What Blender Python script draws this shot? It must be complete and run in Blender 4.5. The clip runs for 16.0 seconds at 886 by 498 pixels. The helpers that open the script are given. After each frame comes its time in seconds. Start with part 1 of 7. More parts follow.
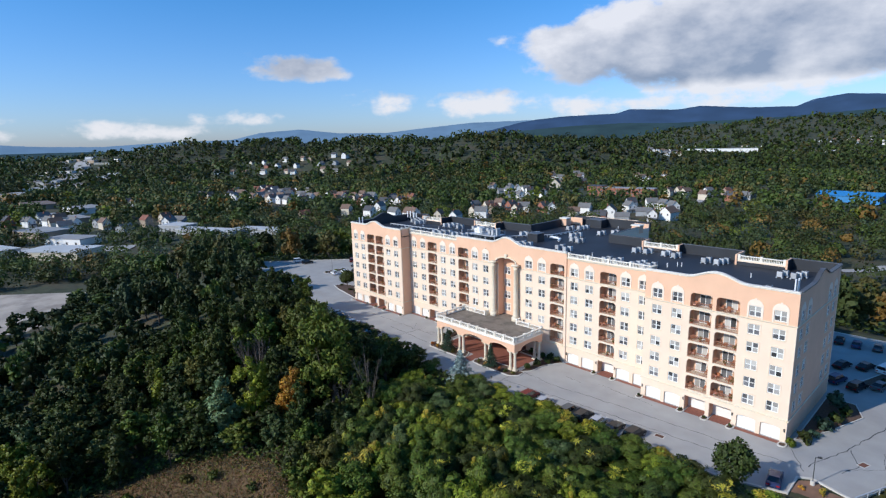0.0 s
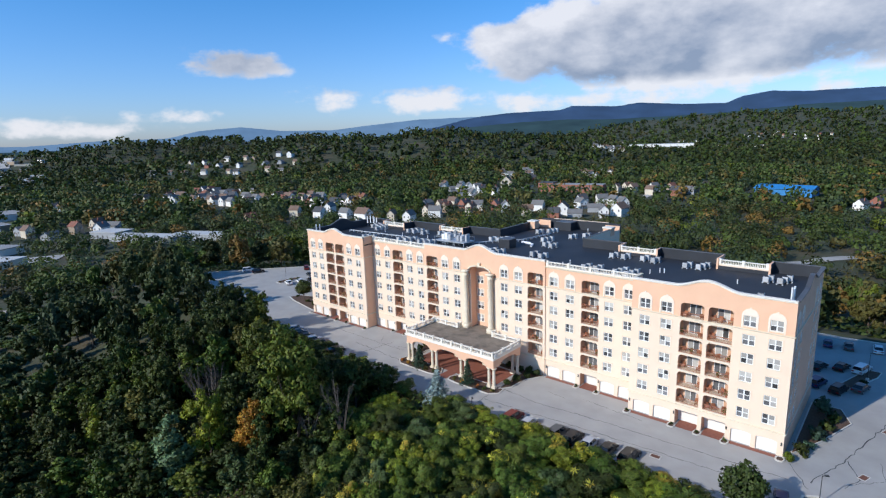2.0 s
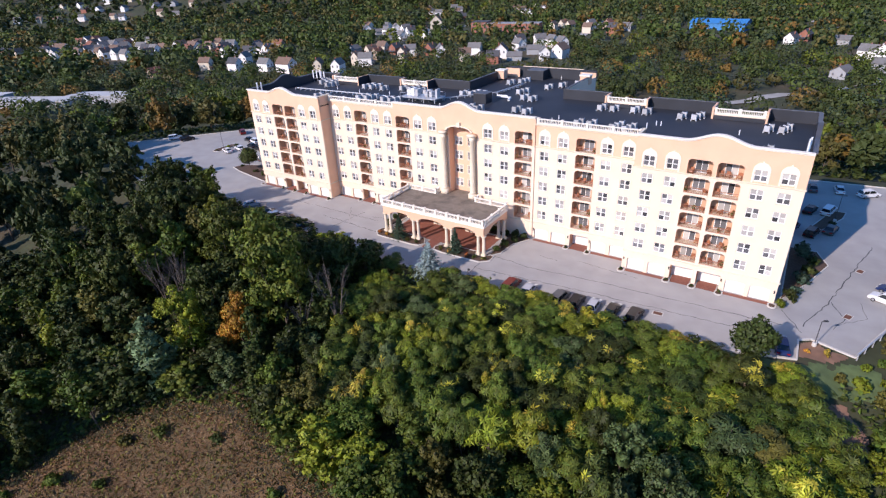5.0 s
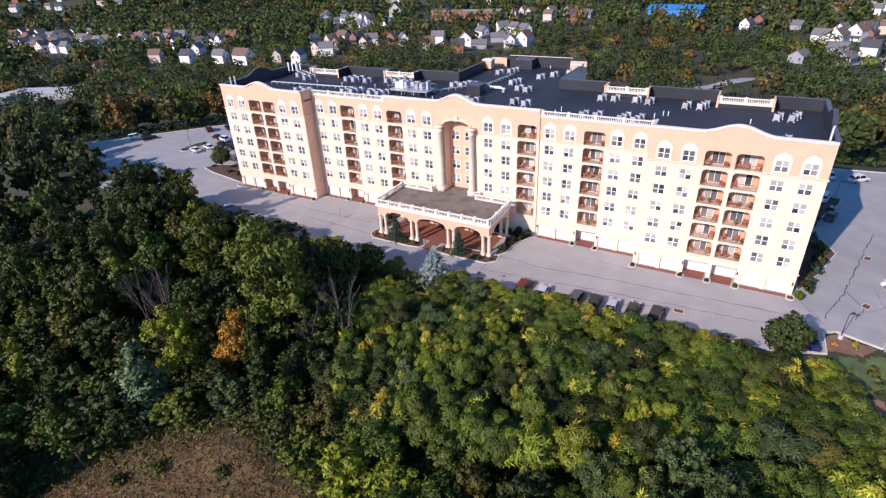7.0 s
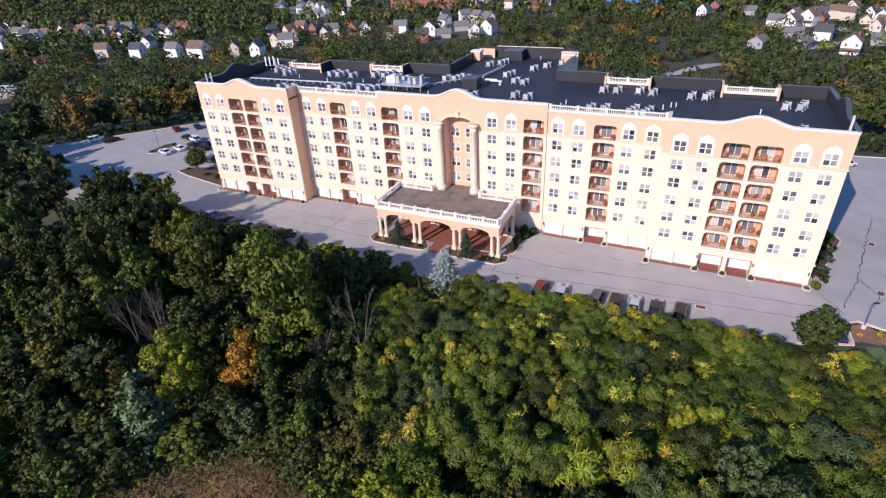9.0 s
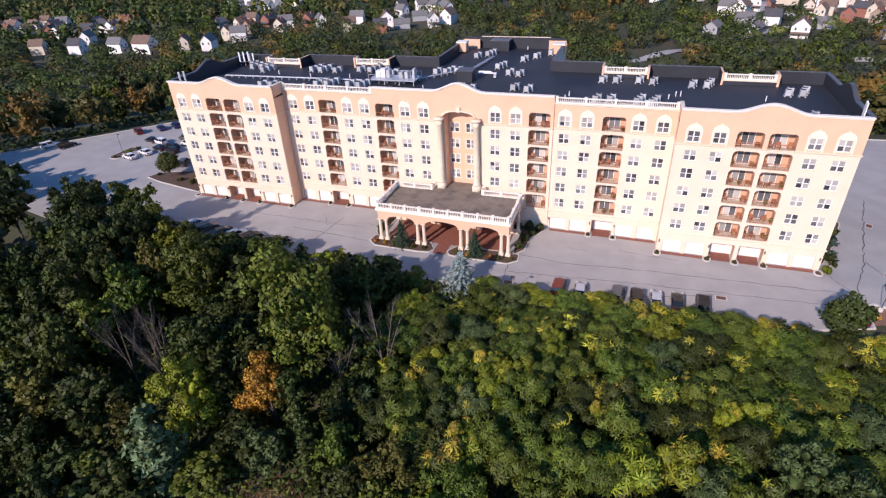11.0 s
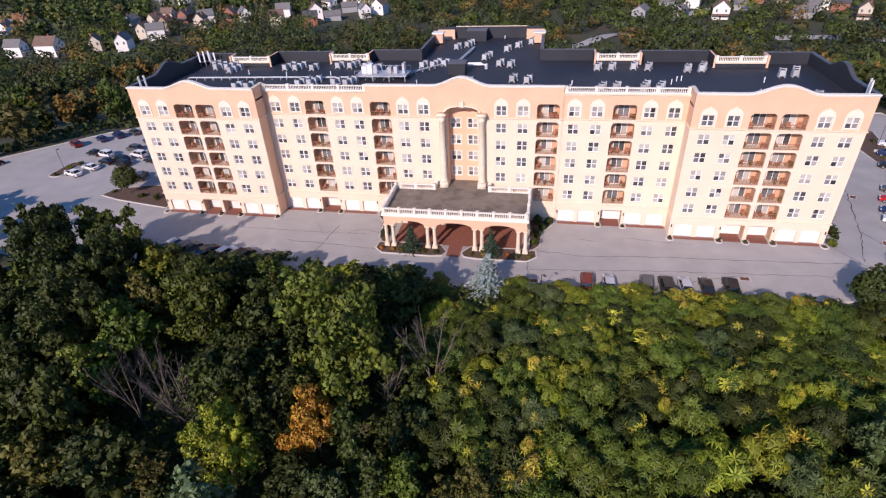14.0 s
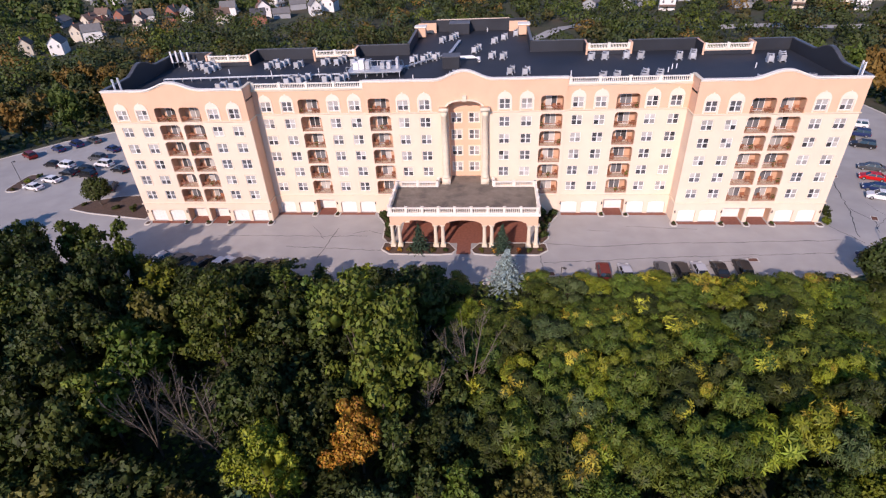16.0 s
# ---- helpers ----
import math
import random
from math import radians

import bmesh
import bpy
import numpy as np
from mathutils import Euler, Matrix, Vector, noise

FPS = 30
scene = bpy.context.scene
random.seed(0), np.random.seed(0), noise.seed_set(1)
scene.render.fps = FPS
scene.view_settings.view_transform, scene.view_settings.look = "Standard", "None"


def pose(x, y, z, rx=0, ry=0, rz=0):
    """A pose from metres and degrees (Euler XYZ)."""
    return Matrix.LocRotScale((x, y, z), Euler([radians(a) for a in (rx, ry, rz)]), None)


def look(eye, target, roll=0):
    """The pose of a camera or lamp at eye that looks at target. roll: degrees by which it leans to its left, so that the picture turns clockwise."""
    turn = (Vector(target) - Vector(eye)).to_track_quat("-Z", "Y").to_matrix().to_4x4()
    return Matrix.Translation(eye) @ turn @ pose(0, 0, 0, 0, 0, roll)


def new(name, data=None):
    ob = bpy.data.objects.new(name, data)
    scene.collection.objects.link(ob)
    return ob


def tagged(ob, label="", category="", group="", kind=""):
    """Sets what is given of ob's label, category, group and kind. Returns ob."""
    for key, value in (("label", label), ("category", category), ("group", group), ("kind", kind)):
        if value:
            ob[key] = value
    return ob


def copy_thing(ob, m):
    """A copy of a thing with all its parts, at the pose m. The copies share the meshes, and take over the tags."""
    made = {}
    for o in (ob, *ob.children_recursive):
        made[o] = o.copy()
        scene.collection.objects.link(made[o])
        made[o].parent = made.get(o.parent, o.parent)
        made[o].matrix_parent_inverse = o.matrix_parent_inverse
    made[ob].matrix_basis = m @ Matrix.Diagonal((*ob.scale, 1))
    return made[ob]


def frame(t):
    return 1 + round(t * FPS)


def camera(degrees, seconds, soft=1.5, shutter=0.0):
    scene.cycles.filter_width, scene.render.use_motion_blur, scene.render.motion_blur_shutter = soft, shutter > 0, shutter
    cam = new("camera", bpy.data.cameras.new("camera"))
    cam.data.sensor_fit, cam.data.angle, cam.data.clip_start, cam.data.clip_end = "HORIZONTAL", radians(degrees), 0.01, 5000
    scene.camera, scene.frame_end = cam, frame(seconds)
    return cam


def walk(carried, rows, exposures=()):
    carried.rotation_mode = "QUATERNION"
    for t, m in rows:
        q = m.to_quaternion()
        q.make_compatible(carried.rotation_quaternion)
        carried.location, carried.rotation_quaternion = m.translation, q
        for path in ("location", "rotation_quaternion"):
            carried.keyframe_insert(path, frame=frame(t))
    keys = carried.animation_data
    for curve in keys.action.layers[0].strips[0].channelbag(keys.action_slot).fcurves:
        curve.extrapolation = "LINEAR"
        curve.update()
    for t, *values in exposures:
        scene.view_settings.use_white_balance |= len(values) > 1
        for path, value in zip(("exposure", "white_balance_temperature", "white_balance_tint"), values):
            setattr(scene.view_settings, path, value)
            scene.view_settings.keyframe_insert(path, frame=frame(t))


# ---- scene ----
cam = camera(78.4, 16.0, soft=1.25)
METRES, EYE, TILT, LEAN, TURN = 80.0, 49.7, 0.0, 0.0, 47.2
ROWS = [
    (0.0, 0.0, 0.0, 0.0, -0.29, -11.21, 1.47),
    (0.5, -0.0029, 0.0315, -0.0001, -2.84, -11.08, 1.57),
    (1.0, -0.0136, 0.061, 0.0036, -4.42, -10.93, 1.68),
    (1.5, -0.0309, 0.0886, 0.0099, -4.98, -10.89, 1.67),
    (2.0, -0.0536, 0.1147, 0.0158, -5.82, -11.69, 1.83),
    (2.5, -0.0754, 0.1401, 0.0201, -8.32, -19.52, 1.92),
    (3.0, -0.0952, 0.1626, 0.0224, -9.9, -25.16, 2.08),
    (3.5, -0.1148, 0.1853, 0.0242, -11.03, -26.46, 2.21),
    (4.0, -0.1342, 0.2087, 0.024, -12.07, -26.89, 2.3),
    (6.5, -0.2299, 0.3306, 0.0213, -17.43, -28.6, 2.44),
    (7.0, -0.2488, 0.3551, 0.0209, -18.68, -28.92, 2.39),
    (7.5, -0.2681, 0.3788, 0.0219, -19.82, -29.28, 2.36),
    (8.0, -0.2875, 0.4027, 0.0236, -21.0, -29.57, 2.32),
    (8.5, -0.3071, 0.4268, 0.0242, -22.18, -29.87, 2.38),
    (9.0, -0.3253, 0.449, 0.0245, -23.3, -30.17, 2.39),
    (11.5, -0.422, 0.5709, 0.0243, -29.85, -31.56, 2.4),
    (12.0, -0.4415, 0.5957, 0.0251, -31.26, -31.77, 2.38),
    (12.5, -0.4608, 0.6203, 0.0248, -32.72, -32.03, 2.41),
    (13.0, -0.4803, 0.6444, 0.0252, -34.08, -32.26, 2.38),
    (13.5, -0.5, 0.6684, 0.0253, -35.49, -32.42, 2.45),
    (14.0, -0.5199, 0.6928, 0.024, -36.88, -32.6, 2.49),
    (14.5, -0.539, 0.7171, 0.0221, -38.24, -32.78, 2.5),
    (15.0, -0.5583, 0.7415, 0.0198, -39.68, -32.96, 2.53),
    (15.5, -0.5782, 0.7661, 0.0175, -41.24, -33.08, 2.54),
    (16.0, -0.5979, 0.7903, 0.0172, -42.79, -33.2, 2.44),
]
EXPOSURES = [(0.0, -0.05, 6350, 10), (2.0, -0.03, 6350, 10), (3.0, 0.2, 6650, 19), (4.0, 0.22, 6800, 24), (9.0, 0.14, 6950, 28), (16.0, 0.0, 7300, 32)]
walk(cam, [(t, pose(0, 0, EYE, TILT, LEAN, TURN) @ pose(METRES * x, METRES * y, METRES * z, 90 + pitch, roll, yaw)) for t, x, y, z, yaw, pitch, roll in ROWS], EXPOSURES)

# ---- light ----
SUN_ELEVATION, SUN_AZIMUTH = 30.0, 197.5
world = bpy.data.worlds.new("sky")
scene.world = world
world.use_nodes = True


def build_sky():
    nt = world.node_tree
    n, l = nt.nodes, nt.links
    n.clear()
    out = n.new("ShaderNodeOutputWorld")
    bg = n.new("ShaderNodeBackground")
    bg.inputs["Strength"].default_value = 0.096
    sky = n.new("ShaderNodeTexSky")
    sky.sky_type, sky.sun_disc = "NISHITA", False
    sky.sun_elevation, sky.sun_rotation = radians(SUN_ELEVATION), radians(SUN_AZIMUTH)
    sky.air_density, sky.dust_density, sky.ozone_density = 1.0, 0.6, 2.0
    co = n.new("ShaderNodeTexCoord")
    # clouds: flat-based cumulus banks, seen against the sky dome
    sep = n.new("ShaderNodeSeparateXYZ")
    l.new(co.outputs["Generated"], sep.inputs[0])

    def m(op, a, b=None, c=None):
        k = n.new("ShaderNodeMath")
        k.operation = op
        for i, v in enumerate((a, b, c)):
            if v is None:
                continue
            if isinstance(v, (int, float)):
                k.inputs[i].default_value = v
            else:
                l.new(v, k.inputs[i])
        return k.outputs[0]

    az = m("ARCTAN2", m("MULTIPLY", sep.outputs[0], -1.0), sep.outputs[1])
    el = m("ARCSINE", sep.outputs[2])
    comb = n.new("ShaderNodeCombineXYZ")
    l.new(az, comb.inputs[0])
    l.new(m("MULTIPLY", el, 1.6), comb.inputs[1])
    noi = n.new("ShaderNodeTexNoise")
    noi.inputs["Scale"].default_value, noi.inputs["Detail"].default_value, noi.inputs["Roughness"].default_value = 9.0, 9.0, 0.56
    l.new(comb.outputs[0], noi.inputs["Vector"])
    soft = n.new("ShaderNodeTexNoise")
    soft.inputs["Scale"].default_value, soft.inputs["Detail"].default_value = 3.0, 4.0
    l.new(comb.outputs[0], soft.inputs["Vector"])
    total = None
    # centre azimuth, elevation, half widths (degrees), weight
    for a0, e0, wa, we, k in ((17.0, 8.4, 23.0, 5.4, 2.6), (2.0, 12.0, 24.0, 6.5, 2.2), (32.5, 9.4, 6.5, 2.4, 1.5), (46.0, 3.9, 10.0, 1.4, 0.85), (22.0, 3.2, 20.0, 1.0, 0.45), (60.6, 7.5, 4.6, 1.3, 1.0), (65.9, 9.3, 1.3, 0.8, 0.42), (66.0, 2.55, 8.0, 0.75, 0.6), (85.0, 2.5, 4.5, 0.6, 0.7), (76.0, 1.6, 14.0, 0.7, 0.5), (-30.0, 8.0, 25.0, 4.0, 1.0), (150.0, 9.0, 40.0, 4.0, 0.8), (-110.0, 10.0, 40.0, 5.0, 0.7)):
        da = m("DIVIDE", m("SUBTRACT", az, radians(a0)), radians(wa))
        de = m("DIVIDE", m("SUBTRACT", el, radians(e0)), radians(we))
        g = m("MULTIPLY", m("SUBTRACT", 1.0, m("ADD", m("MULTIPLY", da, da), m("MULTIPLY", de, de))), k)
        total = g if total is None else m("MAXIMUM", total, g)
    total = m("MAXIMUM", total, -1.5)
    dens = m("ADD", m("MULTIPLY", m("SUBTRACT", noi.outputs["Fac"], 0.5), 4.4), m("MULTIPLY", total, 0.75))
    cover = n.new("ShaderNodeMapRange")
    cover.interpolation_type = "SMOOTHSTEP"
    cover.inputs["From Min"].default_value, cover.inputs["From Max"].default_value = 0.0, 0.75
    l.new(dens, cover.inputs["Value"])
    shade = n.new("ShaderNodeMapRange")
    shade.inputs["From Min"].default_value, shade.inputs["From Max"].default_value = 0.05, 1.15
    low = n.new("ShaderNodeMapRange")
    low.interpolation_type = "SMOOTHSTEP"
    low.inputs["From Min"].default_value, low.inputs["From Max"].default_value, low.inputs["To Min"].default_value = radians(3.6), radians(5.4), -1.2
    low.inputs["To Max"].default_value = 0.0
    l.new(el, low.inputs["Value"])
    base = m("ADD", m("MULTIPLY", m("SUBTRACT", radians(10.6), el), 6.0), low.outputs[0])
    body = m("ADD", m("MULTIPLY", m("MINIMUM", dens, 0.8), 0.55), m("MULTIPLY", m("SUBTRACT", noi.outputs["Fac"], 0.5), -2.6))
    l.new(m("ADD", m("ADD", body, base), m("MULTIPLY", m("SUBTRACT", soft.outputs["Fac"], 0.5), 2.2)), shade.inputs["Value"])
    tone = n.new("ShaderNodeMix")
    tone.data_type = "RGBA"
    tone.inputs["A"].default_value, tone.inputs["B"].default_value = (9.0, 9.0, 9.4, 1), (2.9, 3.5, 4.7, 1)
    l.new(shade.outputs[0], tone.inputs["Factor"])
    mix = n.new("ShaderNodeMix")
    mix.data_type = "RGBA"
    l.new(m("MULTIPLY", cover.outputs[0], 0.93), mix.inputs["Factor"])
    tint = n.new("ShaderNodeMix")
    tint.data_type, tint.blend_type = "RGBA", "MULTIPLY"
    tint.inputs["Factor"].default_value = 1.0
    lift = n.new("ShaderNodeMapRange")
    lift.inputs["From Min"].default_value, lift.inputs["From Max"].default_value = 0.0, radians(16)
    l.new(el, lift.inputs["Value"])
    grade = n.new("ShaderNodeMix")
    grade.data_type = "RGBA"
    grade.inputs["A"].default_value, grade.inputs["B"].default_value = (1.0, 1.20, 1.85, 1), (0.42, 1.17, 1.84, 1)
    l.new(lift.outputs[0], grade.inputs["Factor"])
    l.new(grade.outputs["Result"], tint.inputs["B"])
    l.new(sky.outputs[0], tint.inputs["A"])
    l.new(tint.outputs["Result"], mix.inputs["A"])
    l.new(tone.outputs["Result"], mix.inputs["B"])
    l.new(mix.outputs["Result"], bg.inputs["Color"])
    l.new(bg.outputs[0], out.inputs["Surface"])


build_sky()
sun_data = bpy.data.lights.new("sun", "SUN")
sun_data.energy, sun_data.angle, sun_data.color = 4.35, radians(0.5), (1.0, 0.95, 0.88)
sun = new("sun", sun_data)
_az = radians(SUN_AZIMUTH)
sun.matrix_world = look((math.sin(_az) * 100, math.cos(_az) * 100, 100 * math.tan(radians(SUN_ELEVATION))), (0, 0, 0))


# ---- materials ----
def surface(name, base, vary=0.15, scale=1.0, rough=0.8, bump=0.0, bump_scale=20.0, metal=0.0, rand=0.0, hue=0.0, stain=None, stain_scale=0.1, stain_amount=0.0, island=0.0, spec=0.5):
    """Noise-varied paint or stone: grain, stains at a second scale, and a spread from object to object."""
    mat = bpy.data.materials.new(name)
    mat.use_nodes = True
    nt = mat.node_tree
    n, l = nt.nodes, nt.links
    b = n["Principled BSDF"]
    b.inputs["Roughness"].default_value, b.inputs["Metallic"].default_value = rough, metal
    b.inputs["Specular IOR Level"].default_value = spec
    co = n.new("ShaderNodeNewGeometry")
    t1 = n.new("ShaderNodeTexNoise")
    t1.inputs["Scale"].default_value, t1.inputs["Detail"].default_value = scale, 6.0
    l.new(co.outputs["Position"], t1.inputs["Vector"])
    value = n.new("ShaderNodeMapRange")
    value.inputs["From Min"].default_value, value.inputs["From Max"].default_value = 0.25, 0.75
    value.inputs["To Min"].default_value, value.inputs["To Max"].default_value = 1 - vary, 1 + vary
    l.new(t1.outputs["Fac"], value.inputs["Value"])
    hsv = n.new("ShaderNodeHueSaturation")
    hsv.inputs["Color"].default_value = (*base, 1)
    src = value.outputs[0]
    if rand or island or hue:
        if island:
            rnd = co.outputs["Random Per Island"]
        else:
            rnd = n.new("ShaderNodeObjectInfo").outputs["Random"]
        amount = max(rand, island)
        r1 = n.new("ShaderNodeMapRange")
        r1.inputs["To Min"].default_value, r1.inputs["To Max"].default_value = 1 - amount, 1 + amount
        l.new(rnd, r1.inputs["Value"])
        mu = n.new("ShaderNodeMath")
        mu.operation = "MULTIPLY"
        l.new(src, mu.inputs[0]), l.new(r1.outputs[0], mu.inputs[1])
        src = mu.outputs[0]
        if hue:
            wn = n.new("ShaderNodeTexWhiteNoise")
            wn.noise_dimensions = "1D"
            l.new(rnd, wn.inputs["W"])
            r2 = n.new("ShaderNodeMapRange")
            r2.inputs["To Min"].default_value, r2.inputs["To Max"].default_value = 0.5 - hue, 0.5 + hue
            l.new(wn.outputs["Value"], r2.inputs["Value"])
            l.new(r2.outputs[0], hsv.inputs["Hue"])
    l.new(src, hsv.inputs["Value"])
    colour = hsv.outputs[0]
    if stain_amount:
        t2 = n.new("ShaderNodeTexNoise")
        t2.inputs["Scale"].default_value, t2.inputs["Detail"].default_value, t2.inputs["Roughness"].default_value = stain_scale, 8.0, 0.62
        l.new(co.outputs["Position"], t2.inputs["Vector"])
        r = n.new("ShaderNodeMapRange")
        r.inputs["From Min"].default_value, r.inputs["From Max"].default_value, r.inputs["To Max"].default_value = 0.48, 0.68, stain_amount
        l.new(t2.outputs["Fac"], r.inputs["Value"])
        mx = n.new("ShaderNodeMix")
        mx.data_type = "RGBA"
        mx.inputs["B"].default_value = (*stain, 1)
        l.new(r.outputs[0], mx.inputs["Factor"]), l.new(colour, mx.inputs["A"])
        colour = mx.outputs["Result"]
    l.new(colour, b.inputs["Base Color"])
    if bump:
        t3 = n.new("ShaderNodeTexNoise")
        t3.inputs["Scale"].default_value, t3.inputs["Detail"].default_value = bump_scale, 5.0
        l.new(co.outputs["Position"], t3.inputs["Vector"])
        bp = n.new("ShaderNodeBump")
        bp.inputs["Strength"].default_value, bp.inputs["Distance"].default_value = bump, 0.05
        l.new(t3.outputs["Fac"], bp.inputs["Height"])
        l.new(bp.outputs[0], b.inputs["Normal"])
    return mat


def foliage(name, base, hue=0.02, rand=0.28, island=0.48, rough=0.6):
    """Leaves: every clump and every tree a little different, some light let through."""
    mat = surface(name, base, vary=0.25, scale=0.5, rough=rough, rand=0.0, island=island, hue=hue, spec=0.25)
    nt = mat.node_tree
    n, l = nt.nodes, nt.links
    b = n["Principled BSDF"]
    link = b.inputs["Base Color"].links[0]
    col = link.from_socket
    info = n.new("ShaderNodeObjectInfo")
    hs = n.new("ShaderNodeHueSaturation")
    r1 = n.new("ShaderNodeMapRange")
    r1.inputs["To Min"].default_value, r1.inputs["To Max"].default_value = 1 - rand, 1 + rand
    l.new(info.outputs["Random"], r1.inputs["Value"])
    wn = n.new("ShaderNodeTexWhiteNoise")
    wn.noise_dimensions = "1D"
    l.new(info.outputs["Random"], wn.inputs["W"])
    r2 = n.new("ShaderNodeMapRange")
    r2.inputs["To Min"].default_value, r2.inputs["To Max"].default_value = 0.5 - hue * 1.3, 0.5 + hue * 0.8
    l.new(wn.outputs["Value"], r2.inputs["Value"])
    l.new(r1.outputs[0], hs.inputs["Value"]), l.new(r2.outputs[0], hs.inputs["Hue"]), l.new(col, hs.inputs["Color"])
    l.new(hs.outputs[0], b.inputs["Base Color"])
    tr = n.new("ShaderNodeBsdfTranslucent")
    l.new(hs.outputs[0], tr.inputs["Color"])
    mixs = n.new("ShaderNodeMixShader")
    mixs.inputs[0].default_value = 0.16
    out = n["Material Output"]
    l.new(b.outputs[0], mixs.inputs[1]), l.new(tr.outputs[0], mixs.inputs[2])
    l.new(mixs.outputs[0], out.inputs["Surface"])
    return mat


PEACH = surface("peach stucco", (0.77, 0.475, 0.315), 0.05, 0.35, 0.9, 0.12, 30, stain=(0.66, 0.39, 0.25), stain_scale=0.25, stain_amount=0.25)
CREAM = surface("cream stucco", (0.80, 0.625, 0.475), 0.05, 0.35, 0.9, 0.12, 30, stain=(0.77, 0.585, 0.44), stain_scale=0.3, stain_amount=0.25)
TRIM = surface("white trim paint", (0.82, 0.76, 0.66), 0.05, 2.0, 0.6, 0.05, 40)
HOOD = surface("pale cream stucco trim", (0.82, 0.68, 0.55), 0.04, 1.0, 0.8)
CAST = surface("cast stone", (0.72, 0.62, 0.47), 0.08, 1.5, 0.8, 0.1, 40)
FRAME = surface("white window vinyl", (0.80, 0.79, 0.76), 0.03, 2.0, 0.4)
GARAGE = surface("white garage door paint", (0.80, 0.77, 0.72), 0.04, 1.5, 0.45)
GLASS = surface("window glass", (0.12, 0.12, 0.125), 0.3, 0.4, 0.06, rand=0.6, spec=0.8)
BLIND = surface("drawn blind behind glass", (0.42, 0.40, 0.37), 0.08, 1.0, 0.15, rand=0.35, spec=0.7)
RAIL = surface("rust brown railing paint", (0.36, 0.15, 0.085), 0.15, 3.0, 0.5)
INNER = surface("orange balcony stucco", (0.58, 0.345, 0.22), 0.06, 0.8, 0.9)
MEMBRANE = surface("black roof membrane", (0.018, 0.021, 0.028), 0.35, 0.12, 0.62, 0.15, 4.0, stain=(0.034, 0.038, 0.048), stain_scale=0.09, stain_amount=0.5)
COPING = surface("grey metal coping", (0.13, 0.13, 0.135), 0.1, 1.0, 0.45, metal=0.5)
DECK = surface("weathered canopy roofing", (0.20, 0.165, 0.13), 0.2, 0.8, 0.95, 0.2, 8.0, stain=(0.07, 0.06, 0.05), stain_scale=0.35, stain_amount=0.7)
ASPHALT = surface("weathered grey asphalt", (0.36, 0.345, 0.325), 0.10, 0.25, 0.92, 0.15, 15, stain=(0.27, 0.26, 0.25), stain_scale=0.06, stain_amount=0.55)
CRACKMAT = surface("tar crack filler", (0.04, 0.04, 0.043), 0.2, 2.0, 0.7)
KERBMAT = surface("concrete kerb", (0.55, 0.52, 0.47), 0.1, 1.0, 0.9, 0.1, 20)
MULCH = surface("bark mulch", (0.10, 0.06, 0.04), 0.35, 3.0, 0.95, 0.5, 10)
PAVER = surface("red brick pavers", (0.24, 0.085, 0.055), 0.2, 2.5, 0.85, 0.2, 12)
GALV = surface("galvanised steel", (0.50, 0.52, 0.54), 0.1, 1.5, 0.45, metal=0.35)
UNITGREY = surface("grey condenser casing", (0.42, 0.43, 0.44), 0.1, 1.0, 0.5, rand=0.2)
DARKGRILLE = surface("dark grille", (0.04, 0.04, 0.045), 0.2, 2.0, 0.6)
WHITEPAINT = surface("white painted metal", (0.78, 0.78, 0.78), 0.05, 1.0, 0.45)
IRON = surface("black iron", (0.03, 0.03, 0.03), 0.2, 3.0, 0.5)
BARK = surface("bark", (0.11, 0.085, 0.065), 0.3, 2.0, 0.95, 0.5, 10, rand=0.2)
BAREBARK = surface("pale bare wood", (0.125, 0.10, 0.08), 0.25, 1.5, 0.95)


def ground_material():
    mat = surface("grass, dry weeds and woodland floor", (0.040, 0.048, 0.020), 0.45, 0.25, 0.95, 0.6, 1.2, stain=(0.085, 0.06, 0.035), stain_scale=0.035, stain_amount=0.8)
    return mat


EARTH = ground_material()
LEAF = {
    "green": foliage("broad green leaves", (0.079, 0.117, 0.016), 0.020),
    "deep": foliage("deep green leaves", (0.046, 0.064, 0.013), 0.016),
    "blue": foliage("blue green leaves", (0.060, 0.088, 0.028), 0.012),
    "lime": foliage("yellow green leaves", (0.15, 0.185, 0.016), 0.016),
    "yellow": foliage("yellow autumn leaves", (0.30, 0.275, 0.03), 0.025),
    "orange": foliage("orange autumn leaves", (0.42, 0.20, 0.03), 0.025),
    "olive": foliage("olive turning leaves", (0.105, 0.098, 0.020), 0.007),
    "amber": foliage("amber turning leaves", (0.185, 0.118, 0.02), 0.012),
    "silver": foliage("pale silver green leaves", (0.13, 0.19, 0.085), 0.012),
    "spruce": foliage("blue spruce needles", (0.20, 0.26, 0.25), 0.01),
    "conifer": foliage("dark conifer needles", (0.040, 0.075, 0.045), 0.01),
}

# far copies of the leaf colours, shifted to blue: distance haze put into them
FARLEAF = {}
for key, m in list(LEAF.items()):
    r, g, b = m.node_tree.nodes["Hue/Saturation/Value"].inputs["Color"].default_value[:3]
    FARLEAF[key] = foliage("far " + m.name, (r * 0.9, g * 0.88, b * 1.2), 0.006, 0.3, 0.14)


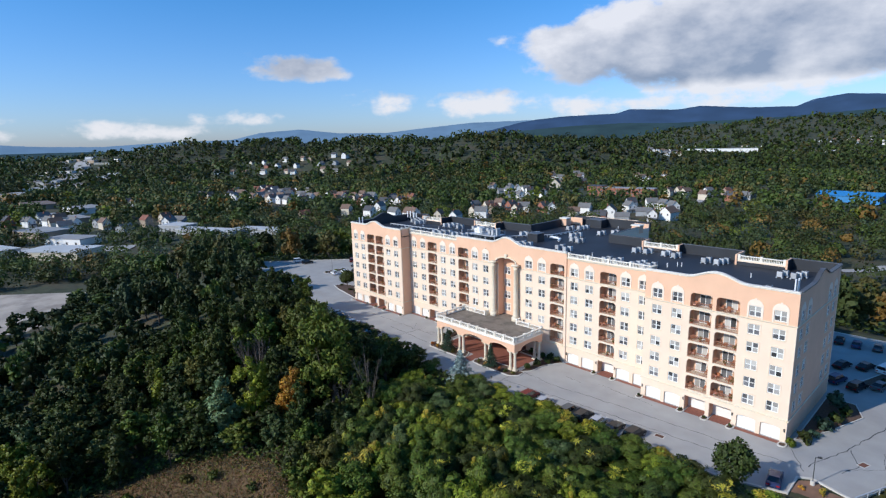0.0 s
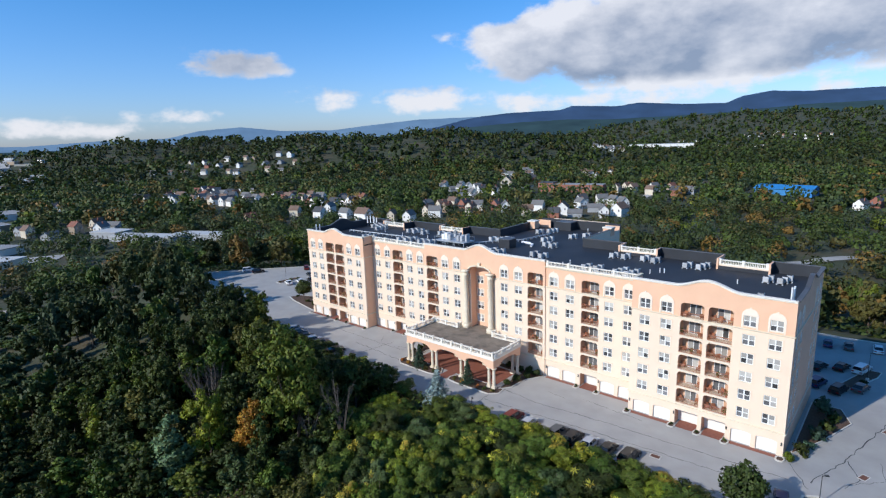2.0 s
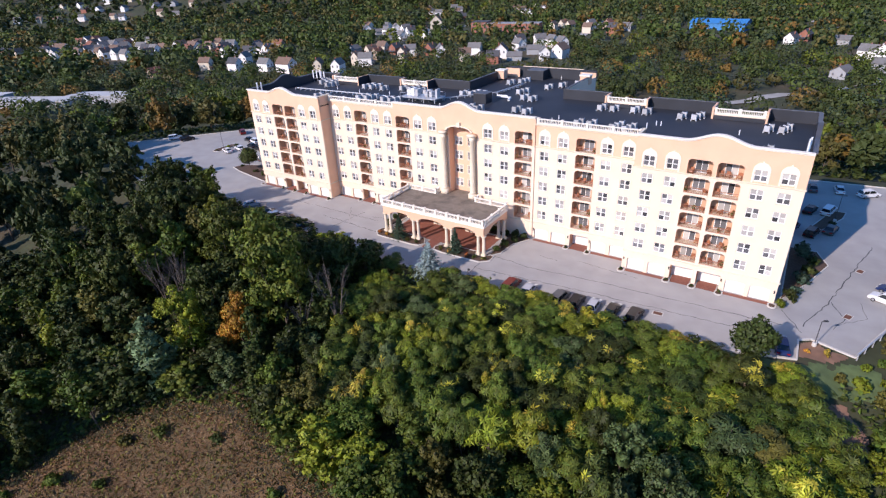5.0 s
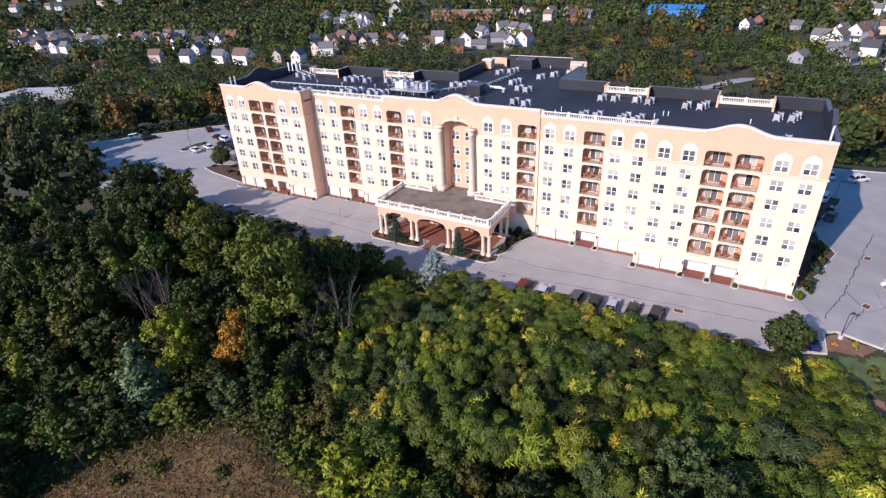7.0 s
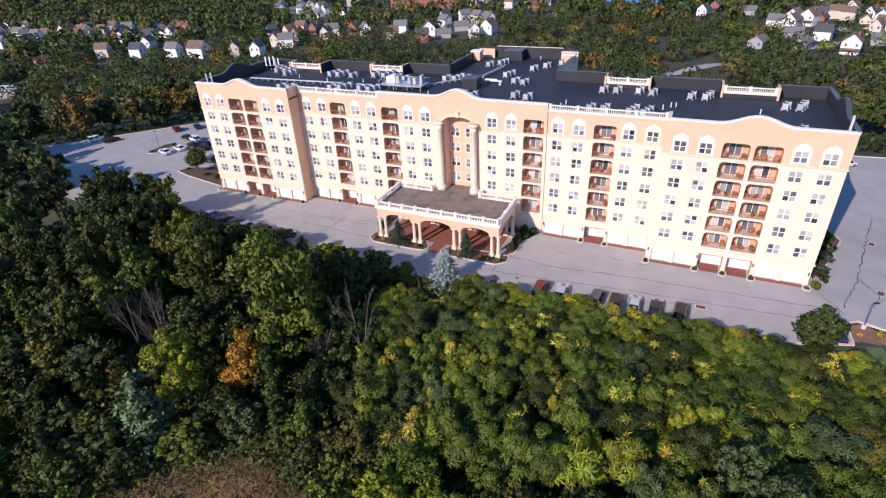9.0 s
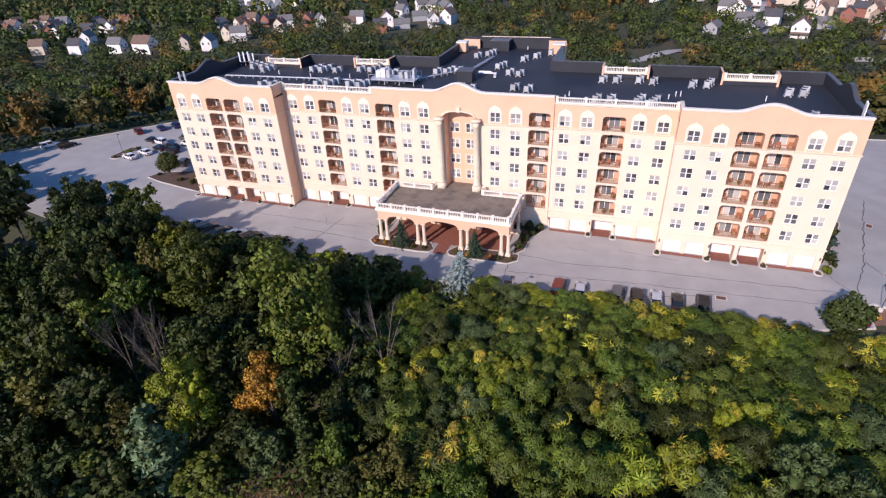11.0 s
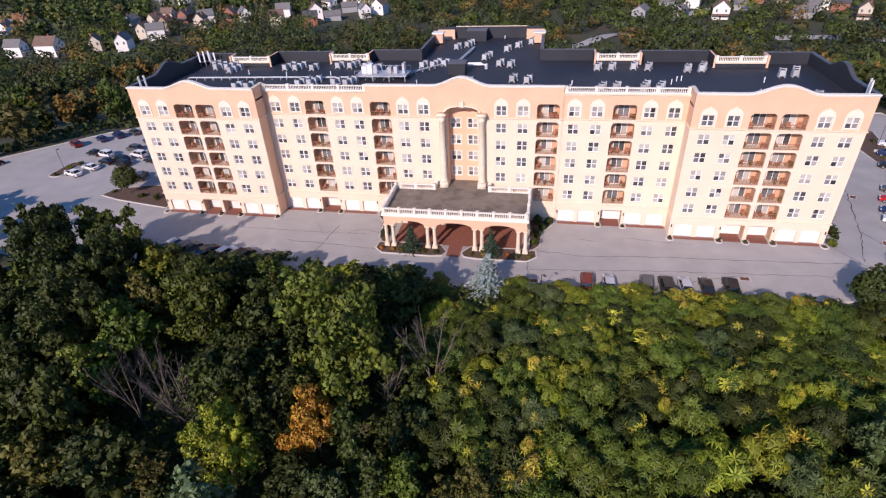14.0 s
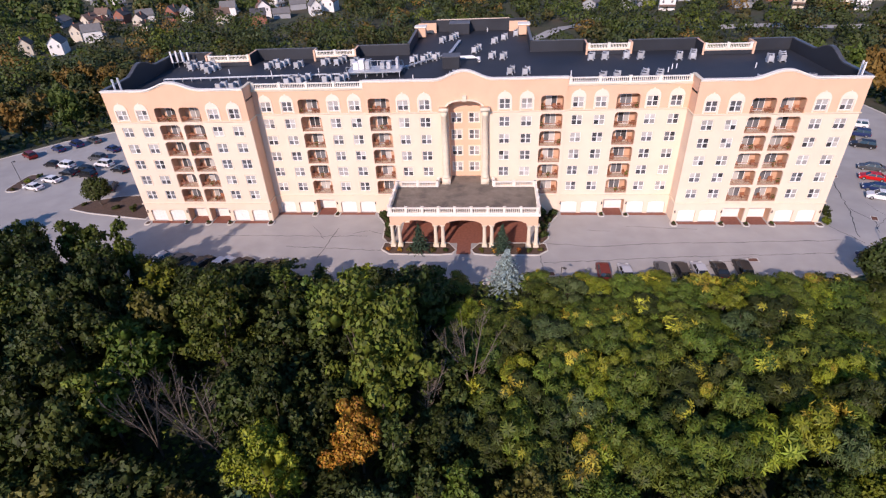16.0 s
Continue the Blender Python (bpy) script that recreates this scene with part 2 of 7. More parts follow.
# ---- mesh helpers ----
def box(bm, x0, y0, z0, x1, y1, z1):
    v = [bm.verts.new(p) for p in ((x0, y0, z0), (x1, y0, z0), (x1, y1, z0), (x0, y1, z0), (x0, y0, z1), (x1, y0, z1), (x1, y1, z1), (x0, y1, z1))]
    for f in ((0, 3, 2, 1), (4, 5, 6, 7), (0, 1, 5, 4), (1, 2, 6, 5), (2, 3, 7, 6), (3, 0, 4, 7)):
        bm.faces.new([v[i] for i in f])


def prism(bm, pts, a0, a1, axis="y"):
    """A polygon in the u-z plane (axis y), the y-z plane (axis x) or the x-y plane (axis z), drawn out from a0 to a1."""
    def at(p, a):
        return {"y": (p[0], a, p[1]), "x": (a, p[0], p[1]), "z": (p[0], p[1], a)}[axis]
    lo = [bm.verts.new(at(p, a0)) for p in pts]
    hi = [bm.verts.new(at(p, a1)) for p in pts]
    bm.faces.new(lo), bm.faces.new(hi[::-1])
    k = len(pts)
    for i in range(k):
        bm.faces.new((lo[i], hi[i], hi[(i + 1) % k], lo[(i + 1) % k]))


def turned(bm, x, y, profile, n=8):
    """A turned post: (radius, height) rings about a vertical axis."""
    rings = [[bm.verts.new((x + r * math.cos(2 * math.pi * i / n), y + r * math.sin(2 * math.pi * i / n), z)) for i in range(n)] for r, z in profile]
    for a, b in zip(rings, rings[1:]):
        for i in range(n):
            bm.faces.new((a[i], a[(i + 1) % n], b[(i + 1) % n], b[i]))
    bm.faces.new(rings[0][::-1]), bm.faces.new(rings[-1])


def mesh_of(name, bm, material):
    bmesh.ops.recalc_face_normals(bm, faces=bm.faces)
    me = bpy.data.meshes.new(name)
    bm.to_mesh(me)
    bm.free()
    me.materials.append(material)
    return me


def part(name, bm, material, parent=None, label=""):
    me = bm if isinstance(bm, bpy.types.Mesh) else mesh_of(name, bm, material)
    ob = new(name, me)
    if parent is not None:
        ob.parent = parent
    if label:
        tagged(ob, label)
    return ob


def thing(name, x, y, z, label, category, group="", turn=0.0):
    ob = new(name)
    ob.matrix_basis = pose(x, y, z, 0, 0, turn)
    ob.empty_display_size = 0.3
    return tagged(ob, label, category, group)


def smooth(ob):
    for p in ob.data.polygons:
        p.use_smooth = True
    return ob


def raw_mesh(name, verts, faces, material):
    me = bpy.data.meshes.new(name)
    me.from_pydata(verts, [], faces)
    me.update()
    me.materials.append(material)
    return me


# ---- ground ----
LOT = [(-165, 75.0), (-112, 75.6), (-67, 75.9), (-25, 78.4), (-17.6, 80.9), (-17.7, 86.0), (-16.1, 87.1), (-10.75, 85.3), (-4.4, 101), (6, 122), (20, 145), (17, 164), (-20, 160), (-150, 165), (-192, 136), (-224, 100), (-205, 86), (-180, 78)]


def outside(px, py, poly):
    """Distance outside a polygon (0 within it), for arrays."""
    px, py = np.asarray(px, float), np.asarray(py, float)
    best = np.full(px.shape, 1e9)
    inside = np.zeros(px.shape, bool)
    for (x0, y0), (x1, y1) in zip(poly, poly[1:] + poly[:1]):
        dx, dy = x1 - x0, y1 - y0
        s = np.clip(((px - x0) * dx + (py - y0) * dy) / (dx * dx + dy * dy), 0, 1)
        best = np.minimum(best, np.hypot(px - x0 - s * dx, py - y0 - s * dy))
        if dy:
            inside ^= ((y0 > py) != (y1 > py)) & (px < (x1 - x0) * (py - y0) / dy + x0)
    return np.where(inside, 0.0, best)


HILLS = [(-950, 930, 520, 300, 46, 72), (-2000, 900, 620, 300, 68, 80), (-700, 4100, 1500, 1000, 10, 125)]


def height(px, py):
    px, py = np.asarray(px, float), np.asarray(py, float)
    d = outside(px, py, LOT)
    s = 0.24 * np.maximum(d - 3.0, 0)
    s = -2.5 * np.log(np.exp(-s / 2.5) + np.exp(-20 / 2.5))
    z = -0.12 - np.maximum(s, 0)
    rough = np.clip((d - 4) / 30, 0, 1)
    z = z + rough * (0.5 * np.sin(px * 0.11 + 1.3 * np.sin(py * 0.07)) + 0.4 * np.sin(py * 0.17 + px * 0.05) + 0.25 * np.sin(px * 0.41) * np.sin(py * 0.37))
    far = np.clip((d - 100) / 600, 0, 1)
    z = z + far * (4 * np.sin(px * 0.006) * np.sin(py * 0.0052 + 1))
    for hx, hy, wl, wd, az, top in HILLS:
        a = radians(az)
        along = (px - hx) * math.cos(a) + (py - hy) * math.sin(a)
        deep = -(px - hx) * math.sin(a) + (py - hy) * math.cos(a)
        q = (along / wl) ** 2 + (deep / wd) ** 2
        z = z + top * np.exp(-(q ** 1.4)) * (1 + 0.08 * np.sin(along * 0.021) + 0.05 * np.sin(along * 0.05 + 1))
    r = np.hypot(px, py)
    z = z + 40 * np.clip((r - 2300) / 1900, 0, 1) ** 2
    return z


def ground_at(x, y):
    return float(height(np.array([x]), np.array([y]))[0])


def graded(lo, hi, a, b, step, grow):
    out = list(np.arange(a, b + step, step))
    s = step
    while out[-1] < hi:
        s *= grow
        out.append(out[-1] + s)
    s = step
    while out[0] > lo:
        s *= grow
        out.insert(0, out[0] - s)
    return np.array(out)


def build_ground():
    xs = graded(-4600, 4600, -240, 40, 2.5, 1.07)
    ys = graded(-1500, 4600, -20, 205, 2.5, 1.07)
    gx, gy = np.meshgrid(xs, ys)
    gz = height(gx.ravel(), gy.ravel())
    verts = np.stack([gx.ravel(), gy.ravel(), gz], 1).tolist()
    w = len(xs)
    faces = [(j * w + i, j * w + i + 1, (j + 1) * w + i + 1, (j + 1) * w + i) for j in range(len(ys) - 1) for i in range(w - 1)]
    ob = smooth(new("ground", raw_mesh("ground", verts, faces, EARTH)))
    tagged(ob, "rough hillside of dry brown weeds and grass falling to the town", "ground", kind="structure")


build_ground()


def backdrop_ridge(name, r, profile, colour, label, haze=0.26):
    """A far wooded ridge, too distant to shift, its haze put into the colour; its outline is (azimuth, elevation in
    degrees).
    """
    az = np.linspace(profile[0][0], profile[-1][0], 420)
    el = np.interp(az, [p[0] for p in profile], [p[1] for p in profile])
    rng = np.random.RandomState(int(r))
    wob = np.convolve(rng.rand(420 + 24) - 0.5, np.ones(25) / 25, "valid") * 0.22 + (rng.rand(420) - 0.5) * 0.025
    verts, faces = [], []
    for i, (a, e) in enumerate(zip(az, el + wob)):
        a = radians(a)
        top = 50 + r * math.tan(radians(e))
        for k in range(6):
            f = k / 5
            rr = r - 900 * (1 - f) ** 1.3
            verts.append((-rr * math.sin(a), rr * math.cos(a), -30 + (top + 30) * math.sin(f * math.pi / 2) ** 1.2))
    for i in range(419):
        for k in range(5):
            faces.append((i * 6 + k, (i + 1) * 6 + k, (i + 1) * 6 + k + 1, i * 6 + k + 1))
    # bluish base colour and a blue glow stand in for the haze of distance
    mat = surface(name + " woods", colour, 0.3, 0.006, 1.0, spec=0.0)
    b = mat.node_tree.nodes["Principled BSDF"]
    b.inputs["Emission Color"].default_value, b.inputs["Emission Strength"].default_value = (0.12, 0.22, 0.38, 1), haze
    ob = smooth(new(name, raw_mesh(name, verts, faces, mat)))
    tagged(ob, label, "ridge", kind="structure")


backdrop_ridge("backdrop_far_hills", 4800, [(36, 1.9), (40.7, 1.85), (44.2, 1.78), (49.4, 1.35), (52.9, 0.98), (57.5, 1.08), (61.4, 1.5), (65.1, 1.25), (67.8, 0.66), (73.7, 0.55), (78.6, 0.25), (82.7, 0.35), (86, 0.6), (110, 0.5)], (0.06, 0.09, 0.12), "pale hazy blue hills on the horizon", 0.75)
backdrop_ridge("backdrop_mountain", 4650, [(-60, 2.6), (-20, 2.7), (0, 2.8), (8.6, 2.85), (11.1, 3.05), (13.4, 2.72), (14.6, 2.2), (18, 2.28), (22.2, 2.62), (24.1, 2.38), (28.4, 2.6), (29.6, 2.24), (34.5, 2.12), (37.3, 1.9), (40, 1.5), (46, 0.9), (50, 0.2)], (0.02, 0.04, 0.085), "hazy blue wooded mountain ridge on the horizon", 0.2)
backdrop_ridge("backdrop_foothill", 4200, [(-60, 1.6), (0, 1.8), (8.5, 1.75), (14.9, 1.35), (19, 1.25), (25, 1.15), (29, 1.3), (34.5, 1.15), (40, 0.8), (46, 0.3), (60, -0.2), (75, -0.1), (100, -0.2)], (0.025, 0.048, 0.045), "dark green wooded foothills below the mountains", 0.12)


def slab(name, poly, z0, z1, material, label, category, kind="structure"):
    bm = bmesh.new()
    prism(bm, poly, z0, z1, "z")
    ob = part(name, bm, material)
    return tagged(ob, label, category, kind=kind)


slab("road", LOT, -0.5, 0.0, ASPHALT, "weathered pale grey asphalt drive and parking lot", "pavement")


def kerb_line(pts, w=0.3, h=0.16, closed=False, name="kerb", label="pale concrete kerb along the asphalt"):
    """A raised kerb following a line."""
    bm = bmesh.new()
    k = len(pts)
    left, right = [], []
    for i, p in enumerate(pts):
        a = Vector(pts[i - 1] if (i or closed) else p)
        b = Vector(pts[(i + 1) % k] if (i < k - 1 or closed) else p)
        t = (b - a).normalized()
        nrm = Vector((-t.y, t.x)) * w / 2
        left.append(Vector(p) + nrm), right.append(Vector(p) - nrm)
    rows = [[bm.verts.new((l.x, l.y, -0.1)), bm.verts.new((l.x, l.y, h)), bm.verts.new((r.x, r.y, h)), bm.verts.new((r.x, r.y, -0.1))] for l, r in zip(left, right)]
    for i in range(k if closed else k - 1):
        a, b = rows[i], rows[(i + 1) % k]
        for j in range(3):
            bm.faces.new((a[j], a[j + 1], b[j + 1], b[j]))
    if not closed:
        bm.faces.new(rows[0]), bm.faces.new(rows[-1][::-1])
    return tagged(part(name, bm, KERBMAT), label, "kerb", kind="structure")


kerb_line([(-165, 75.0), (-112, 75.6), (-67, 75.9), (-25, 78.4), (-17.6, 80.9), (-17.7, 86.0), (-16.1, 87.1), (-10.75, 85.3)])
kerb_line([(-10.75, 85.3), (-4.4, 101), (6, 122), (20, 145), (17, 164), (-20, 160), (-60, 161)])
kerb_line([(-150, 165), (-192, 136), (-224, 100), (-205, 86)])


def rounded(x0, y0, x1, y1, r, n=5):
    out = []
    for cx, cy, a0 in ((x1 - r, y1 - r, 0), (x0 + r, y1 - r, 90), (x0 + r, y0 + r, 180), (x1 - r, y0 + r, 270)):
        for i in range(n + 1):
            a = radians(a0 + 90 * i / n)
            out.append((cx + r * math.cos(a), cy + r * math.sin(a)))
    return out


def island(pts, label="mulched planting island with pale kerb", cover=None):
    bm = bmesh.new()
    prism(bm, pts, -0.05, 0.12, "z")
    ob = part("planting_island", bm, cover or MULCH)
    tagged(ob, label, "planting bed", kind="structure")
    k = kerb_line(pts, 0.22, 0.17, True)
    return ob


# ---- the apartment building ----
CX, CY = -83.5, 95.0
WING0, WING1 = 36.8, 61.8      # wings, either side of the middle
REC, BAY = 3.3, 3.05            # setback of the long walls and of the middle bay
BAYHALF = 17.1
FLOOR0, STOREY = 4.05, 3.1
DECKZ, TOP = 23.3, 25.4
building = thing("apartment_building", CX, CY, 0, "seven-storey peach and cream stucco apartment building with white trim", "building")


def holed(bm, u0, u1, z0, z1, v, holes, t=0.35):
    """A wall of thickness t behind the plane v, with rectangular openings through it."""
    us = sorted({u0, u1, *[h[0] for h in holes], *[h[1] for h in holes]})
    us = [u for u in us if u0 <= u <= u1]
    zs = sorted({z0, z1, *[min(max(h[2], z0), z1) for h in holes], *[min(max(h[3], z0), z1) for h in holes]})
    for za, zb in zip(zs, zs[1:]):
        run = None
        for ua, ub in zip(us, us[1:]):
            uc, zc = (ua + ub) / 2, (za + zb) / 2
            if any(h[0] < uc < h[1] and h[2] < zc < h[3] for h in holes):
                if run is not None:
                    box(bm, run, v, za, ua, v + t, zb)
                    run = None
            elif run is None:
                run = ua
        if run is not None:
            box(bm, run, v, za, us[-1], v + t, zb)


def wz(i):
    return 5.6 + STOREY * i


WW, WH = 1.8, 1.75
WING_C = (WING0 + WING1) / 2
window_spots, balcony_spots, garage_spots = [], [], []   # (u, row, plane)
for s in (-1, 1):
    for o in (-10.1, -6.4, 6.4, 10.1):
        window_spots += [(s * WING_C + o, i, 0.0) for i in range(6)]
        garage_spots.append((s * WING_C + o, 0.0, 0.45))
    for o in (-2.2, 2.2):
        balcony_spots += [(s * WING_C + o, i, 0.0) for i in range(6)]
        garage_spots.append((s * WING_C + o, 0.0, 1.9))
    for u in (6.8, 10.5):
        window_spots += [(s * u, i, BAY) for i in range(1 if u else 0, 6)]
    balcony_spots += [(s * 14.7, i, BAY) for i in range(6)]
    for u in (19.0, 22.7, 31.0, 34.8):
        window_spots += [(s * u, i, REC) for i in range(6)]
        garage_spots.append((s * u, REC, 0.45))
    balcony_spots += [(s * 27.1, i, REC) for i in range(6)]
    garage_spots.append((s * 27.1, REC, 1.9))
BW, BZ0, BZ1 = 3.75, 0.12, 2.82     # balcony opening: width, bottom and top above its floor
DOORW, DOORH = 3.0, 2.45


def openings(plane, lo, hi):
    out = []
    for u, i, v in window_spots:
        if v == plane and lo < u < hi:
            out.append((u - WW / 2, u + WW / 2, wz(i) - WH / 2, wz(i) + WH / 2))
    for u, i, v in balcony_spots:
        if v == plane and lo < u < hi:
            z = FLOOR0 + STOREY * i
            out.append((u - BW / 2, u + BW / 2, z + BZ0, z + BZ1))
    for u, v, deep in garage_spots:
        if v == plane and lo < u < hi:
            w = DOORW if deep < 1 else BW
            out.append((u - w / 2, u + w / 2, -0.2, DOORH + (0 if deep < 1 else 0.35)))
    return out


def arch_top(c, half, rise, base, n=18):
    """The swept top of a gable: flat shoulders, a shallow S into a segment."""
    return [(c + half * (-1 + 2 * k / n), base + rise * (0.5 + 0.5 * math.cos(math.pi * (-1 + 2 * k / n)))) for k in range(n + 1)]


def facade(name, lo, hi, plane, top, arch, label):
    holes = openings(plane, lo, hi)
    if name == "middle_wall":
        holes.append((-2.75, 2.75, 6.7, 21.6))
        holes.append((-6.0, 6.0, -0.2, 3.6))
    bm = bmesh.new()
    holed(bm, lo, hi, -0.2, 19.72, plane, holes)
    low = part(name, bm, CREAM, building, label)
    bm = bmesh.new()
    holed(bm, lo, hi, 19.72, 23.6, plane, holes)
    if arch:
        c, half, rise = arch
        pts = [(lo, 23.6), (lo, top), *arch_top(c, half, rise, top), (hi, top), (hi, 23.6)]
    else:
        pts = [(lo, 23.6), (lo, top), (hi, top), (hi, 23.6)]
    prism(bm, pts, plane, plane + 0.35)
    part("upper_" + name, bm, PEACH, building, "peach stucco of the top storey")
    # roofing turned up behind the parapet
    bm = bmesh.new()
    prism(bm, [(p[0], p[1] - 0.06 if p[1] > 23.7 else DECKZ - 0.1) for p in pts], plane + 0.353, plane + 0.43)
    part("parapet_lining", bm, MEMBRANE, building, "black membrane")
    # coping
    bm = bmesh.new()
    line = pts[1:-1]
    for h0, h1, d0, d1 in ((-0.32, -0.12, 0.10, 0.0), (-0.12, 0.06, 0.28, 0.50)):
        lo_pts = [(p[0], p[1] + h0) for p in line]
        hi_pts = [(p[0], p[1] + h1) for p in line]
        prism(bm, lo_pts + hi_pts[::-1], plane - d0, plane + d1)
    part("coping", bm, TRIM if arch else CAST, building, "pale moulded coping")
    return low


for s in (-1, 1):
    lo, hi = sorted((s * WING0, s * WING1))
    facade("wing_wall", lo, hi, 0.0, TOP, (s * WING_C, 5.2, 1.3), "cream stucco front of the wing")
    lo, hi = sorted((s * BAYHALF, s * (WING0 + 0.0)))
    facade("long_wall", lo, hi, REC, 24.15, None, "cream stucco front between bay and wing")
facade("middle_wall", -BAYHALF, BAYHALF, BAY, TOP, (0.0, 5.0, 1.45), "cream stucco front of the middle bay")


def plain_wall(name, u0, v0, u1, v1, z0, z1, material, label, capped=True):
    """A wall with its outer skin and black lining, for the sides and the back."""
    bm = bmesh.new()
    box(bm, min(u0, u1), min(v0, v1), z0, max(u0, u1), max(v0, v1), z1)
    part(name, bm, material, building, label)


# returns of the wings and steps of the bay
for s in (-1, 1):
    a, b = s * WING0, s * (WING0 + 0.35)
    # peach left, cream right: the left return's shade is put into its paint
    plain_wall("return_wall", a, 0.355, b, REC + 0.3, -0.2, 19.72, PEACH if s < 0 else CREAM, "stucco return of the wing")
    plain_wall("upper_return_wall", a, 0.355, b, REC + 0.3, 19.72, TOP - 0.1, PEACH, "peach stucco return of the wing")
    bm = bmesh.new()
    box(bm, min(a - s * 0.12, b + s * 0.1), 0.45, TOP - 0.1, max(a - s * 0.12, b + s * 0.1), REC + 0.5, TOP + 0.06)
    part("coping", bm, CAST, building)
    for z in (19.62, 3.62):
        bm = bmesh.new()
        box(bm, min(s * WING0, s * (WING0 - 0.16)), 0.0, z + 0.1, max(s * WING0, s * (WING0 - 0.16)), REC - 0.02, z + 0.26)
        part("string_course", bm, CAST, building, "pale moulded band")
        bm = bmesh.new()
        box(bm, min(s * WING1, s * (WING1 + 0.16)), 0.0, z + 0.1, max(s * WING1, s * (WING1 + 0.16)), 25.8, z + 0.26)
        part("string_course", bm, CAST, building, "pale moulded band")
    a, b = s * BAYHALF, s * (BAYHALF - 0.35)
    plain_wall("bay_return", a, BAY + 0.355, b, REC + 0.6, 19.72, TOP - 0.1, PEACH, "peach stucco step of the bay")


def side_wall(s):
    """The end wall, with its own swept gable, a shallow vertical recess and columns of windows."""
    u = s * WING1
    a, b = (u - 0.35, u) if s > 0 else (u, u + 0.35)
    spots = [(v, i) for v in (2.6, 6.2, 19.4, 23.0) for i in range(6)]
    holes = [(v - WW / 2, v + WW / 2, wz(i) - WH / 2, wz(i) + WH / 2) for v, i in spots]
    bm = bmesh.new()
    us = bmesh.new()
    holed(us, 0.355, 25.8, -0.2, 19.72, 0.0, holes)
    for vert in us.verts:
        x, y, z = vert.co
        vert.co = (a + y, x, z)
    # peach below too: warm bounced light in the shade, put into the paint
    part("end_wall", us, PEACH, building, "peach stucco end wall")
    up = bmesh.new()
    holed(up, 0.355, 25.8, 19.72, 23.6, 0.0, holes)
    pts = [(0.36, 23.6), (0.36, TOP), *arch_top(12.8, 5.2, 1.5, TOP), (25.8, TOP), (25.8, 23.6)]
    prism(up, pts, 0.0, 0.35)
    for vert in up.verts:
        x, y, z = vert.co
        vert.co = (a + y, x, z)
    part("upper_end_wall", up, PEACH, building, "peach stucco end wall of the top storey")
    i0, i1 = (a - 0.08, a - 0.004) if s > 0 else (b + 0.004, b + 0.08)
    prism(bm, [(p[0], p[1] - 0.05 if p[1] > 23.7 else DECKZ - 0.1) for p in pts], i0, i1, "x")
    part("parapet_lining", bm, MEMBRANE, building, "black membrane")
    bm = bmesh.new()
    line = pts[1:-1]
    prism(bm, [(p[0], p[1] - 0.12) for p in line] + [(p[0], p[1] + 0.06) for p in line[::-1]], a - (0.1 if s > 0 else 0.25), b + (0.25 if s > 0 else 0.1), "x")
    part("coping", bm, COPING, building, "grey metal coping")
    for v, i in spots:
        window_sides.append((u, v, i, s))


window_sides = []
side_wall(-1), side_wall(1)

# back: parapet runs and set-forward balustrades, then the rear wing
BACK = []
for s in (-1, 1):
    BACK += [(s * 61.8, s * 53.5, 25.8), (s * 44.7, s * 31.5, 27.4), (s * 23.3, s * 12.4, 28.6)]
for u0, u1, v in BACK:
    lo, hi = sorted((u0, u1))
    plain_wall("back_wall", lo, v, hi, v + 0.35, -0.2, TOP, CREAM, "cream stucco back wall")
    bm = bmesh.new()
    box(bm, lo, v - 0.08, DECKZ - 0.1, hi, v - 0.003, TOP - 0.02)
    part("parapet_lining", bm, MEMBRANE, building, "black membrane")
    bm = bmesh.new()
    box(bm, lo - 0.1, v - 0.12, TOP - 0.0, hi + 0.1, v + 0.45, TOP + 0.08)
    part("coping", bm, COPING, building, "grey metal coping")
GAPS = [(s * a, s * b, v, va, vb) for s in (-1, 1) for a, b, v, va, vb in ((53.5, 44.7, 23.3, 25.8, 27.4), (31.5, 23.3, 25.5, 27.4, 28.6))]
for u0, u1, v, va, vb in GAPS:
    lo, hi = sorted((u0, u1))
    plain_wall("back_wall", lo, v, hi, v + 0.35, -0.2, 24.3, CREAM, "cream stucco back wall")
    bm = bmesh.new()
    box(bm, lo + 0.01, v - 0.08, DECKZ - 0.1, hi - 0.01, v - 0.003, 24.0)
    part("parapet_lining", bm, MEMBRANE, building, "black membrane")
    for u, vend, d in ((u0, va, 1 if u0 < u1 else -1), (u1, vb, -1 if u0 < u1 else 1)):
        bm = bmesh.new()
        box(bm, min(u - d * 0.35, u), v - 0.3, 19.0, max(u - d * 0.35, u), vend + 0.3, TOP + 0.05)
        part("parapet_return", bm, PEACH, building, "peach stucco return beside the balustrade")
        bm = bmesh.new()
        box(bm, min(u - d * 0.43, u - d * 0.353), v - 0.3, DECKZ, max(u - d * 0.43, u - d * 0.353), vend + 0.3, TOP + 0.02)
        part("parapet_lining", bm, MEMBRANE, building, "black membrane")
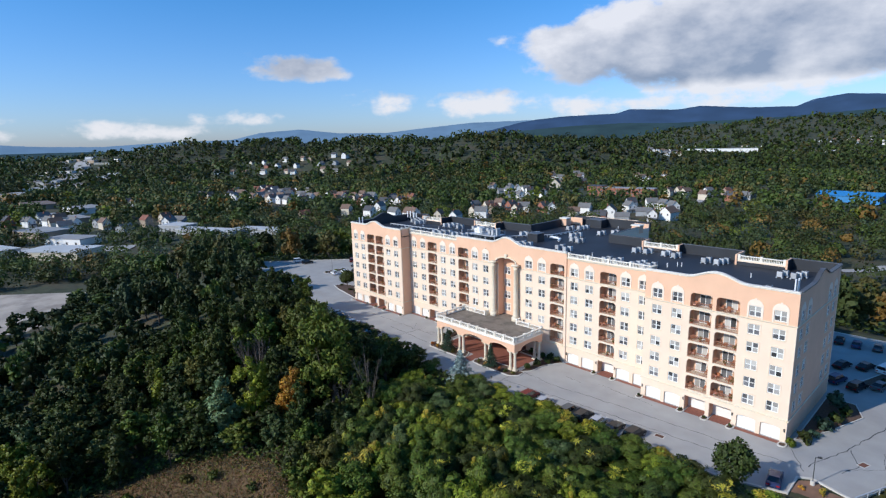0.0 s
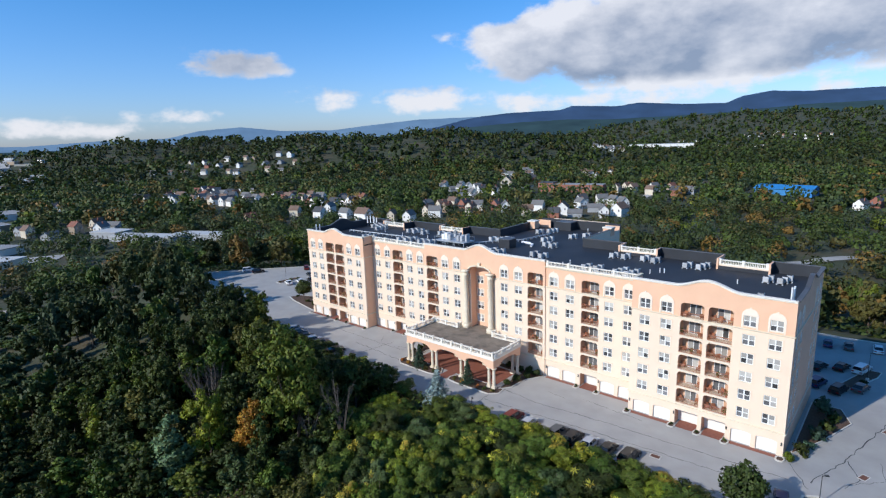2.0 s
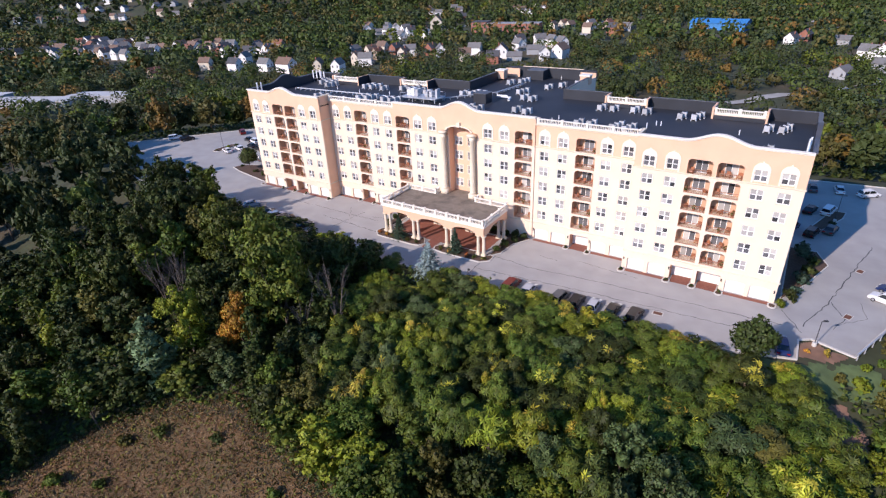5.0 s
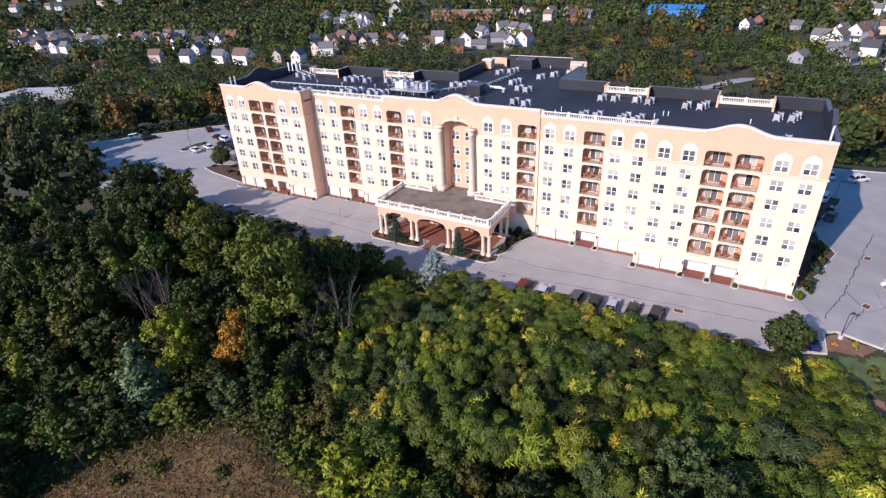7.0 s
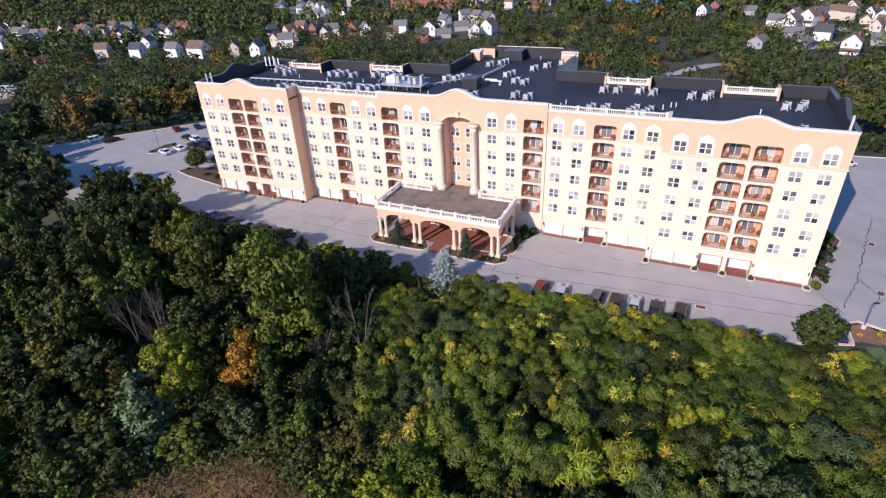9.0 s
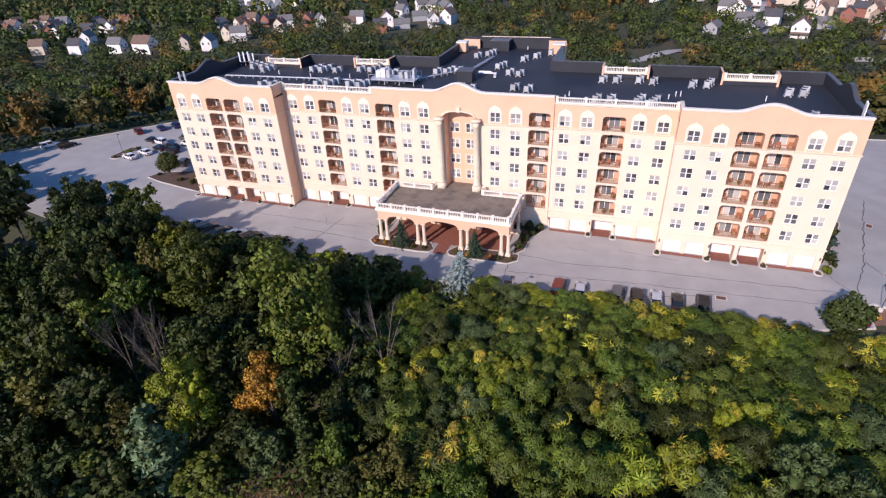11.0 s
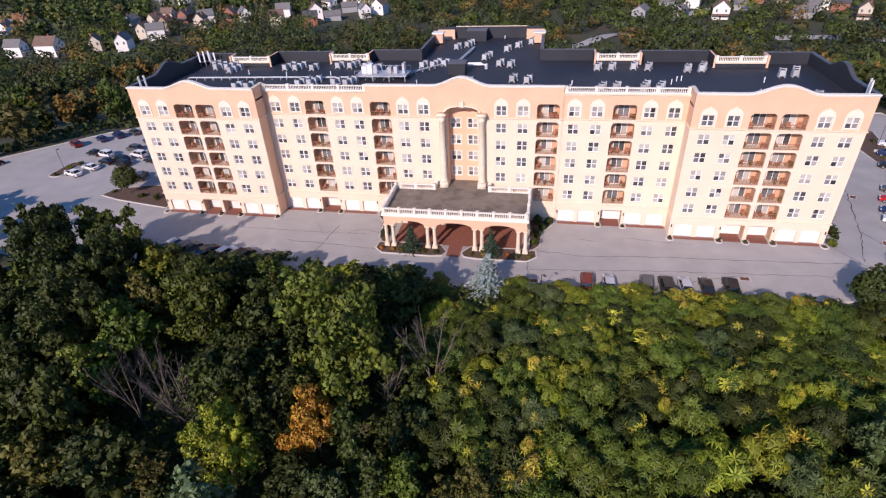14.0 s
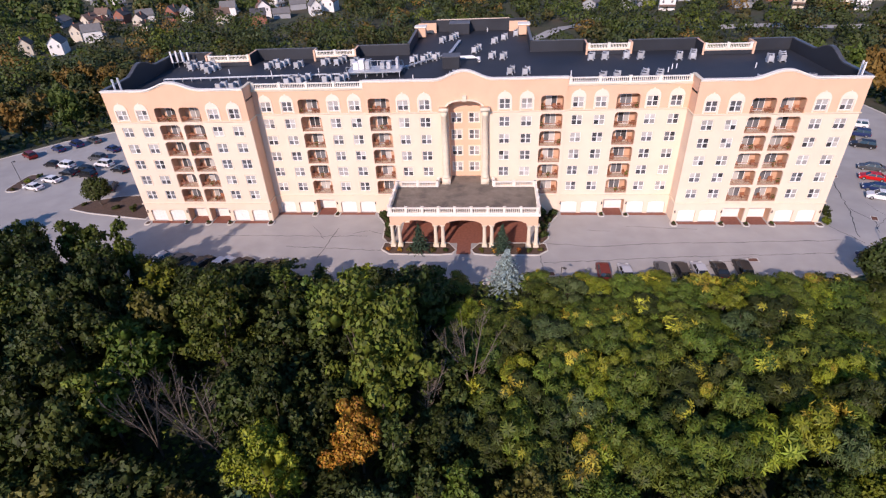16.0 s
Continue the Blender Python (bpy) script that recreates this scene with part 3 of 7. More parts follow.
# rear wing
for s in (-1, 1):
    a, b = sorted((s * 12.4, s * 12.75))
    plain_wall("rear_wing_wall", a, 28.6, b, 44.0, -0.2, TOP, CREAM, "cream stucco rear wing")
    plain_wall("rear_wing_pier", s * 8.6, 49.0, s * 12.75, 49.35, -0.2, TOP + 0.1, PEACH, "peach stucco pier of the rear wing")
    plain_wall("rear_wing_wall", a, 44.0, b, 49.0, -0.2, TOP - 0.9, CREAM, "cream stucco rear wing")
    bm = bmesh.new()
    inner = sorted((s * 12.32, s * 12.397))
    box(bm, inner[0], 28.6, DECKZ, inner[1], 44.0, TOP - 0.02)
    part("parapet_lining", bm, MEMBRANE, building, "black membrane")
    bm = bmesh.new()
    box(bm, a - 0.1, 28.5, TOP, b + 0.1, 44.1, TOP + 0.08)
    part("coping", bm, COPING, building, "grey metal coping")
    bm = bmesh.new()
    box(bm, *[min(s * 10.6, s * 12.9), 43.4, DECKZ + 0.3], *[max(s * 10.6, s * 12.9), 45.6, TOP + 0.25])
    part("roof_pier", bm, PEACH, building, "peach stucco roof pier")
    bm = bmesh.new()
    box(bm, *[min(s * 10.4, s * 13.1), 43.2, TOP + 0.25], *[max(s * 10.4, s * 13.1), 45.8, TOP + 0.5])
    part("coping", bm, TRIM, building)
plain_wall("rear_wing_wall", -8.6, 51.0, 8.6, 51.35, -0.2, TOP + 0.5, CREAM, "cream stucco rear wing")
bm = bmesh.new()
box(bm, -12.4, 50.3, DECKZ, 12.4, 50.99, TOP + 0.4)
part("parapet_lining", bm, MEMBRANE, building, "black membrane")

# roof deck
for u0, v0, u1, v1 in ((-61.46, 0.43, -36.8, 25.8), (36.8, 0.43, 61.46, 25.8), (-36.8, 3.7, -12.4, 27.4), (12.4, 3.7, 36.8, 27.4), (-12.4, 3.3, 12.4, 50.3), (-23.3, 27.4, -12.4, 28.6), (12.4, 27.4, 23.3, 28.6), (-44.7, 25.8, -36.8, 27.4), (36.8, 25.8, 44.7, 27.4)):
    bm = bmesh.new()
    box(bm, u0, v0, DECKZ - 0.3, u1, v1, DECKZ)
    part("roof", bm, MEMBRANE, building, "dark flat roof of black membrane with pale scuffs")


def moulding(u0, u1, v, z, h, d, name="string_course"):
    bm = bmesh.new()
    prism(bm, [(v, z), (v - d, z + h * 0.45), (v - d, z + h), (v, z + h)], u0, u1, "x")
    part(name, bm, CAST, building, "pale moulded band")


for s in (-1, 1):
    for z, h, d in ((19.62, 0.26, 0.16), (3.62, 0.26, 0.2)):
        lo, hi = sorted((s * WING0, s * WING1))
        moulding(lo - d, hi + d, 0.0, z, h, d)
        lo, hi = sorted((s * BAYHALF, s * (WING0)))
        moulding(lo, hi, REC, z, h, d)
        lo, hi = sorted((s * 4.6, s * BAYHALF))
        moulding(lo, hi, BAY, z, h, d)


def make_balustrade(length, h=0.95, name="balustrade", posts=4, parent=None):
    """Rails, posts and turned balusters from (0,0) along x."""
    root = new(name)
    bm = bmesh.new()
    box(bm, 0, -0.16, 0, length, 0.16, 0.14)
    part("bottom_rail", bm, TRIM, root)
    bm = bmesh.new()
    box(bm, 0, -0.2, h - 0.14, length, 0.2, h)
    part("top_rail", bm, TRIM, root)
    for k in range(posts + 1):
        bm = bmesh.new()
        x = 0.2 + (length - 0.4) * k / posts
        box(bm, x - 0.2, -0.22, 0, x + 0.2, 0.22, h + 0.08)
        box(bm, x - 0.26, -0.28, h + 0.08, x + 0.26, 0.28, h + 0.16)
        part("post", bm, TRIM, root)
    bm = bmesh.new()
    n = int(length / 0.32)
    for k in range(n):
        x = 0.35 + (length - 0.7) * (k + 0.5) / n
        turned(bm, x, 0, [(0.06, 0.14), (0.095, 0.3), (0.05, 0.55), (0.075, h - 0.14)], 5)
    tagged(part("balusters", bm, TRIM, root), kind="stuff")
    return root


def set_balustrade(u, v, z, length, turn=0.0, h=0.95, posts=4):
    b = make_balustrade(length, h, posts=posts)
    b.parent = building
    b.matrix_basis = pose(u, v, z, 0, 0, turn)
    tagged(b, "white balustrade with turned balusters")


set_balustrade(-36.7, REC + 0.2, 24.21, 19.5)
set_balustrade(17.2, REC + 0.2, 24.21, 19.5)
for u0, u1, v, va, vb in GAPS:
    set_balustrade(min(u0, u1) + 0.05, v + 0.2, 24.3, abs(u1 - u0) - 0.1, posts=2)


# ---- windows ----
def window_meshes():
    bm = bmesh.new()
    for x0, x1 in ((-WW / 2, -WW / 2 + 0.08), (-0.09, 0.09), (WW / 2 - 0.08, WW / 2)):
        box(bm, x0, 0.06, -WH / 2, x1, 0.17, WH / 2)
    for z0, z1 in ((-WH / 2, -WH / 2 + 0.09), (-0.05, 0.05), (WH / 2 - 0.08, WH / 2)):
        for x0, x1 in ((-WW / 2 + 0.08, -0.09), (0.09, WW / 2 - 0.08)):
            box(bm, x0, 0.075, z0, x1, 0.16, z1)
    frame_me = mesh_of("window", bm, FRAME)
    bm = bmesh.new()
    box(bm, -0.36, -0.01, -0.38, 0.36, 0.01, 0.38)
    pane_me = mesh_of("pane", bm, GLASS)
    blind_me = pane_me.copy()
    blind_me.materials[0] = BLIND
    bm = bmesh.new()
    box(bm, -WW / 2 - 0.1, -0.07, -WH / 2 - 0.14, WW / 2 + 0.1, 0.02, -WH / 2 - 0.005)
    sill_me = mesh_of("sill", bm, CAST)
    # arched surround of the top storey: jambs and a half-round hood
    bm = bmesh.new()
    r = 1.2
    outer = [(-r, -1.15), (-r, 0.88)] + [(r * math.cos(math.pi - math.pi * k / 14), 0.88 + r * math.sin(math.pi - math.pi * k / 14)) for k in range(1, 14)] + [(r, 0.88), (r, -1.15)]
    prism(bm, [(-r, -1.15), (-r, 0.885), (-WW / 2 - 0.02, 0.885), (-WW / 2 - 0.02, -1.15)], -0.07, 0.02)
    prism(bm, [(r, -1.15), (r, 0.885), (WW / 2 + 0.02, 0.885), (WW / 2 + 0.02, -1.15)], -0.07, 0.02)
    prism(bm, [(-r, 0.885)] + outer[2:-2] + [(r, 0.885)], -0.07, 0.02)
    prism(bm, [(-0.16, 1.95), (-0.1, 2.25), (0.1, 2.25), (0.16, 1.95)], -0.12, 0.02)
    hood_me = mesh_of("arched_surround", bm, HOOD)
    bm = bmesh.new()
    prism(bm, [(-WW / 2 - 0.22, WH / 2 + 0.02), (-WW / 2 - 0.22, WH / 2 + 0.2), (WW / 2 + 0.22, WH / 2 + 0.2), (WW / 2 + 0.22, WH / 2 + 0.02)], -0.05, 0.02)
    for s in (-1, 1):
        prism(bm, [(s * (WW / 2 + 0.02), -WH / 2), (s * (WW / 2 + 0.2), -WH / 2), (s * (WW / 2 + 0.2), WH / 2 + 0.015), (s * (WW / 2 + 0.02), WH / 2 + 0.015)], -0.04, 0.02)
    flat_me = mesh_of("surround", bm, CREAM)
    return frame_me, pane_me, blind_me, sill_me, hood_me, flat_me


FRAME_ME, PANE_ME, BLIND_ME, SILL_ME, HOOD_ME, FLAT_ME = window_meshes()
rng = random.Random(5)


def set_window(u, v, z, turn, top):
    w = part("window", FRAME_ME, None, building)
    w.matrix_basis = pose(u, v, z, 0, 0, turn)
    drawn = rng.random()
    for x in (-0.455, 0.455):
        for zz, chance in ((0.42, 0.75), (-0.41, 0.3)):
            p = part("pane", BLIND_ME if (rng.random() < chance and drawn < 0.85) else PANE_ME, None, w)
            p.location = (x, 0.12, zz)
    part("sill", SILL_ME, None, w)
    if top:
        part("arched_surround", HOOD_ME, None, w, "white arched hood")
    else:
        part("surround", FLAT_ME, None, w, "raised stucco surround")


for u, i, v in window_spots:
    set_window(u, v, wz(i), 0, i == 5)
for u, v, i, s in window_sides:
    set_window(u, v, wz(i), 90 * s, i == 5)

# ---- entrance niche in the middle bay ----
bm = bmesh.new()
holed(bm, -2.75, 2.75, 6.4, 23.0, 5.3, [(s * 1.55 - WW / 2, s * 1.55 + WW / 2, wz(i) - WH / 2, wz(i) + WH / 2) for s in (-1, 1) for i in range(1, 5)])
for s in (-1, 1):
    a, b = sorted((s * 2.755, s * 3.1))
    box(bm, a, BAY + 0.36, 6.4, b, 5.65, 23.0)
box(bm, -2.75, BAY + 0.36, 21.9, 2.75, 5.3, 22.2)
part("niche_wall", bm, PEACH, building, "deep entrance niche of peach stucco")
for s in (-1, 1):
    for i in range(1, 5):
        set_window(s * 1.55, 5.3, wz(i), 0, False)
bm = bmesh.new()
seg = [(2.9 * math.cos(math.pi - math.pi * k / 12), 20.75 + 0.95 * math.sin(math.pi - math.pi * k / 12)) for k in range(13)]
prism(bm, seg + [(2.9, 21.65), (-2.9, 21.65)][0:0] + [(2.9, 21.75), (-2.9, 21.75)], BAY - 0.02, BAY + 0.345)
part("niche_arch", bm, PEACH, building)
bm = bmesh.new()
outer = [(3.3 * math.cos(math.pi - math.pi * k / 12), 20.8 + 1.25 * math.sin(math.pi - math.pi * k / 12)) for k in range(13)]
inner = [(2.95 * math.cos(math.pi - math.pi * k / 12), 20.8 + 1.0 * math.sin(math.pi - math.pi * k / 12)) for k in range(13)]
for k in range(12):
    prism(bm, [outer[k], outer[k + 1], inner[k + 1], inner[k]], BAY - 0.35, BAY - 0.01)
box(bm, -0.35, BAY - 0.45, 21.7, 0.35, BAY - 0.01, 22.7)
part("niche_hood", bm, CAST, building, "pale arched hood with keystone")
for s in (-1, 1):
    bm = bmesh.new()
    u, v = s * 3.5, BAY - 0.72
    box(bm, u - 0.75, v - 0.7, 6.55, u + 0.75, v + 0.71, 7.9)
    turned(bm, u, v, [(0.72, 7.9), (0.72, 8.2), (0.6, 8.45), (0.6, 8.5), (0.58, 13.0), (0.5, 19.4), (0.6, 19.5), (0.52, 19.6), (0.75, 20.3)], 20)
    box(bm, u - 0.8, v - 0.8, 20.3, u + 0.8, v + 0.74, 20.7)
    smooth(part("column", bm, CAST, building, "tall pale column on a square base"))

# ---- balconies ----
def balcony_meshes():
    D = 1.9
    h = BZ1
    bm = bmesh.new()
    w = BW / 2
    box(bm, -w - 0.2, 0.355, -0.12, -w, D, h + 0.1)
    box(bm, w, 0.355, -0.12, w + 0.2, D, h + 0.1)
    box(bm, -w, 0.355, h, w, D, h + 0.12)
    holed(bm, -w - 0.2, w + 0.2, -0.12, h + 0.1, D, [(-0.95, 0.95, BZ0, 2.25)], 0.15)
    shell = mesh_of("recess", bm, INNER)
    bm = bmesh.new()
    box(bm, -w, -0.06, -0.13, w, D, 0.115)
    floor_me = mesh_of("balcony_floor", bm, CAST)
    bm = bmesh.new()
    for s in (-1, 1):
        c = [(s * w, h)] + [(s * (w - 0.62 + 0.62 * math.sin(a)), h - 0.62 + 0.62 * math.cos(a)) for a in [math.pi / 2 * (1 - k / 6) for k in range(7)]]
        prism(bm, c, 0.0, 0.35)
    arch = mesh_of("corner_brackets", bm, CREAM)
    bm = bmesh.new()
    box(bm, -w + 0.02, 0.1, 1.05, w - 0.02, 0.16, 1.13)
    box(bm, -w + 0.02, 0.11, 0.2, w - 0.02, 0.15, 0.26)
    n = 26
    for k in range(n):
        x = -w + 0.08 + (BW - 0.16) * k / (n - 1)
        box(bm, x - 0.014, 0.116, 0.26, x + 0.014, 0.144, 1.05)
    rail = mesh_of("railing", bm, RAIL)
    bm = bmesh.new()
    for x in (-0.95, -0.04, 0.87):
        box(bm, x, D - 0.02, BZ0, x + 0.08, D + 0.06, 2.25)
    for z in (BZ0, 2.17):
        box(bm, -0.87, D - 0.015, z, 0.87, D + 0.055, z + 0.08)
    doorframe = mesh_of("sliding_door", bm, FRAME)
    bm = bmesh.new()
    box(bm, -0.42, D + 0.015, BZ0 + 0.08, 0.42, D + 0.035, 2.17)
    pane = mesh_of("door_pane", bm, GLASS)
    pale = pane.copy()
    pale.materials[0] = BLIND
    return shell, floor_me, arch, rail, doorframe, pane, pale


SHELL, BFLOOR, BARCH, BRAIL, BDOOR, BPANE, BPALE = balcony_meshes()
for u, i, v in balcony_spots:
    b = part("balcony", SHELL, None, building, "recessed balcony of orange stucco")
    b.location = (u, v, FLOOR0 + STOREY * i)
    part("balcony_floor", BFLOOR, None, b), part("railing", BRAIL, None, b, "rust-brown metal railing")
    br = part("corner_brackets", BARCH, None, b)
    if i == 5:
        br.data = bpy.data.meshes.get("corner_brackets_top") or BARCH.copy()
        br.data.name = "corner_brackets_top"
        br.data.materials[0] = PEACH
    side = rng.choice((-0.7, 0.7, 0.5, -0.5))
    d = part("sliding_door", BDOOR, None, b)
    for x in (-0.45, 0.45):
        p = part("door_pane", BPALE if rng.random() < 0.3 else BPANE, None, b)
        p.location = (x, 0, 0)

# ---- garage doors ----
def garage_mesh(w, h):
    bm = bmesh.new()
    box(bm, -w / 2, 0.03, 0, w / 2, 0.09, h)
    for r in range(4):
        for c in range(4):
            x0, z0 = -w / 2 + 0.1 + c * (w - 0.1) / 4, 0.08 + r * (h - 0.08) / 4
            box(bm, x0, 0.0, z0, x0 + (w - 0.1) / 4 - 0.1, 0.03, z0 + (h - 0.08) / 4 - 0.08)
    return mesh_of("garage_door", bm, GARAGE)


GDOOR, GDOOR2 = garage_mesh(DOORW, DOORH), garage_mesh(BW, DOORH + 0.35)
bm = bmesh.new()
pts = [(DOORW / 2 * math.cos(math.pi - math.pi * k / 10), DOORH - 0.3 + 0.3 * math.sin(math.pi - math.pi * k / 10)) for k in range(11)]
prism(bm, pts + [(DOORW / 2, DOORH), (-DOORW / 2, DOORH)], 0.0, 0.3)
GHEAD = mesh_of("door_head", bm, CREAM)
for u, v, deep in garage_spots:
    g = part("garage_door", GDOOR if deep < 1 else GDOOR2, None, building, "white panelled garage door")
    g.location = (u, v + (0.32 if deep < 1 else deep), 0)
    if deep < 1:
        a = part("door_head", GHEAD, None, g)
        a.location = (0, -0.32, 0)
    else:
        bm = bmesh.new()
        for s in (-1, 1):
            x0, x1 = sorted((s * BW / 2, s * (BW / 2 + 0.2)))
            box(bm, x0, -deep + 0.355, -0.1, x1, 0.1, 3.9)
        box(bm, -BW / 2, -deep + 0.355, DOORH + 0.35, BW / 2, 0.1, 3.9)
        part("door_reveal", bm, INNER, g)
# entrance doors under the canopy
bm = bmesh.new()
for s in (-1, 0, 1):
    for x in (-1.7, 1.6):
        box(bm, s * 3.6 + x, 5.0, 0, s * 3.6 + x + 0.1, 5.1, 3.4)
    box(bm, s * 3.6 - 1.7, 5.0, 2.3, s * 3.6 + 1.7, 5.1, 2.4)
entry = part("entrance_door", bm, FRAME, building, "white framed glazed entrance doors")
bm = bmesh.new()
box(bm, -6.0, 5.1, -0.1, 6.0, 5.2, 3.6)
part("entrance_pane", bm, GLASS, entry)

# ---- entrance canopy ----
canopy = thing("entrance_canopy", CX, 86.0, 0, "peach stucco entrance canopy on paired pale columns", "canopy")
CW, CD = 12.4, 9.9
PAIRS = (-11.6, -4.15, 4.15, 11.6)


def arched_beam(half, lo, hi, spans, thick):
    """A beam whose underside rises in flat arches between the supports."""
    bm = bmesh.new()
    prev = -half
    for a, b in spans:
        box(bm, prev, -thick / 2, lo, a, thick / 2, hi)
        n = 14
        for k in range(n):
            x0, x1 = a + (b - a) * k / n, a + (b - a) * (k + 1) / n
            z0, z1 = [lo + (hi - lo) * 0.52 * math.sqrt(max(0.0, 1 - (2 * (x - a) / (b - a) - 1) ** 2)) for x in (x0, x1)]
            prism(bm, [(x0, z0), (x1, z1), (x1, hi), (x0, hi)], -thick / 2, thick / 2)
        prev = b
    box(bm, prev, -thick / 2, lo, half, thick / 2, hi)
    bmesh.ops.remove_doubles(bm, verts=bm.verts, dist=0.0005)
    return bm


front = part("front_beam", arched_beam(CW, 4.45, 6.35, [(-10.7, -5.05), (-3.25, 3.25), (5.05, 10.7)], 0.9), PEACH, canopy, "peach stucco beam with flat arches")
front.location = (0, 0.5, 0)
for s in (-1, 1):
    side = part("side_beam", arched_beam(4.45, 4.45, 6.35, [(-3.2, 3.2)], 0.9), PEACH, canopy)
    side.matrix_basis = pose(s * (CW - 0.45), 0.955 + 4.45, 0, 0, 0, 90)
    bm = bmesh.new()
    box(bm, min(s * (CW + 0.28), s * (CW - 1)), -0.28, 6.35, max(s * (CW + 0.28), s * (CW - 1)), CD, 6.75)
    part("cornice", bm, TRIM, canopy, "white moulded cornice")
bm = bmesh.new()
box(bm, -CW + 1, -0.28, 6.35, CW - 1, 0.75, 6.75)
box(bm, -CW + 1, CD - 1, 6.35, CW - 1, CD, 6.748)
part("cornice", bm, TRIM, canopy)
bm = bmesh.new()
box(bm, -CW + 0.2, 0.2, 6.5, CW - 0.2, CD - 0.2, 6.8)
box(bm, -4.9, CD - 0.2, 6.5, 4.9, 11.85, 6.8)
box(bm, -2.74, 11.85, 6.5, 2.74, 14.3, 6.8)
part("canopy_roof", bm, DECK, canopy, "weathered brown-grey flat roofing with dark stains")
bm = bmesh.new()
box(bm, -CW + 1, 1.0, 6.1, CW - 1, CD - 1, 6.3)
part("soffit", bm, CREAM, canopy)
for v in (0.45, CD - 0.95):
    for c in PAIRS:
        for o in (-0.62, 0.62):
            bm = bmesh.new()
            u = c + o
            box(bm, u - 0.46, v - 0.46, 0, u + 0.46, v + 0.46, 0.55)
            turned(bm, u, v, [(0.42, 0.55), (0.36, 0.75), (0.34, 1.0), (0.28, 4.0), (0.36, 4.1), (0.42, 4.3)], 14)
            box(bm, u - 0.44, v - 0.44, 4.3, u + 0.44, v + 0.44, 4.448)
            part("column", bm, CAST, canopy, "pale column")


def canopy_rail(x, y, length, turn, posts):
    b = make_balustrade(length, 1.05, posts=posts)
    b.parent = canopy
    b.matrix_basis = pose(x, y, 6.76, 0, 0, turn)
    tagged(b, "white balustrade with turned balusters")


canopy_rail(-CW, 0.05, 2 * CW, 0, 9)
for s in (-1, 1):
    canopy_rail(s * CW, 0.3, CD - 0.5, 90, 3)
    canopy_rail(-CW if s < 0 else 4.9, CD - 0.1, CW - 4.9, 0, 2)
    canopy_rail(s * 5.0, CD, 1.2, 90, 1)


# ---- trees ----
def leaf_quads(rs, pts, nrm, size, stretch=1.5, jitter=0.8):
    """Folded leaf sprays at pts, facing roughly along nrm."""
    k = len(pts)
    nn = nrm + rs.normal(0, jitter, (k, 3))
    nn /= np.linalg.norm(nn, axis=1)[:, None]
    t = np.cross(nn, rs.normal(0, 1, (k, 3)))
    t /= np.linalg.norm(t, axis=1)[:, None] + 1e-9
    b = np.cross(nn, t)
    s = (size * rs.uniform(0.6, 1.35, k))[:, None]
    v = np.empty((k, 4, 3))
    v[:, 0] = pts + t * s * stretch * 0.5
    v[:, 1] = pts + b * s * 0.5 - nn * s * 0.18
    v[:, 2] = pts - t * s * stretch * 0.5
    v[:, 3] = pts - b * s * 0.5 - nn * s * 0.18
    return v.reshape(-1, 3), np.arange(4 * k).reshape(k, 4)


def rosettes(rs, pts, nrm, size, rays=7):
    """Fans of long drooping leaflets, as on tree-of-heaven and sumac."""
    vs, fs, off = [], [], 0
    k = len(pts)
    up = nrm + rs.normal(0, 0.5, (k, 3)) + np.array([0, 0, 0.5])
    up /= np.linalg.norm(up, axis=1)[:, None]
    t = np.cross(up, rs.normal(0, 1, (k, 3)))
    t /= np.linalg.norm(t, axis=1)[:, None]
    b = np.cross(up, t)
    L = (size * rs.uniform(0.7, 1.3, k))[:, None]
    vs.append(pts)
    off = k
    hub = np.arange(k)
    for j in range(rays):
        a = 2 * math.pi * j / rays + rs.uniform(-0.3, 0.3, (k, 1))
        d = t * np.cos(a) + b * np.sin(a)
        w = np.cross(up, d) * L * 0.13
        v = np.empty((k, 3, 3))
        v[:, 0] = pts + d * L * 0.5 - w + up * L * 0.08
        v[:, 1] = pts + d * L - up * L * 0.34
        v[:, 2] = pts + d * L * 0.5 + w + up * L * 0.08
        n = np.arange(3 * k).reshape(k, 3) + off
        vs.append(v.reshape(-1, 3)), fs.append(np.stack([hub, n[:, 0], n[:, 1], n[:, 2]], 1))
        off += 3 * k
    return np.concatenate(vs), np.concatenate(fs)


def soften(me, v, outward, share):
    """Bend the leaves' shading towards the outside of their clump, as a mass of small leaves shades."""
    v, outward = np.asarray(v), np.asarray(outward)
    n = np.empty(len(v) * 3)
    me.vertices.foreach_get("normal", n)
    n = n.reshape(-1, 3)
    n = n * (1 - share) + outward * share
    n /= np.linalg.norm(n, axis=1)[:, None] + 1e-9
    me.normals_split_custom_set_from_vertices(n.tolist())


def shell_points(rs, lobes, count, inner=0.7, outer=1.06):
    """Points in the outer shell of a cluster of ellipsoids, away from the insides of the others."""
    lob = np.array(lobes)
    area = lob[:, 3] * lob[:, 4] + lob[:, 3] * lob[:, 5]
    pick = rs.choice(len(lob), count * 2, p=area / area.sum())
    d = rs.normal(0, 1, (count * 2, 3))
    d[:, 2] = d[:, 2] + 0.25
    d /= np.linalg.norm(d, axis=1)[:, None]
    rad = rs.uniform(inner, outer, (count * 2, 1))
    p = lob[pick, :3] + d * lob[pick, 3:6] * rad
    keep = np.ones(count * 2, bool)
    for i, l in enumerate(lob):
        q = (((p - l[:3]) / l[3:6]) ** 2).sum(1)
        keep &= ~((q < 0.45) & (pick != i))
    p, d = p[keep][:count], d[keep][:count]
    return p, d


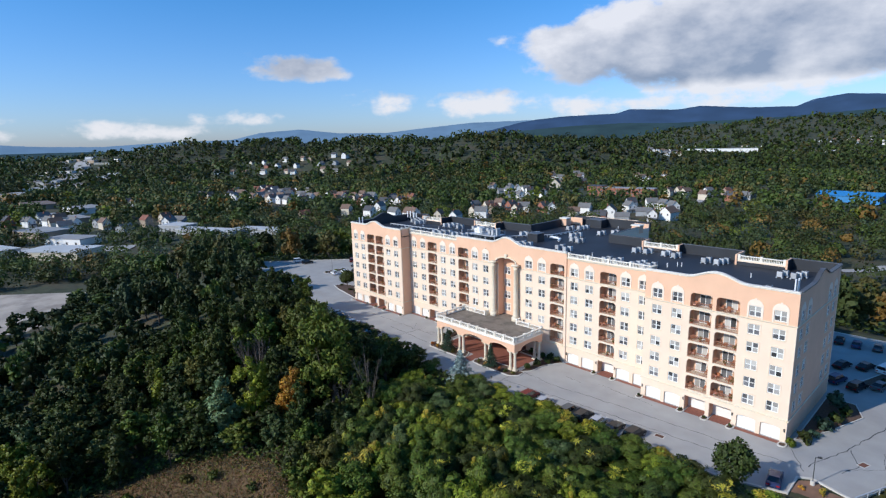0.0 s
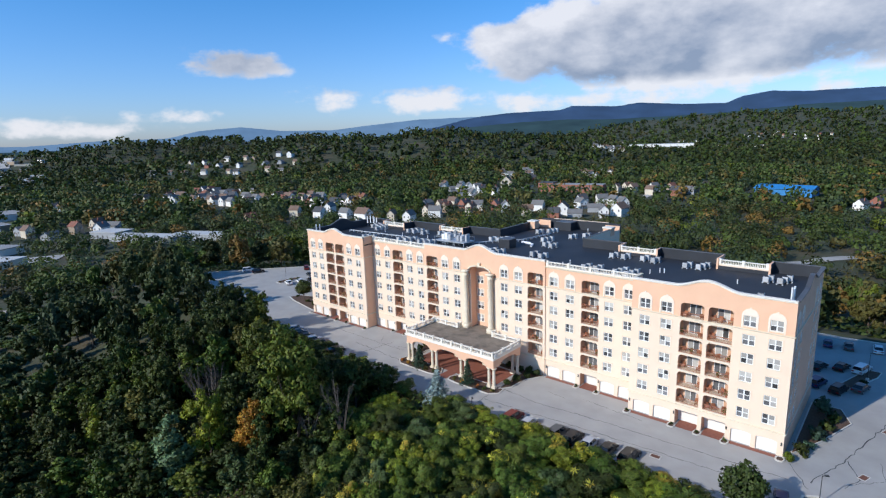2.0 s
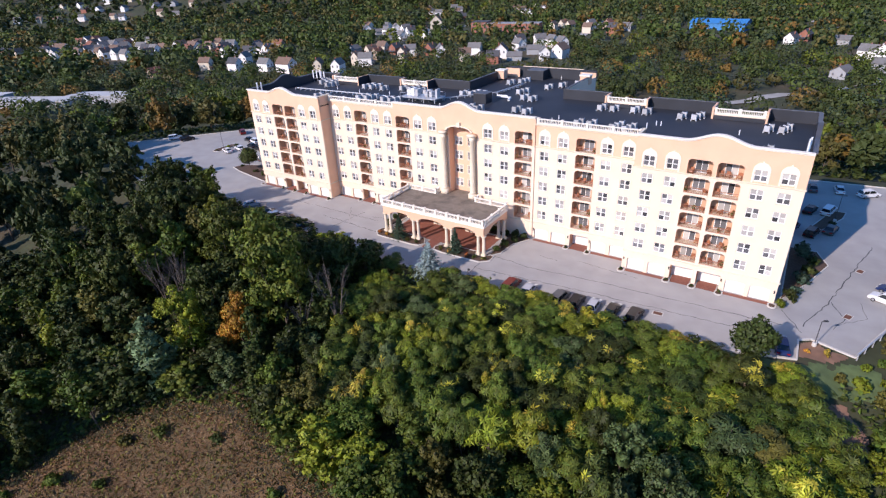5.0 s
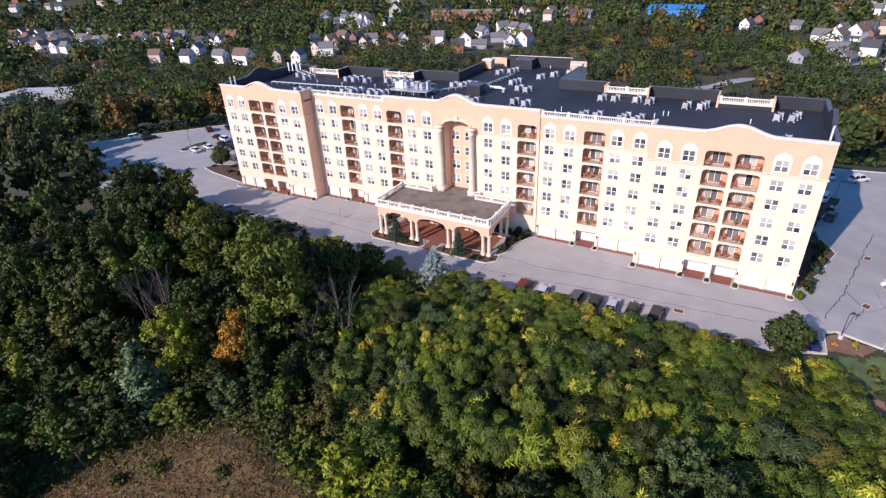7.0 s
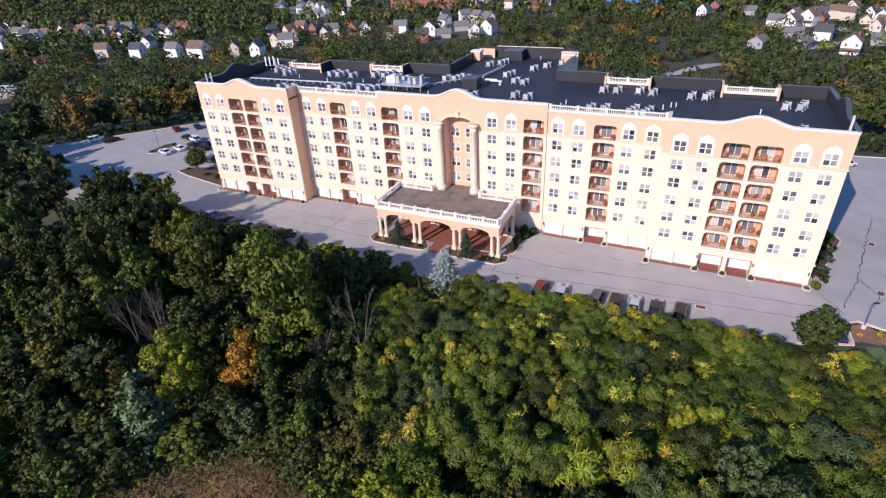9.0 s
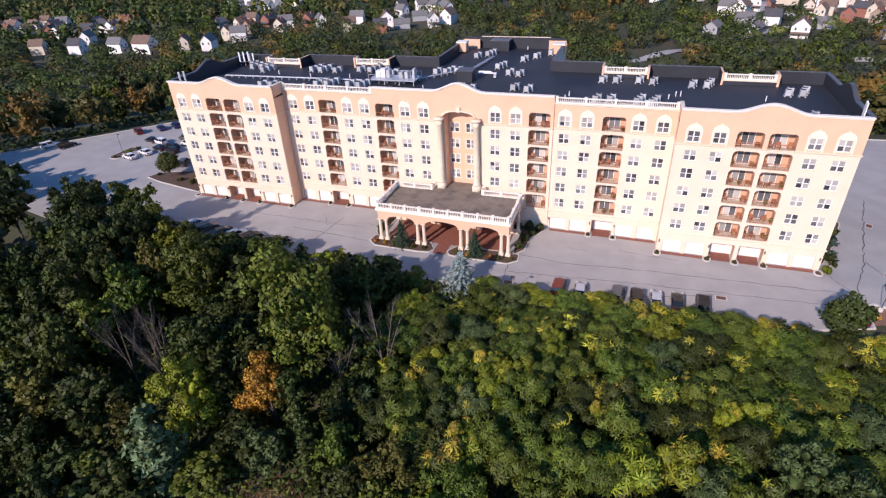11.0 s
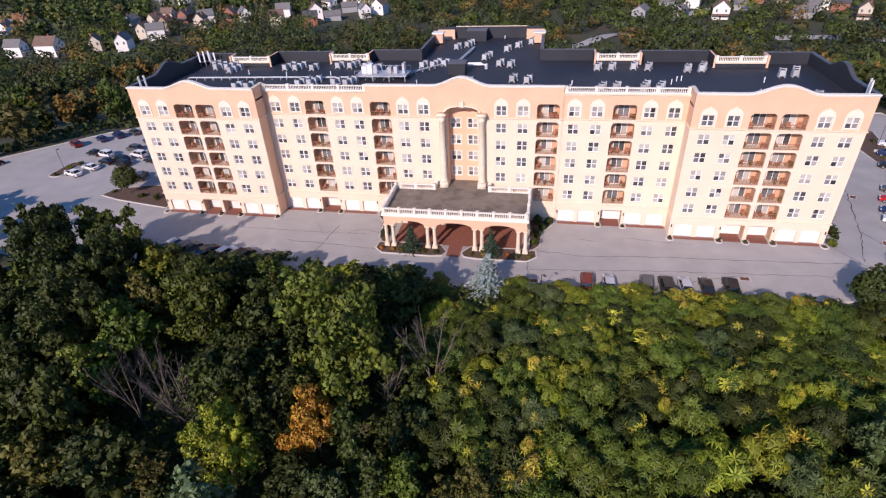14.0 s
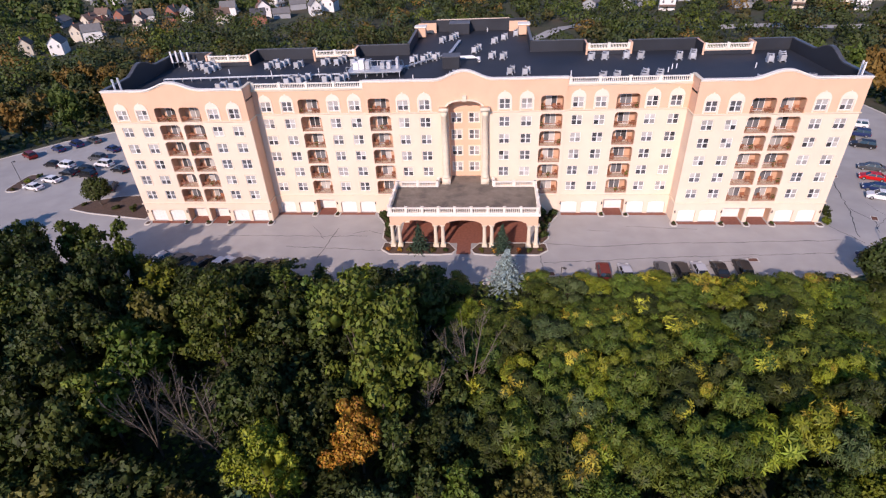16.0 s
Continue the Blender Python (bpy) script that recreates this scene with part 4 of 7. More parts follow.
def cores(lobes, f=0.55):
    """Dense insides of the lobes, so that no light shows straight through."""
    vs, fs, off = [], [], 0
    m, k = 3, 5
    for x, y, z, rx, ry, rz in lobes:
        for i in range(m + 1):
            ph = math.pi * i / m
            for j in range(k):
                th = 2 * math.pi * j / k
                vs.append((x + f * rx * math.sin(ph) * math.cos(th), y + f * ry * math.sin(ph) * math.sin(th), z + f * rz * math.cos(ph)))
        for i in range(m):
            for j in range(k):
                fs.append((off + i * k + j, off + i * k + (j + 1) % k, off + (i + 1) * k + (j + 1) % k, off + (i + 1) * k + j))
        off += (m + 1) * k
    return np.array(vs), np.array(fs)


def join(*pieces):
    vs, fs, off = [], [], 0
    for v, f in pieces:
        vs.append(v), fs.append(f + off)
        off += len(v)
    return np.concatenate(vs), np.concatenate(fs)


def tube(path, radii, n=6):
    vs, fs = [], []
    for i, (p, r) in enumerate(zip(path, radii)):
        p = Vector(p)
        t = (Vector(path[min(i + 1, len(path) - 1)]) - Vector(path[max(i - 1, 0)])).normalized()
        a = t.orthogonal().normalized()
        b = t.cross(a)
        for j in range(n):
            th = 2 * math.pi * j / n
            q = p + (a * math.cos(th) + b * math.sin(th)) * r
            vs.append((q.x, q.y, q.z))
    for i in range(len(path) - 1):
        for j in range(n):
            fs.append((i * n + j, i * n + (j + 1) % n, (i + 1) * n + (j + 1) % n, (i + 1) * n + j))
    return np.array(vs), np.array(fs)


def trunk_with_limbs(rs, h, r, lobes, lift):
    pieces = [tube([(0, 0, -0.6), (0.05 * h * rs.uniform(-1, 1), 0.03 * h, lift), (0.04 * h * rs.uniform(-1, 1), 0, h * 0.8)], [r * 1.3, r, r * 0.3])]
    for x, y, z, rx, ry, rz in lobes[:7]:
        pieces.append(tube([(0, 0, lift * rs.uniform(0.7, 1.1)), (x * 0.5, y * 0.5, (z + lift) * 0.45), (x * 0.9, y * 0.9, z)], [r * 0.5, r * 0.3, r * 0.1], 4))
    return join(*pieces)


def lobes_for(rs, kind):
    """Crown clumps for a tree 10 m tall."""
    out = []
    if kind == "broad":
        for k in range(13):
            a, f = rs.uniform(0, 6.28), rs.uniform(0.25, 1) ** 0.6
            z = rs.uniform(3.2, 8.4)
            wide = 2.5 * math.sin(math.pi * min(1, max(0.12, (z - 1.6) / 8.4))) ** 0.6
            s = rs.uniform(0.95, 1.65) * (1.1 - 0.03 * z)
            out.append((wide * f * math.cos(a), wide * f * math.sin(a), z, s * 1.05, s * 1.05, s * 0.85))
        out.append((0, 0, 8.6, 1.25, 1.25, 1.15))
        out.append((0, 0, 5.5, 1.9, 1.9, 2.4))
    elif kind == "dome":
        for k in range(17):
            a, f = rs.uniform(0, 6.28), rs.uniform(0.05, 1) ** 0.5
            z = 9.4 - 3.6 * f ** 2 + rs.uniform(-2.4, 0.5)
            s = rs.uniform(0.75, 1.45)
            out.append((4.1 * f * math.cos(a), 4.1 * f * math.sin(a), z - 0.8, s, s, s * 0.62))
        out.append((0, 0, 5.6, 2.3, 2.3, 1.8))
    elif kind == "narrow":
        for k in range(14):
            f = k / 13
            a, w = rs.uniform(0, 6.28), 1.25 * math.sin(math.pi * (0.12 + 0.83 * (1 - f)) ** 0.8) ** 0.8
            s = 0.6 + 0.85 * (1 - f)
            out.append((w * 0.38 * math.cos(a), w * 0.38 * math.sin(a), 1.6 + 7.9 * f, s, s, s * 1.1))
    elif kind == "round":
        for k in range(12):
            d = rs.normal(0, 1, 3)
            d /= np.linalg.norm(d)
            out.append((2.1 * d[0], 2.1 * d[1], 5.9 + 2.3 * d[2], 1.6, 1.6, 1.6))
        out.append((0, 0, 5.9, 2.7, 2.7, 3.0))
    elif kind == "shrub":
        for k in range(7):
            a, f = rs.uniform(0, 6.28), rs.uniform(0.2, 1)
            out.append((4.0 * f * math.cos(a), 4.0 * f * math.sin(a), rs.uniform(3, 6.5), 2.6, 2.6, 2.6))
    return out


def tufts(rs, lobes, per, lo, hi):
    """Small clumps set about the outsides of the lobes, with gaps between them."""
    out = []
    for x, y, z, rx, ry, rz in lobes:
        for _ in range(per):
            d = rs.normal(0, 1, 3)
            d[2] += 0.3
            d /= np.linalg.norm(d)
            s = rs.uniform(lo, hi) * (rx * ry * rz) ** (1 / 3)
            f = rs.uniform(0.75, 1.1)
            out.append((x + d[0] * rx * f, y + d[1] * ry * f, z + d[2] * rz * f, s, s, s * 0.8))
    return out


def crown_mesh(name, seed, kind, count, size, material, fan=False):
    rs = np.random.RandomState(seed)
    lobes = lobes_for(rs, kind)
    fine = lobes if fan or kind in ("shrub", "round") else tufts(rs, lobes, 5, 0.34, 0.62)
    p, d = shell_points(rs, fine, count, 0.6, 1.32 if fan else 1.2)
    mid = np.array([0, 0, 5.5])
    whole = (p - mid) / (np.linalg.norm(p - mid, axis=1)[:, None] + 1e-9)
    if fan:
        leaves = rosettes(rs, p, d, size)
        out = np.concatenate([d] + [np.repeat(d, 3, 0)] * 7)
        out = out + [0, 0, 0.5]
    else:
        leaves = leaf_quads(rs, p, d, size, 1.5, 0.65)
        out = np.repeat(d + 0.5 * whole, 4, 0)
    inside = cores(lobes[-1:] if fan else lobes, 0.72 if fan else 0.45)
    ctr = inside[0] - mid
    v, f = join(leaves, inside)
    me = raw_mesh(name, v.tolist(), f.tolist(), material)
    soften(me, v, np.concatenate([out, ctr / (np.linalg.norm(ctr, axis=1)[:, None] + 1e-9)]), 0.45)
    v, f = trunk_with_limbs(rs, 10, 0.16 if kind != "shrub" else 0.1, lobes, 2.6)
    tr = raw_mesh("trunk", v.tolist(), f.tolist(), BARK)
    return me, tr


CROWNS = {}


def crown_of(kind, variant, colour, detail):
    """Crown and trunk meshes, shared by all trees that look alike."""
    key = (kind, variant, detail)
    if key not in CROWNS:
        count, size, fan = {
            ("broad", 2): (6000, 0.21, False), ("broad", 1): (2300, 0.36, False), ("broad", 0): (380, 0.95, False),
            ("dome", 1): (340, 0.92, True), ("dome", 0): (420, 0.9, False),
            ("narrow", 1): (1500, 0.31, False), ("narrow", 0): (400, 0.7, False),
            ("round", 1): (2200, 0.42, False), ("round", 0): (500, 0.8, False),
            ("shrub", 1): (450, 1.1, False), ("shrub", 0): (160, 1.7, False)}[(kind, detail)]
        CROWNS[key] = (*crown_mesh("crown", 11 + variant * 7 + len(kind), kind, count, size, LEAF["green"], fan), {})
    base, trunk, tinted = CROWNS[key]
    if colour not in tinted:
        me = base.copy()
        me.materials[0] = LEAF[colour]
        tinted[colour] = me
    return tinted[colour], trunk


SPRAYS = {}


def turned_leaves(k):
    """A few fans of yellow leaves on one side of a crown."""
    if k not in SPRAYS:
        rs = np.random.RandomState(11 + k * 7 + 4)
        p, d = shell_points(rs, lobes_for(rs, "dome"), 330, 0.9, 1.32)
        a = 1.6 * k
        side = (p[:, 0] * math.cos(a) + p[:, 1] * math.sin(a) + rs.normal(0, 1.0, len(p)) > 1.7) & (p[:, 2] > 6.6)
        v, f = rosettes(rs, p[side][:64] + [0, 0, 0.14], d[side][:64], 0.95)
        SPRAYS[k] = raw_mesh("turned_leaves", v.tolist(), f.tolist(), LEAF["yellow"])
    return SPRAYS[k]


WORDS = {"green": "green", "deep": "dark green", "blue": "blue-green", "lime": "yellow-green", "yellow": "bright yellow autumn", "orange": "orange autumn", "amber": "amber-brown turning", "olive": "olive-brown turning", "silver": "pale silvery green", "spruce": "blue", "conifer": "dark green"}
SHAPES = {"broad": ("tree", "broad-crowned %s tree in the woodland"), "dome": ("sumac_tree", "low spreading tree with fans of %s leaves"), "narrow": ("slender_tree", "slender upright tree with %s leaves"), "round": ("round_tree", "clipped round %s tree beside the asphalt"), "shrub": ("shrub", "low %s shrub among the weeds")}
trng = random.Random(21)


def plant(kind, x, y, h, colour, wide=1.0, detail=1, group="woodland trees", z=None):
    base = ground_at(x, y) if z is None else z
    name, words = SHAPES[kind]
    root = thing(name, x, y, base - 0.05, words % WORDS[colour], "shrub" if kind == "shrub" else "tree", group, trng.uniform(0, 360))
    variant = trng.randrange(4 if kind != "round" else 1)
    gold = kind == "dome" and detail and (colour == "yellow" or trng.random() < 0.3)
    me, tr = crown_of(kind, variant, "lime" if colour == "yellow" and kind == "dome" else colour, detail)
    root.scale = (h / 10 * wide, h / 10 * wide, h / 10)
    part("crown", me, None, root)
    part("trunk", tr, None, root)
    if gold:
        part("turned_leaves", turned_leaves(variant), None, root, "sprays of leaves turned yellow")
    return root


JOINED = []


def plant_top(kind, x, y, top, colour, radius, detail=1, g=None):
    """Plant a tree whose crown ends at the height top, with a crown of about that radius."""
    g = ground_at(x, y) if g is None else g
    h = max(2.5, top - g)
    if detail == 0 and kind != "shrub":
        w = radius / ({"broad": 3.9, "dome": 4.6, "narrow": 1.9, "round": 3.6}[kind])
        JOINED.append((crown_of(kind, trng.randrange(4), colour, 0), colour, pose(x, y, g - 0.05, 0, 0, trng.uniform(0, 360)) @ Matrix.Diagonal((w, w, h / 10, 1))))
        return None
    base_radius = {"broad": 3.9, "dome": 4.6, "narrow": 1.9, "round": 3.6, "shrub": 6.0}[kind]
    return plant(kind, x, y, h, colour, radius / (base_radius * h / 10), detail, z=g)


# the trees that stand out
KEY = [
    ("broad", -92.1, 53.0, 19.0, "green", 7.6), ("broad", -114.5, 59.0, 13.6, "green", 6.2), ("broad", -130.5, 52.5, 14.0, "deep", 6.0), ("broad", -144.5, 67.0, 15.6, "deep", 6.0),
    ("narrow", -101.7, 34.5, 6.6, "silver", 3.3), ("broad", -93.6, 45.6, 7.6, "orange", 4.3), ("broad", -102.4, 41.4, 8.4, "lime", 4.4),
    ("dome", -75.7, 57.3, 2.8, "yellow", 3.0), ("dome", -66.0, 57.6, 3.6, "yellow", 2.4), ("dome", -63.0, 58.5, 3.4, "lime", 2.6), ("dome", -52.0, 55.0, 3.0, "yellow", 1.9), ("dome", -43.5, 53.5, 1.2, "yellow", 2.0), ("dome", -48.5, 51.5, 1.4, "yellow", 2.2), ("dome", -38.5, 58.0, 3.4, "yellow", 1.4), ("dome", -60.0, 64.0, 4.0, "lime", 2.4),
    ("broad", -33.0, 50.5, 6.2, "blue", 4.2), ("broad", -28.0, 48.0, 6.0, "blue", 4.2), ("broad", -23.0, 44.5, 4.6, "blue", 4.2), ("broad", -31.0, 44.5, 4.0, "blue", 3.8), ("broad", -75.0, 41.5, 2.2, "olive", 4.4), ("broad", -57.5, 44.0, 0.8, "green", 4.4), ("broad", -66.5, 42.0, 0.4, "green", 4.4), ("broad", -43.0, 44.0, -1.0, "green", 4.4), ("broad", -50.0, 38.0, -3.0, "olive", 4.0), ("broad", -84.0, 47.0, 3.0, "deep", 3.6),
    ("broad", -98.0, 66.0, 7.4, "deep", 4.6), ("broad", -104.0, 68.0, 6.0, "deep", 4.0), ("broad", -92.0, 66.0, 7.5, "deep", 4.2),
    ("narrow", -126.0, 29.5, 2.0, "lime", 2.2), ("narrow", -132.0, 31.0, 3.0, "green", 2.4), ("broad", -136.0, 69.5, 11.8, "deep", 4.6), ("broad", -129.0, 70.0, 9.0, "deep", 4.2),
]
planted = []
for kind, x, y, top, colour, radius in KEY:
    plant_top(kind, x, y, top, colour, radius, 2 if kind == "broad" and radius > 4.1 else 1)
    planted.append((x, y, radius))
CLEAR = [(-113, 2), (-108, 21), (-101, 30), (-89, 37), (-76, 35), (-66, 33), (-58, 33), (-60, 20), (-70, 2)]
BARE_SPOTS = [(-81.6, 56.0, 3.2), (-116, 49, 7.0), (-111, 46, 4.0), (-87, 58, 2.4), (-76.5, 72.0, 4.6), (-81, 51, 2.0)]
CONCRETE_LOT = [(-345, 6), (-310, 47), (-282, 38), (-258, 20), (-262, -4)]
SOIL = [(-15.6, 74.2), (-11.5, 75.2), (-8.6, 71.5), (-9.5, 67.0), (-12.8, 68.0)]


def sight_top(x, y):
    """How high the wood may stand, so that the drive beyond stays in sight over it."""
    edge = 122.0 if x < -165 else 97.0 if x < -131 else 80.5 if x < -84 else 78.0
    return 51 * (1 - (y - 8) / (edge - 8))


def fill(x0, x1, y0, y1, tries, choose, closeness, detail, limit, level=None):
    """Plant a stretch of wood, tree by tree, no two crowns too close."""
    made = 0
    rs = np.random.RandomState(tries + limit)
    xs, ys = rs.uniform(x0, x1, tries), rs.uniform(y0, y1, tries)
    d = outside(xs, ys, LOT)
    ok = (d > 1.6) & (outside(xs, ys, CLEAR) > 2.0) & (outside(xs, ys, SOIL) > 1.5) & (outside(xs, ys, CONCRETE_LOT) > 4) & ~((xs > -27) & (ys > 60) & (d < 4.0))
    for bx, by, br in BARE_SPOTS:
        ok &= np.hypot(xs - bx, ys - by) > br
    xs, ys = xs[ok], ys[ok]
    for x, y, g in zip(xs.tolist(), ys.tolist(), height(xs, ys).tolist()):
        kind, radius, top, colour = choose(x, y, g)
        if top - g < 2.8:
            kind, radius, top = "shrub", 2.0, g + 2.4
        if any((x - px) ** 2 + (y - py) ** 2 < (closeness * (radius + pr)) ** 2 for px, py, pr in planted):
            continue
        plant_top(kind, x, y, top, colour, radius, detail, g)
        planted.append((x, y, radius))
        made += 1
        if made >= limit:
            break


def sumac_wood(x, y, g):
    top = min(sight_top(x, y) - 0.4, trng.uniform(1.5, 4.6), g + 10.5) if y < 70 else min(sight_top(x, y) + 0.3, g + 5.5)
    colour = trng.choices(["green", "deep", "lime", "blue", "yellow", "olive"], [60, 15, 16, 7, 4, 2])[0]
    return "dome", trng.uniform(2.6, 3.9), top, colour


def tall_wood(x, y, g):
    tall = trng.uniform(12, 17) if y > 40 else trng.uniform(9, 14)
    top = min(sight_top(x, y) - 0.3, g + tall, 10.5 if x > -124 else 15.5)
    if -109 < x < -86 and 24 < y < 44:
        top = min(top, trng.uniform(-2.0, 1.5))
    if x < -205 and y < 75:
        top = min(top, -8.5)
    if math.hypot(x + 91, y - 49) < 11 or math.hypot(x + 112, y - 53) < 9:
        top = min(top, 6.5)
    colour = trng.choices(["green", "deep", "olive", "lime", "blue"], [12, 80, 3, 3, 4])[0]
    kind, radius = ("narrow", trng.uniform(2.0, 2.7)) if trng.random() < 0.1 else ("broad", trng.uniform(3.6, 5.4))
    return kind, radius, top, colour


def low_wood(x, y, g):
    top = min(g + trng.uniform(7, 11), -1.0 + (y - 30) * 0.25)
    colour = trng.choices(["green", "deep", "olive", "lime", "yellow"], [48, 26, 12, 12, 1.5])[0]
    return "broad", trng.uniform(3.0, 4.6), top, colour


def edge_wood(x, y, g):
    return trng.choice(("broad", "broad", "shrub")), trng.uniform(2.2, 3.2), g + trng.uniform(3.0, 5.0), trng.choice(("olive", "green", "lime", "green"))


fill(-84, -12, 46, 75.5, 5000, sumac_wood, 0.50, 1, 165)
fill(-84, -5, 30, 48, 2500, low_wood, 0.52, 1, 60)
fill(-150, -84, 30, 75.5, 4000, tall_wood, 0.52, 1, 95)
fill(-20, 24, 40, 96, 1500, edge_wood, 0.55, 1, 40)
fill(-150, -60, -14, 34, 1500, tall_wood, 0.56, 1, 60)
fill(-300, -140, -20, 98, 6000, tall_wood, 0.58, 0, 190)
# slope behind the left-hand lot and round the back
def back_wood(x, y, g):
    colour = trng.choices(["green", "deep", "olive", "lime", "amber"], [18, 30, 22, 5, 26])[0]
    return "broad", trng.uniform(4.2, 6.2), g + trng.uniform(11, 15), colour


fill(-300, -150, 100, 250, 3000, back_wood, 0.62, 0, 90)
fill(-150, 60, 163, 260, 3000, back_wood, 0.6, 0, 120)
fill(-60, 40, -45, 32, 800, low_wood, 0.6, 0, 45)
fill(8, 70, 90, 200, 1500, back_wood, 0.62, 0, 40)


def join_copies(name, items, material, label, category):
    """Many far copies as one object: (mesh, pose) pairs."""
    vs, fs, off = [], [], 0
    for me, m in items:
        k = len(me.vertices)
        co = np.empty(k * 3)
        me.vertices.foreach_get("co", co)
        a = np.array(m)
        vs.append(co.reshape(-1, 3) @ a[:3, :3].T + a[:3, 3])
        for poly in me.polygons:
            fs.append([i + off for i in poly.vertices])
        off += k
    ob = new(name, raw_mesh(name, np.concatenate(vs).tolist(), fs, material))
    return tagged(ob, label, category, kind="stuff")


for colour in ("green", "deep", "olive", "lime", "blue", "orange", "amber"):
    mine = [j for j in JOINED if j[1] == colour]
    for k in range(4 if len(mine) > 12 else 1):
        lot = mine[k::4] if len(mine) > 12 else mine
        if lot:
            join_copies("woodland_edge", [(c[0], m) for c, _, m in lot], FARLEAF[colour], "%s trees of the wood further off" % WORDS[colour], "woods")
if JOINED:
    join_copies("woodland_trunks", [(c[1], m) for c, _, m in JOINED[::2]], BARK, "brown trunks of the wood further off", "woods")


# undergrowth between the trees, and the dry weeds of the clearing
def scatter_stuff(name, x0, x1, y0, y1, count, size, lift, material, label, keep, jitter=0.5, stretch=1.4):
    rs = np.random.RandomState(len(name) * 13 + count)
    x, y = rs.uniform(x0, x1, count), rs.uniform(y0, y1, count)
    ok = keep(x, y)
    x, y = x[ok], y[ok]
    z = height(x, y) + rs.uniform(*lift, len(x))
    v, f = leaf_quads(rs, np.stack([x, y, z], 1), np.tile([0, 0, 1.0], (len(x), 1)), size, stretch, jitter)
    ob = new(name, raw_mesh(name, v.tolist(), f.tolist(), material))
    return tagged(ob, label, "undergrowth", kind="stuff")


def in_wood(x, y):
    return (outside(x, y, LOT) > 1.2) & (outside(x, y, CLEAR) > 1.0) & (outside(x, y, SOIL) > 0.5) & ~((x > -27) & (outside(x, y, LOT) < 6.5))


def in_clear(x, y):
    return outside(x, y, CLEAR) < 3.0


scatter_stuff("undergrowth", -160, 10, 10, 77, 44000, 0.55, (0.1, 1.5), LEAF["deep"], "dark green undergrowth beneath the trees", in_wood)
scatter_stuff("hedgerow", -240, 45, 95, 215, 16000, 1.3, (0.2, 2.4), LEAF["deep"], "dark green scrub along the edge of the lot", in_wood)
scatter_stuff("scrub", -190, 60, -70, 12, 12000, 2.0, (0.2, 1.6), LEAF["deep"], "dark green scrub on the lower slope", in_wood)
scatter_stuff("bramble", -160, 10, 10, 77, 14000, 0.5, (0.3, 1.9), LEAF["green"], "green brambles beneath the trees", in_wood)
DRY = foliage("dry brown weeds", (0.205, 0.112, 0.045), 0.012, 0.05, 0.16)
STRAW = foliage("straw coloured grass", (0.29, 0.20, 0.11), 0.012, 0.05, 0.16)
scatter_stuff("dry_weeds", -125, -55, 2, 42, 60000, 0.11, (0.05, 0.6), DRY, "dry reddish-brown weeds in the clearing", in_clear, 1.8, 4.0)
scatter_stuff("green_tufts", -125, -55, 2, 42, 11000, 0.26, (0.05, 0.6), LEAF["olive"], "olive green tufts among the dry weeds", in_clear, 1.5, 2.5)
scatter_stuff("straw_grass", -125, -55, 2, 42, 22000, 0.12, (0.02, 0.4), STRAW, "pale flattened straw grass in the clearing", in_clear, 1.0, 3.5)
for _ in range(30):
    a, b = trng.uniform(-118, -62), trng.uniform(8, 38)
    if outside([a], [b], CLEAR)[0] == 0:
        plant("shrub", a, b, trng.uniform(1.0, 2.8), trng.choice(("deep", "green", "olive")), 1.0, 0, "clearing shrubs")


# bare trees: grey trunks and twigs
def bare_tree(x, y, h, seed, label):
    rs = np.random.RandomState(seed)
    root = thing("bare_tree", x, y, ground_at(x, y) - 0.1, label, "tree", "bare trees")
    stems, twigs = [], []
    for k in range(5):
        a, lean = rs.uniform(0, 6.28), (0.06 if k == 0 else rs.uniform(0.12, 0.3)) * h
        top = h * (1.0 if k == 0 else rs.uniform(0.7, 0.97))
        low = 0.0 if k == 0 else rs.uniform(0.05, 0.3) * h
        line = [np.array((lean * math.cos(a) * f ** 1.2 * 0.9, lean * math.sin(a) * f ** 1.2 * 0.9, low + (top - low) * f)) for f in (0, 0.25, 0.5, 0.75, 1)]
        if k == 0:
            line[0][2] = -0.5
        stems.append(tube([tuple(p) for p in line], [0.17 if k == 0 else 0.1, 0.12 if k == 0 else 0.08, 0.075, 0.045, 0.015], 5))
        for q in range(13):
            f = rs.uniform(0.3, 0.97)
            i = min(3, int(f * 4))
            p = line[i] + (line[i + 1] - line[i]) * (f * 4 - i)
            b = a + rs.uniform(-1.9, 1.9)
            L = rs.uniform(0.08, 0.2) * h * (1.15 - 0.6 * f)
            mid = p + np.array((math.cos(b) * L * 0.4, math.sin(b) * L * 0.4, L * 0.45))
            tip = p + np.array((math.cos(b) * L * 0.7, math.sin(b) * L * 0.7, L))
            twigs.append(tube([tuple(p), tuple(mid), tuple(tip)], [0.035, 0.025, 0.01], 3))
            for _ in range(3):
                c = b + rs.uniform(-1, 1)
                twigs.append(tube([tuple(mid), tuple(mid + np.array((math.cos(c) * 0.45, math.sin(c) * 0.45, 0.8)) * L * 0.6)], [0.018, 0.008], 3))
    trunk = join(*stems)
    part("trunk", raw_mesh("trunk", trunk[0].tolist(), trunk[1].tolist(), BAREBARK), None, root)
    v, f = join(*twigs)
    part("crown", raw_mesh("crown", v.tolist(), f.tolist(), BAREBARK), None, root)


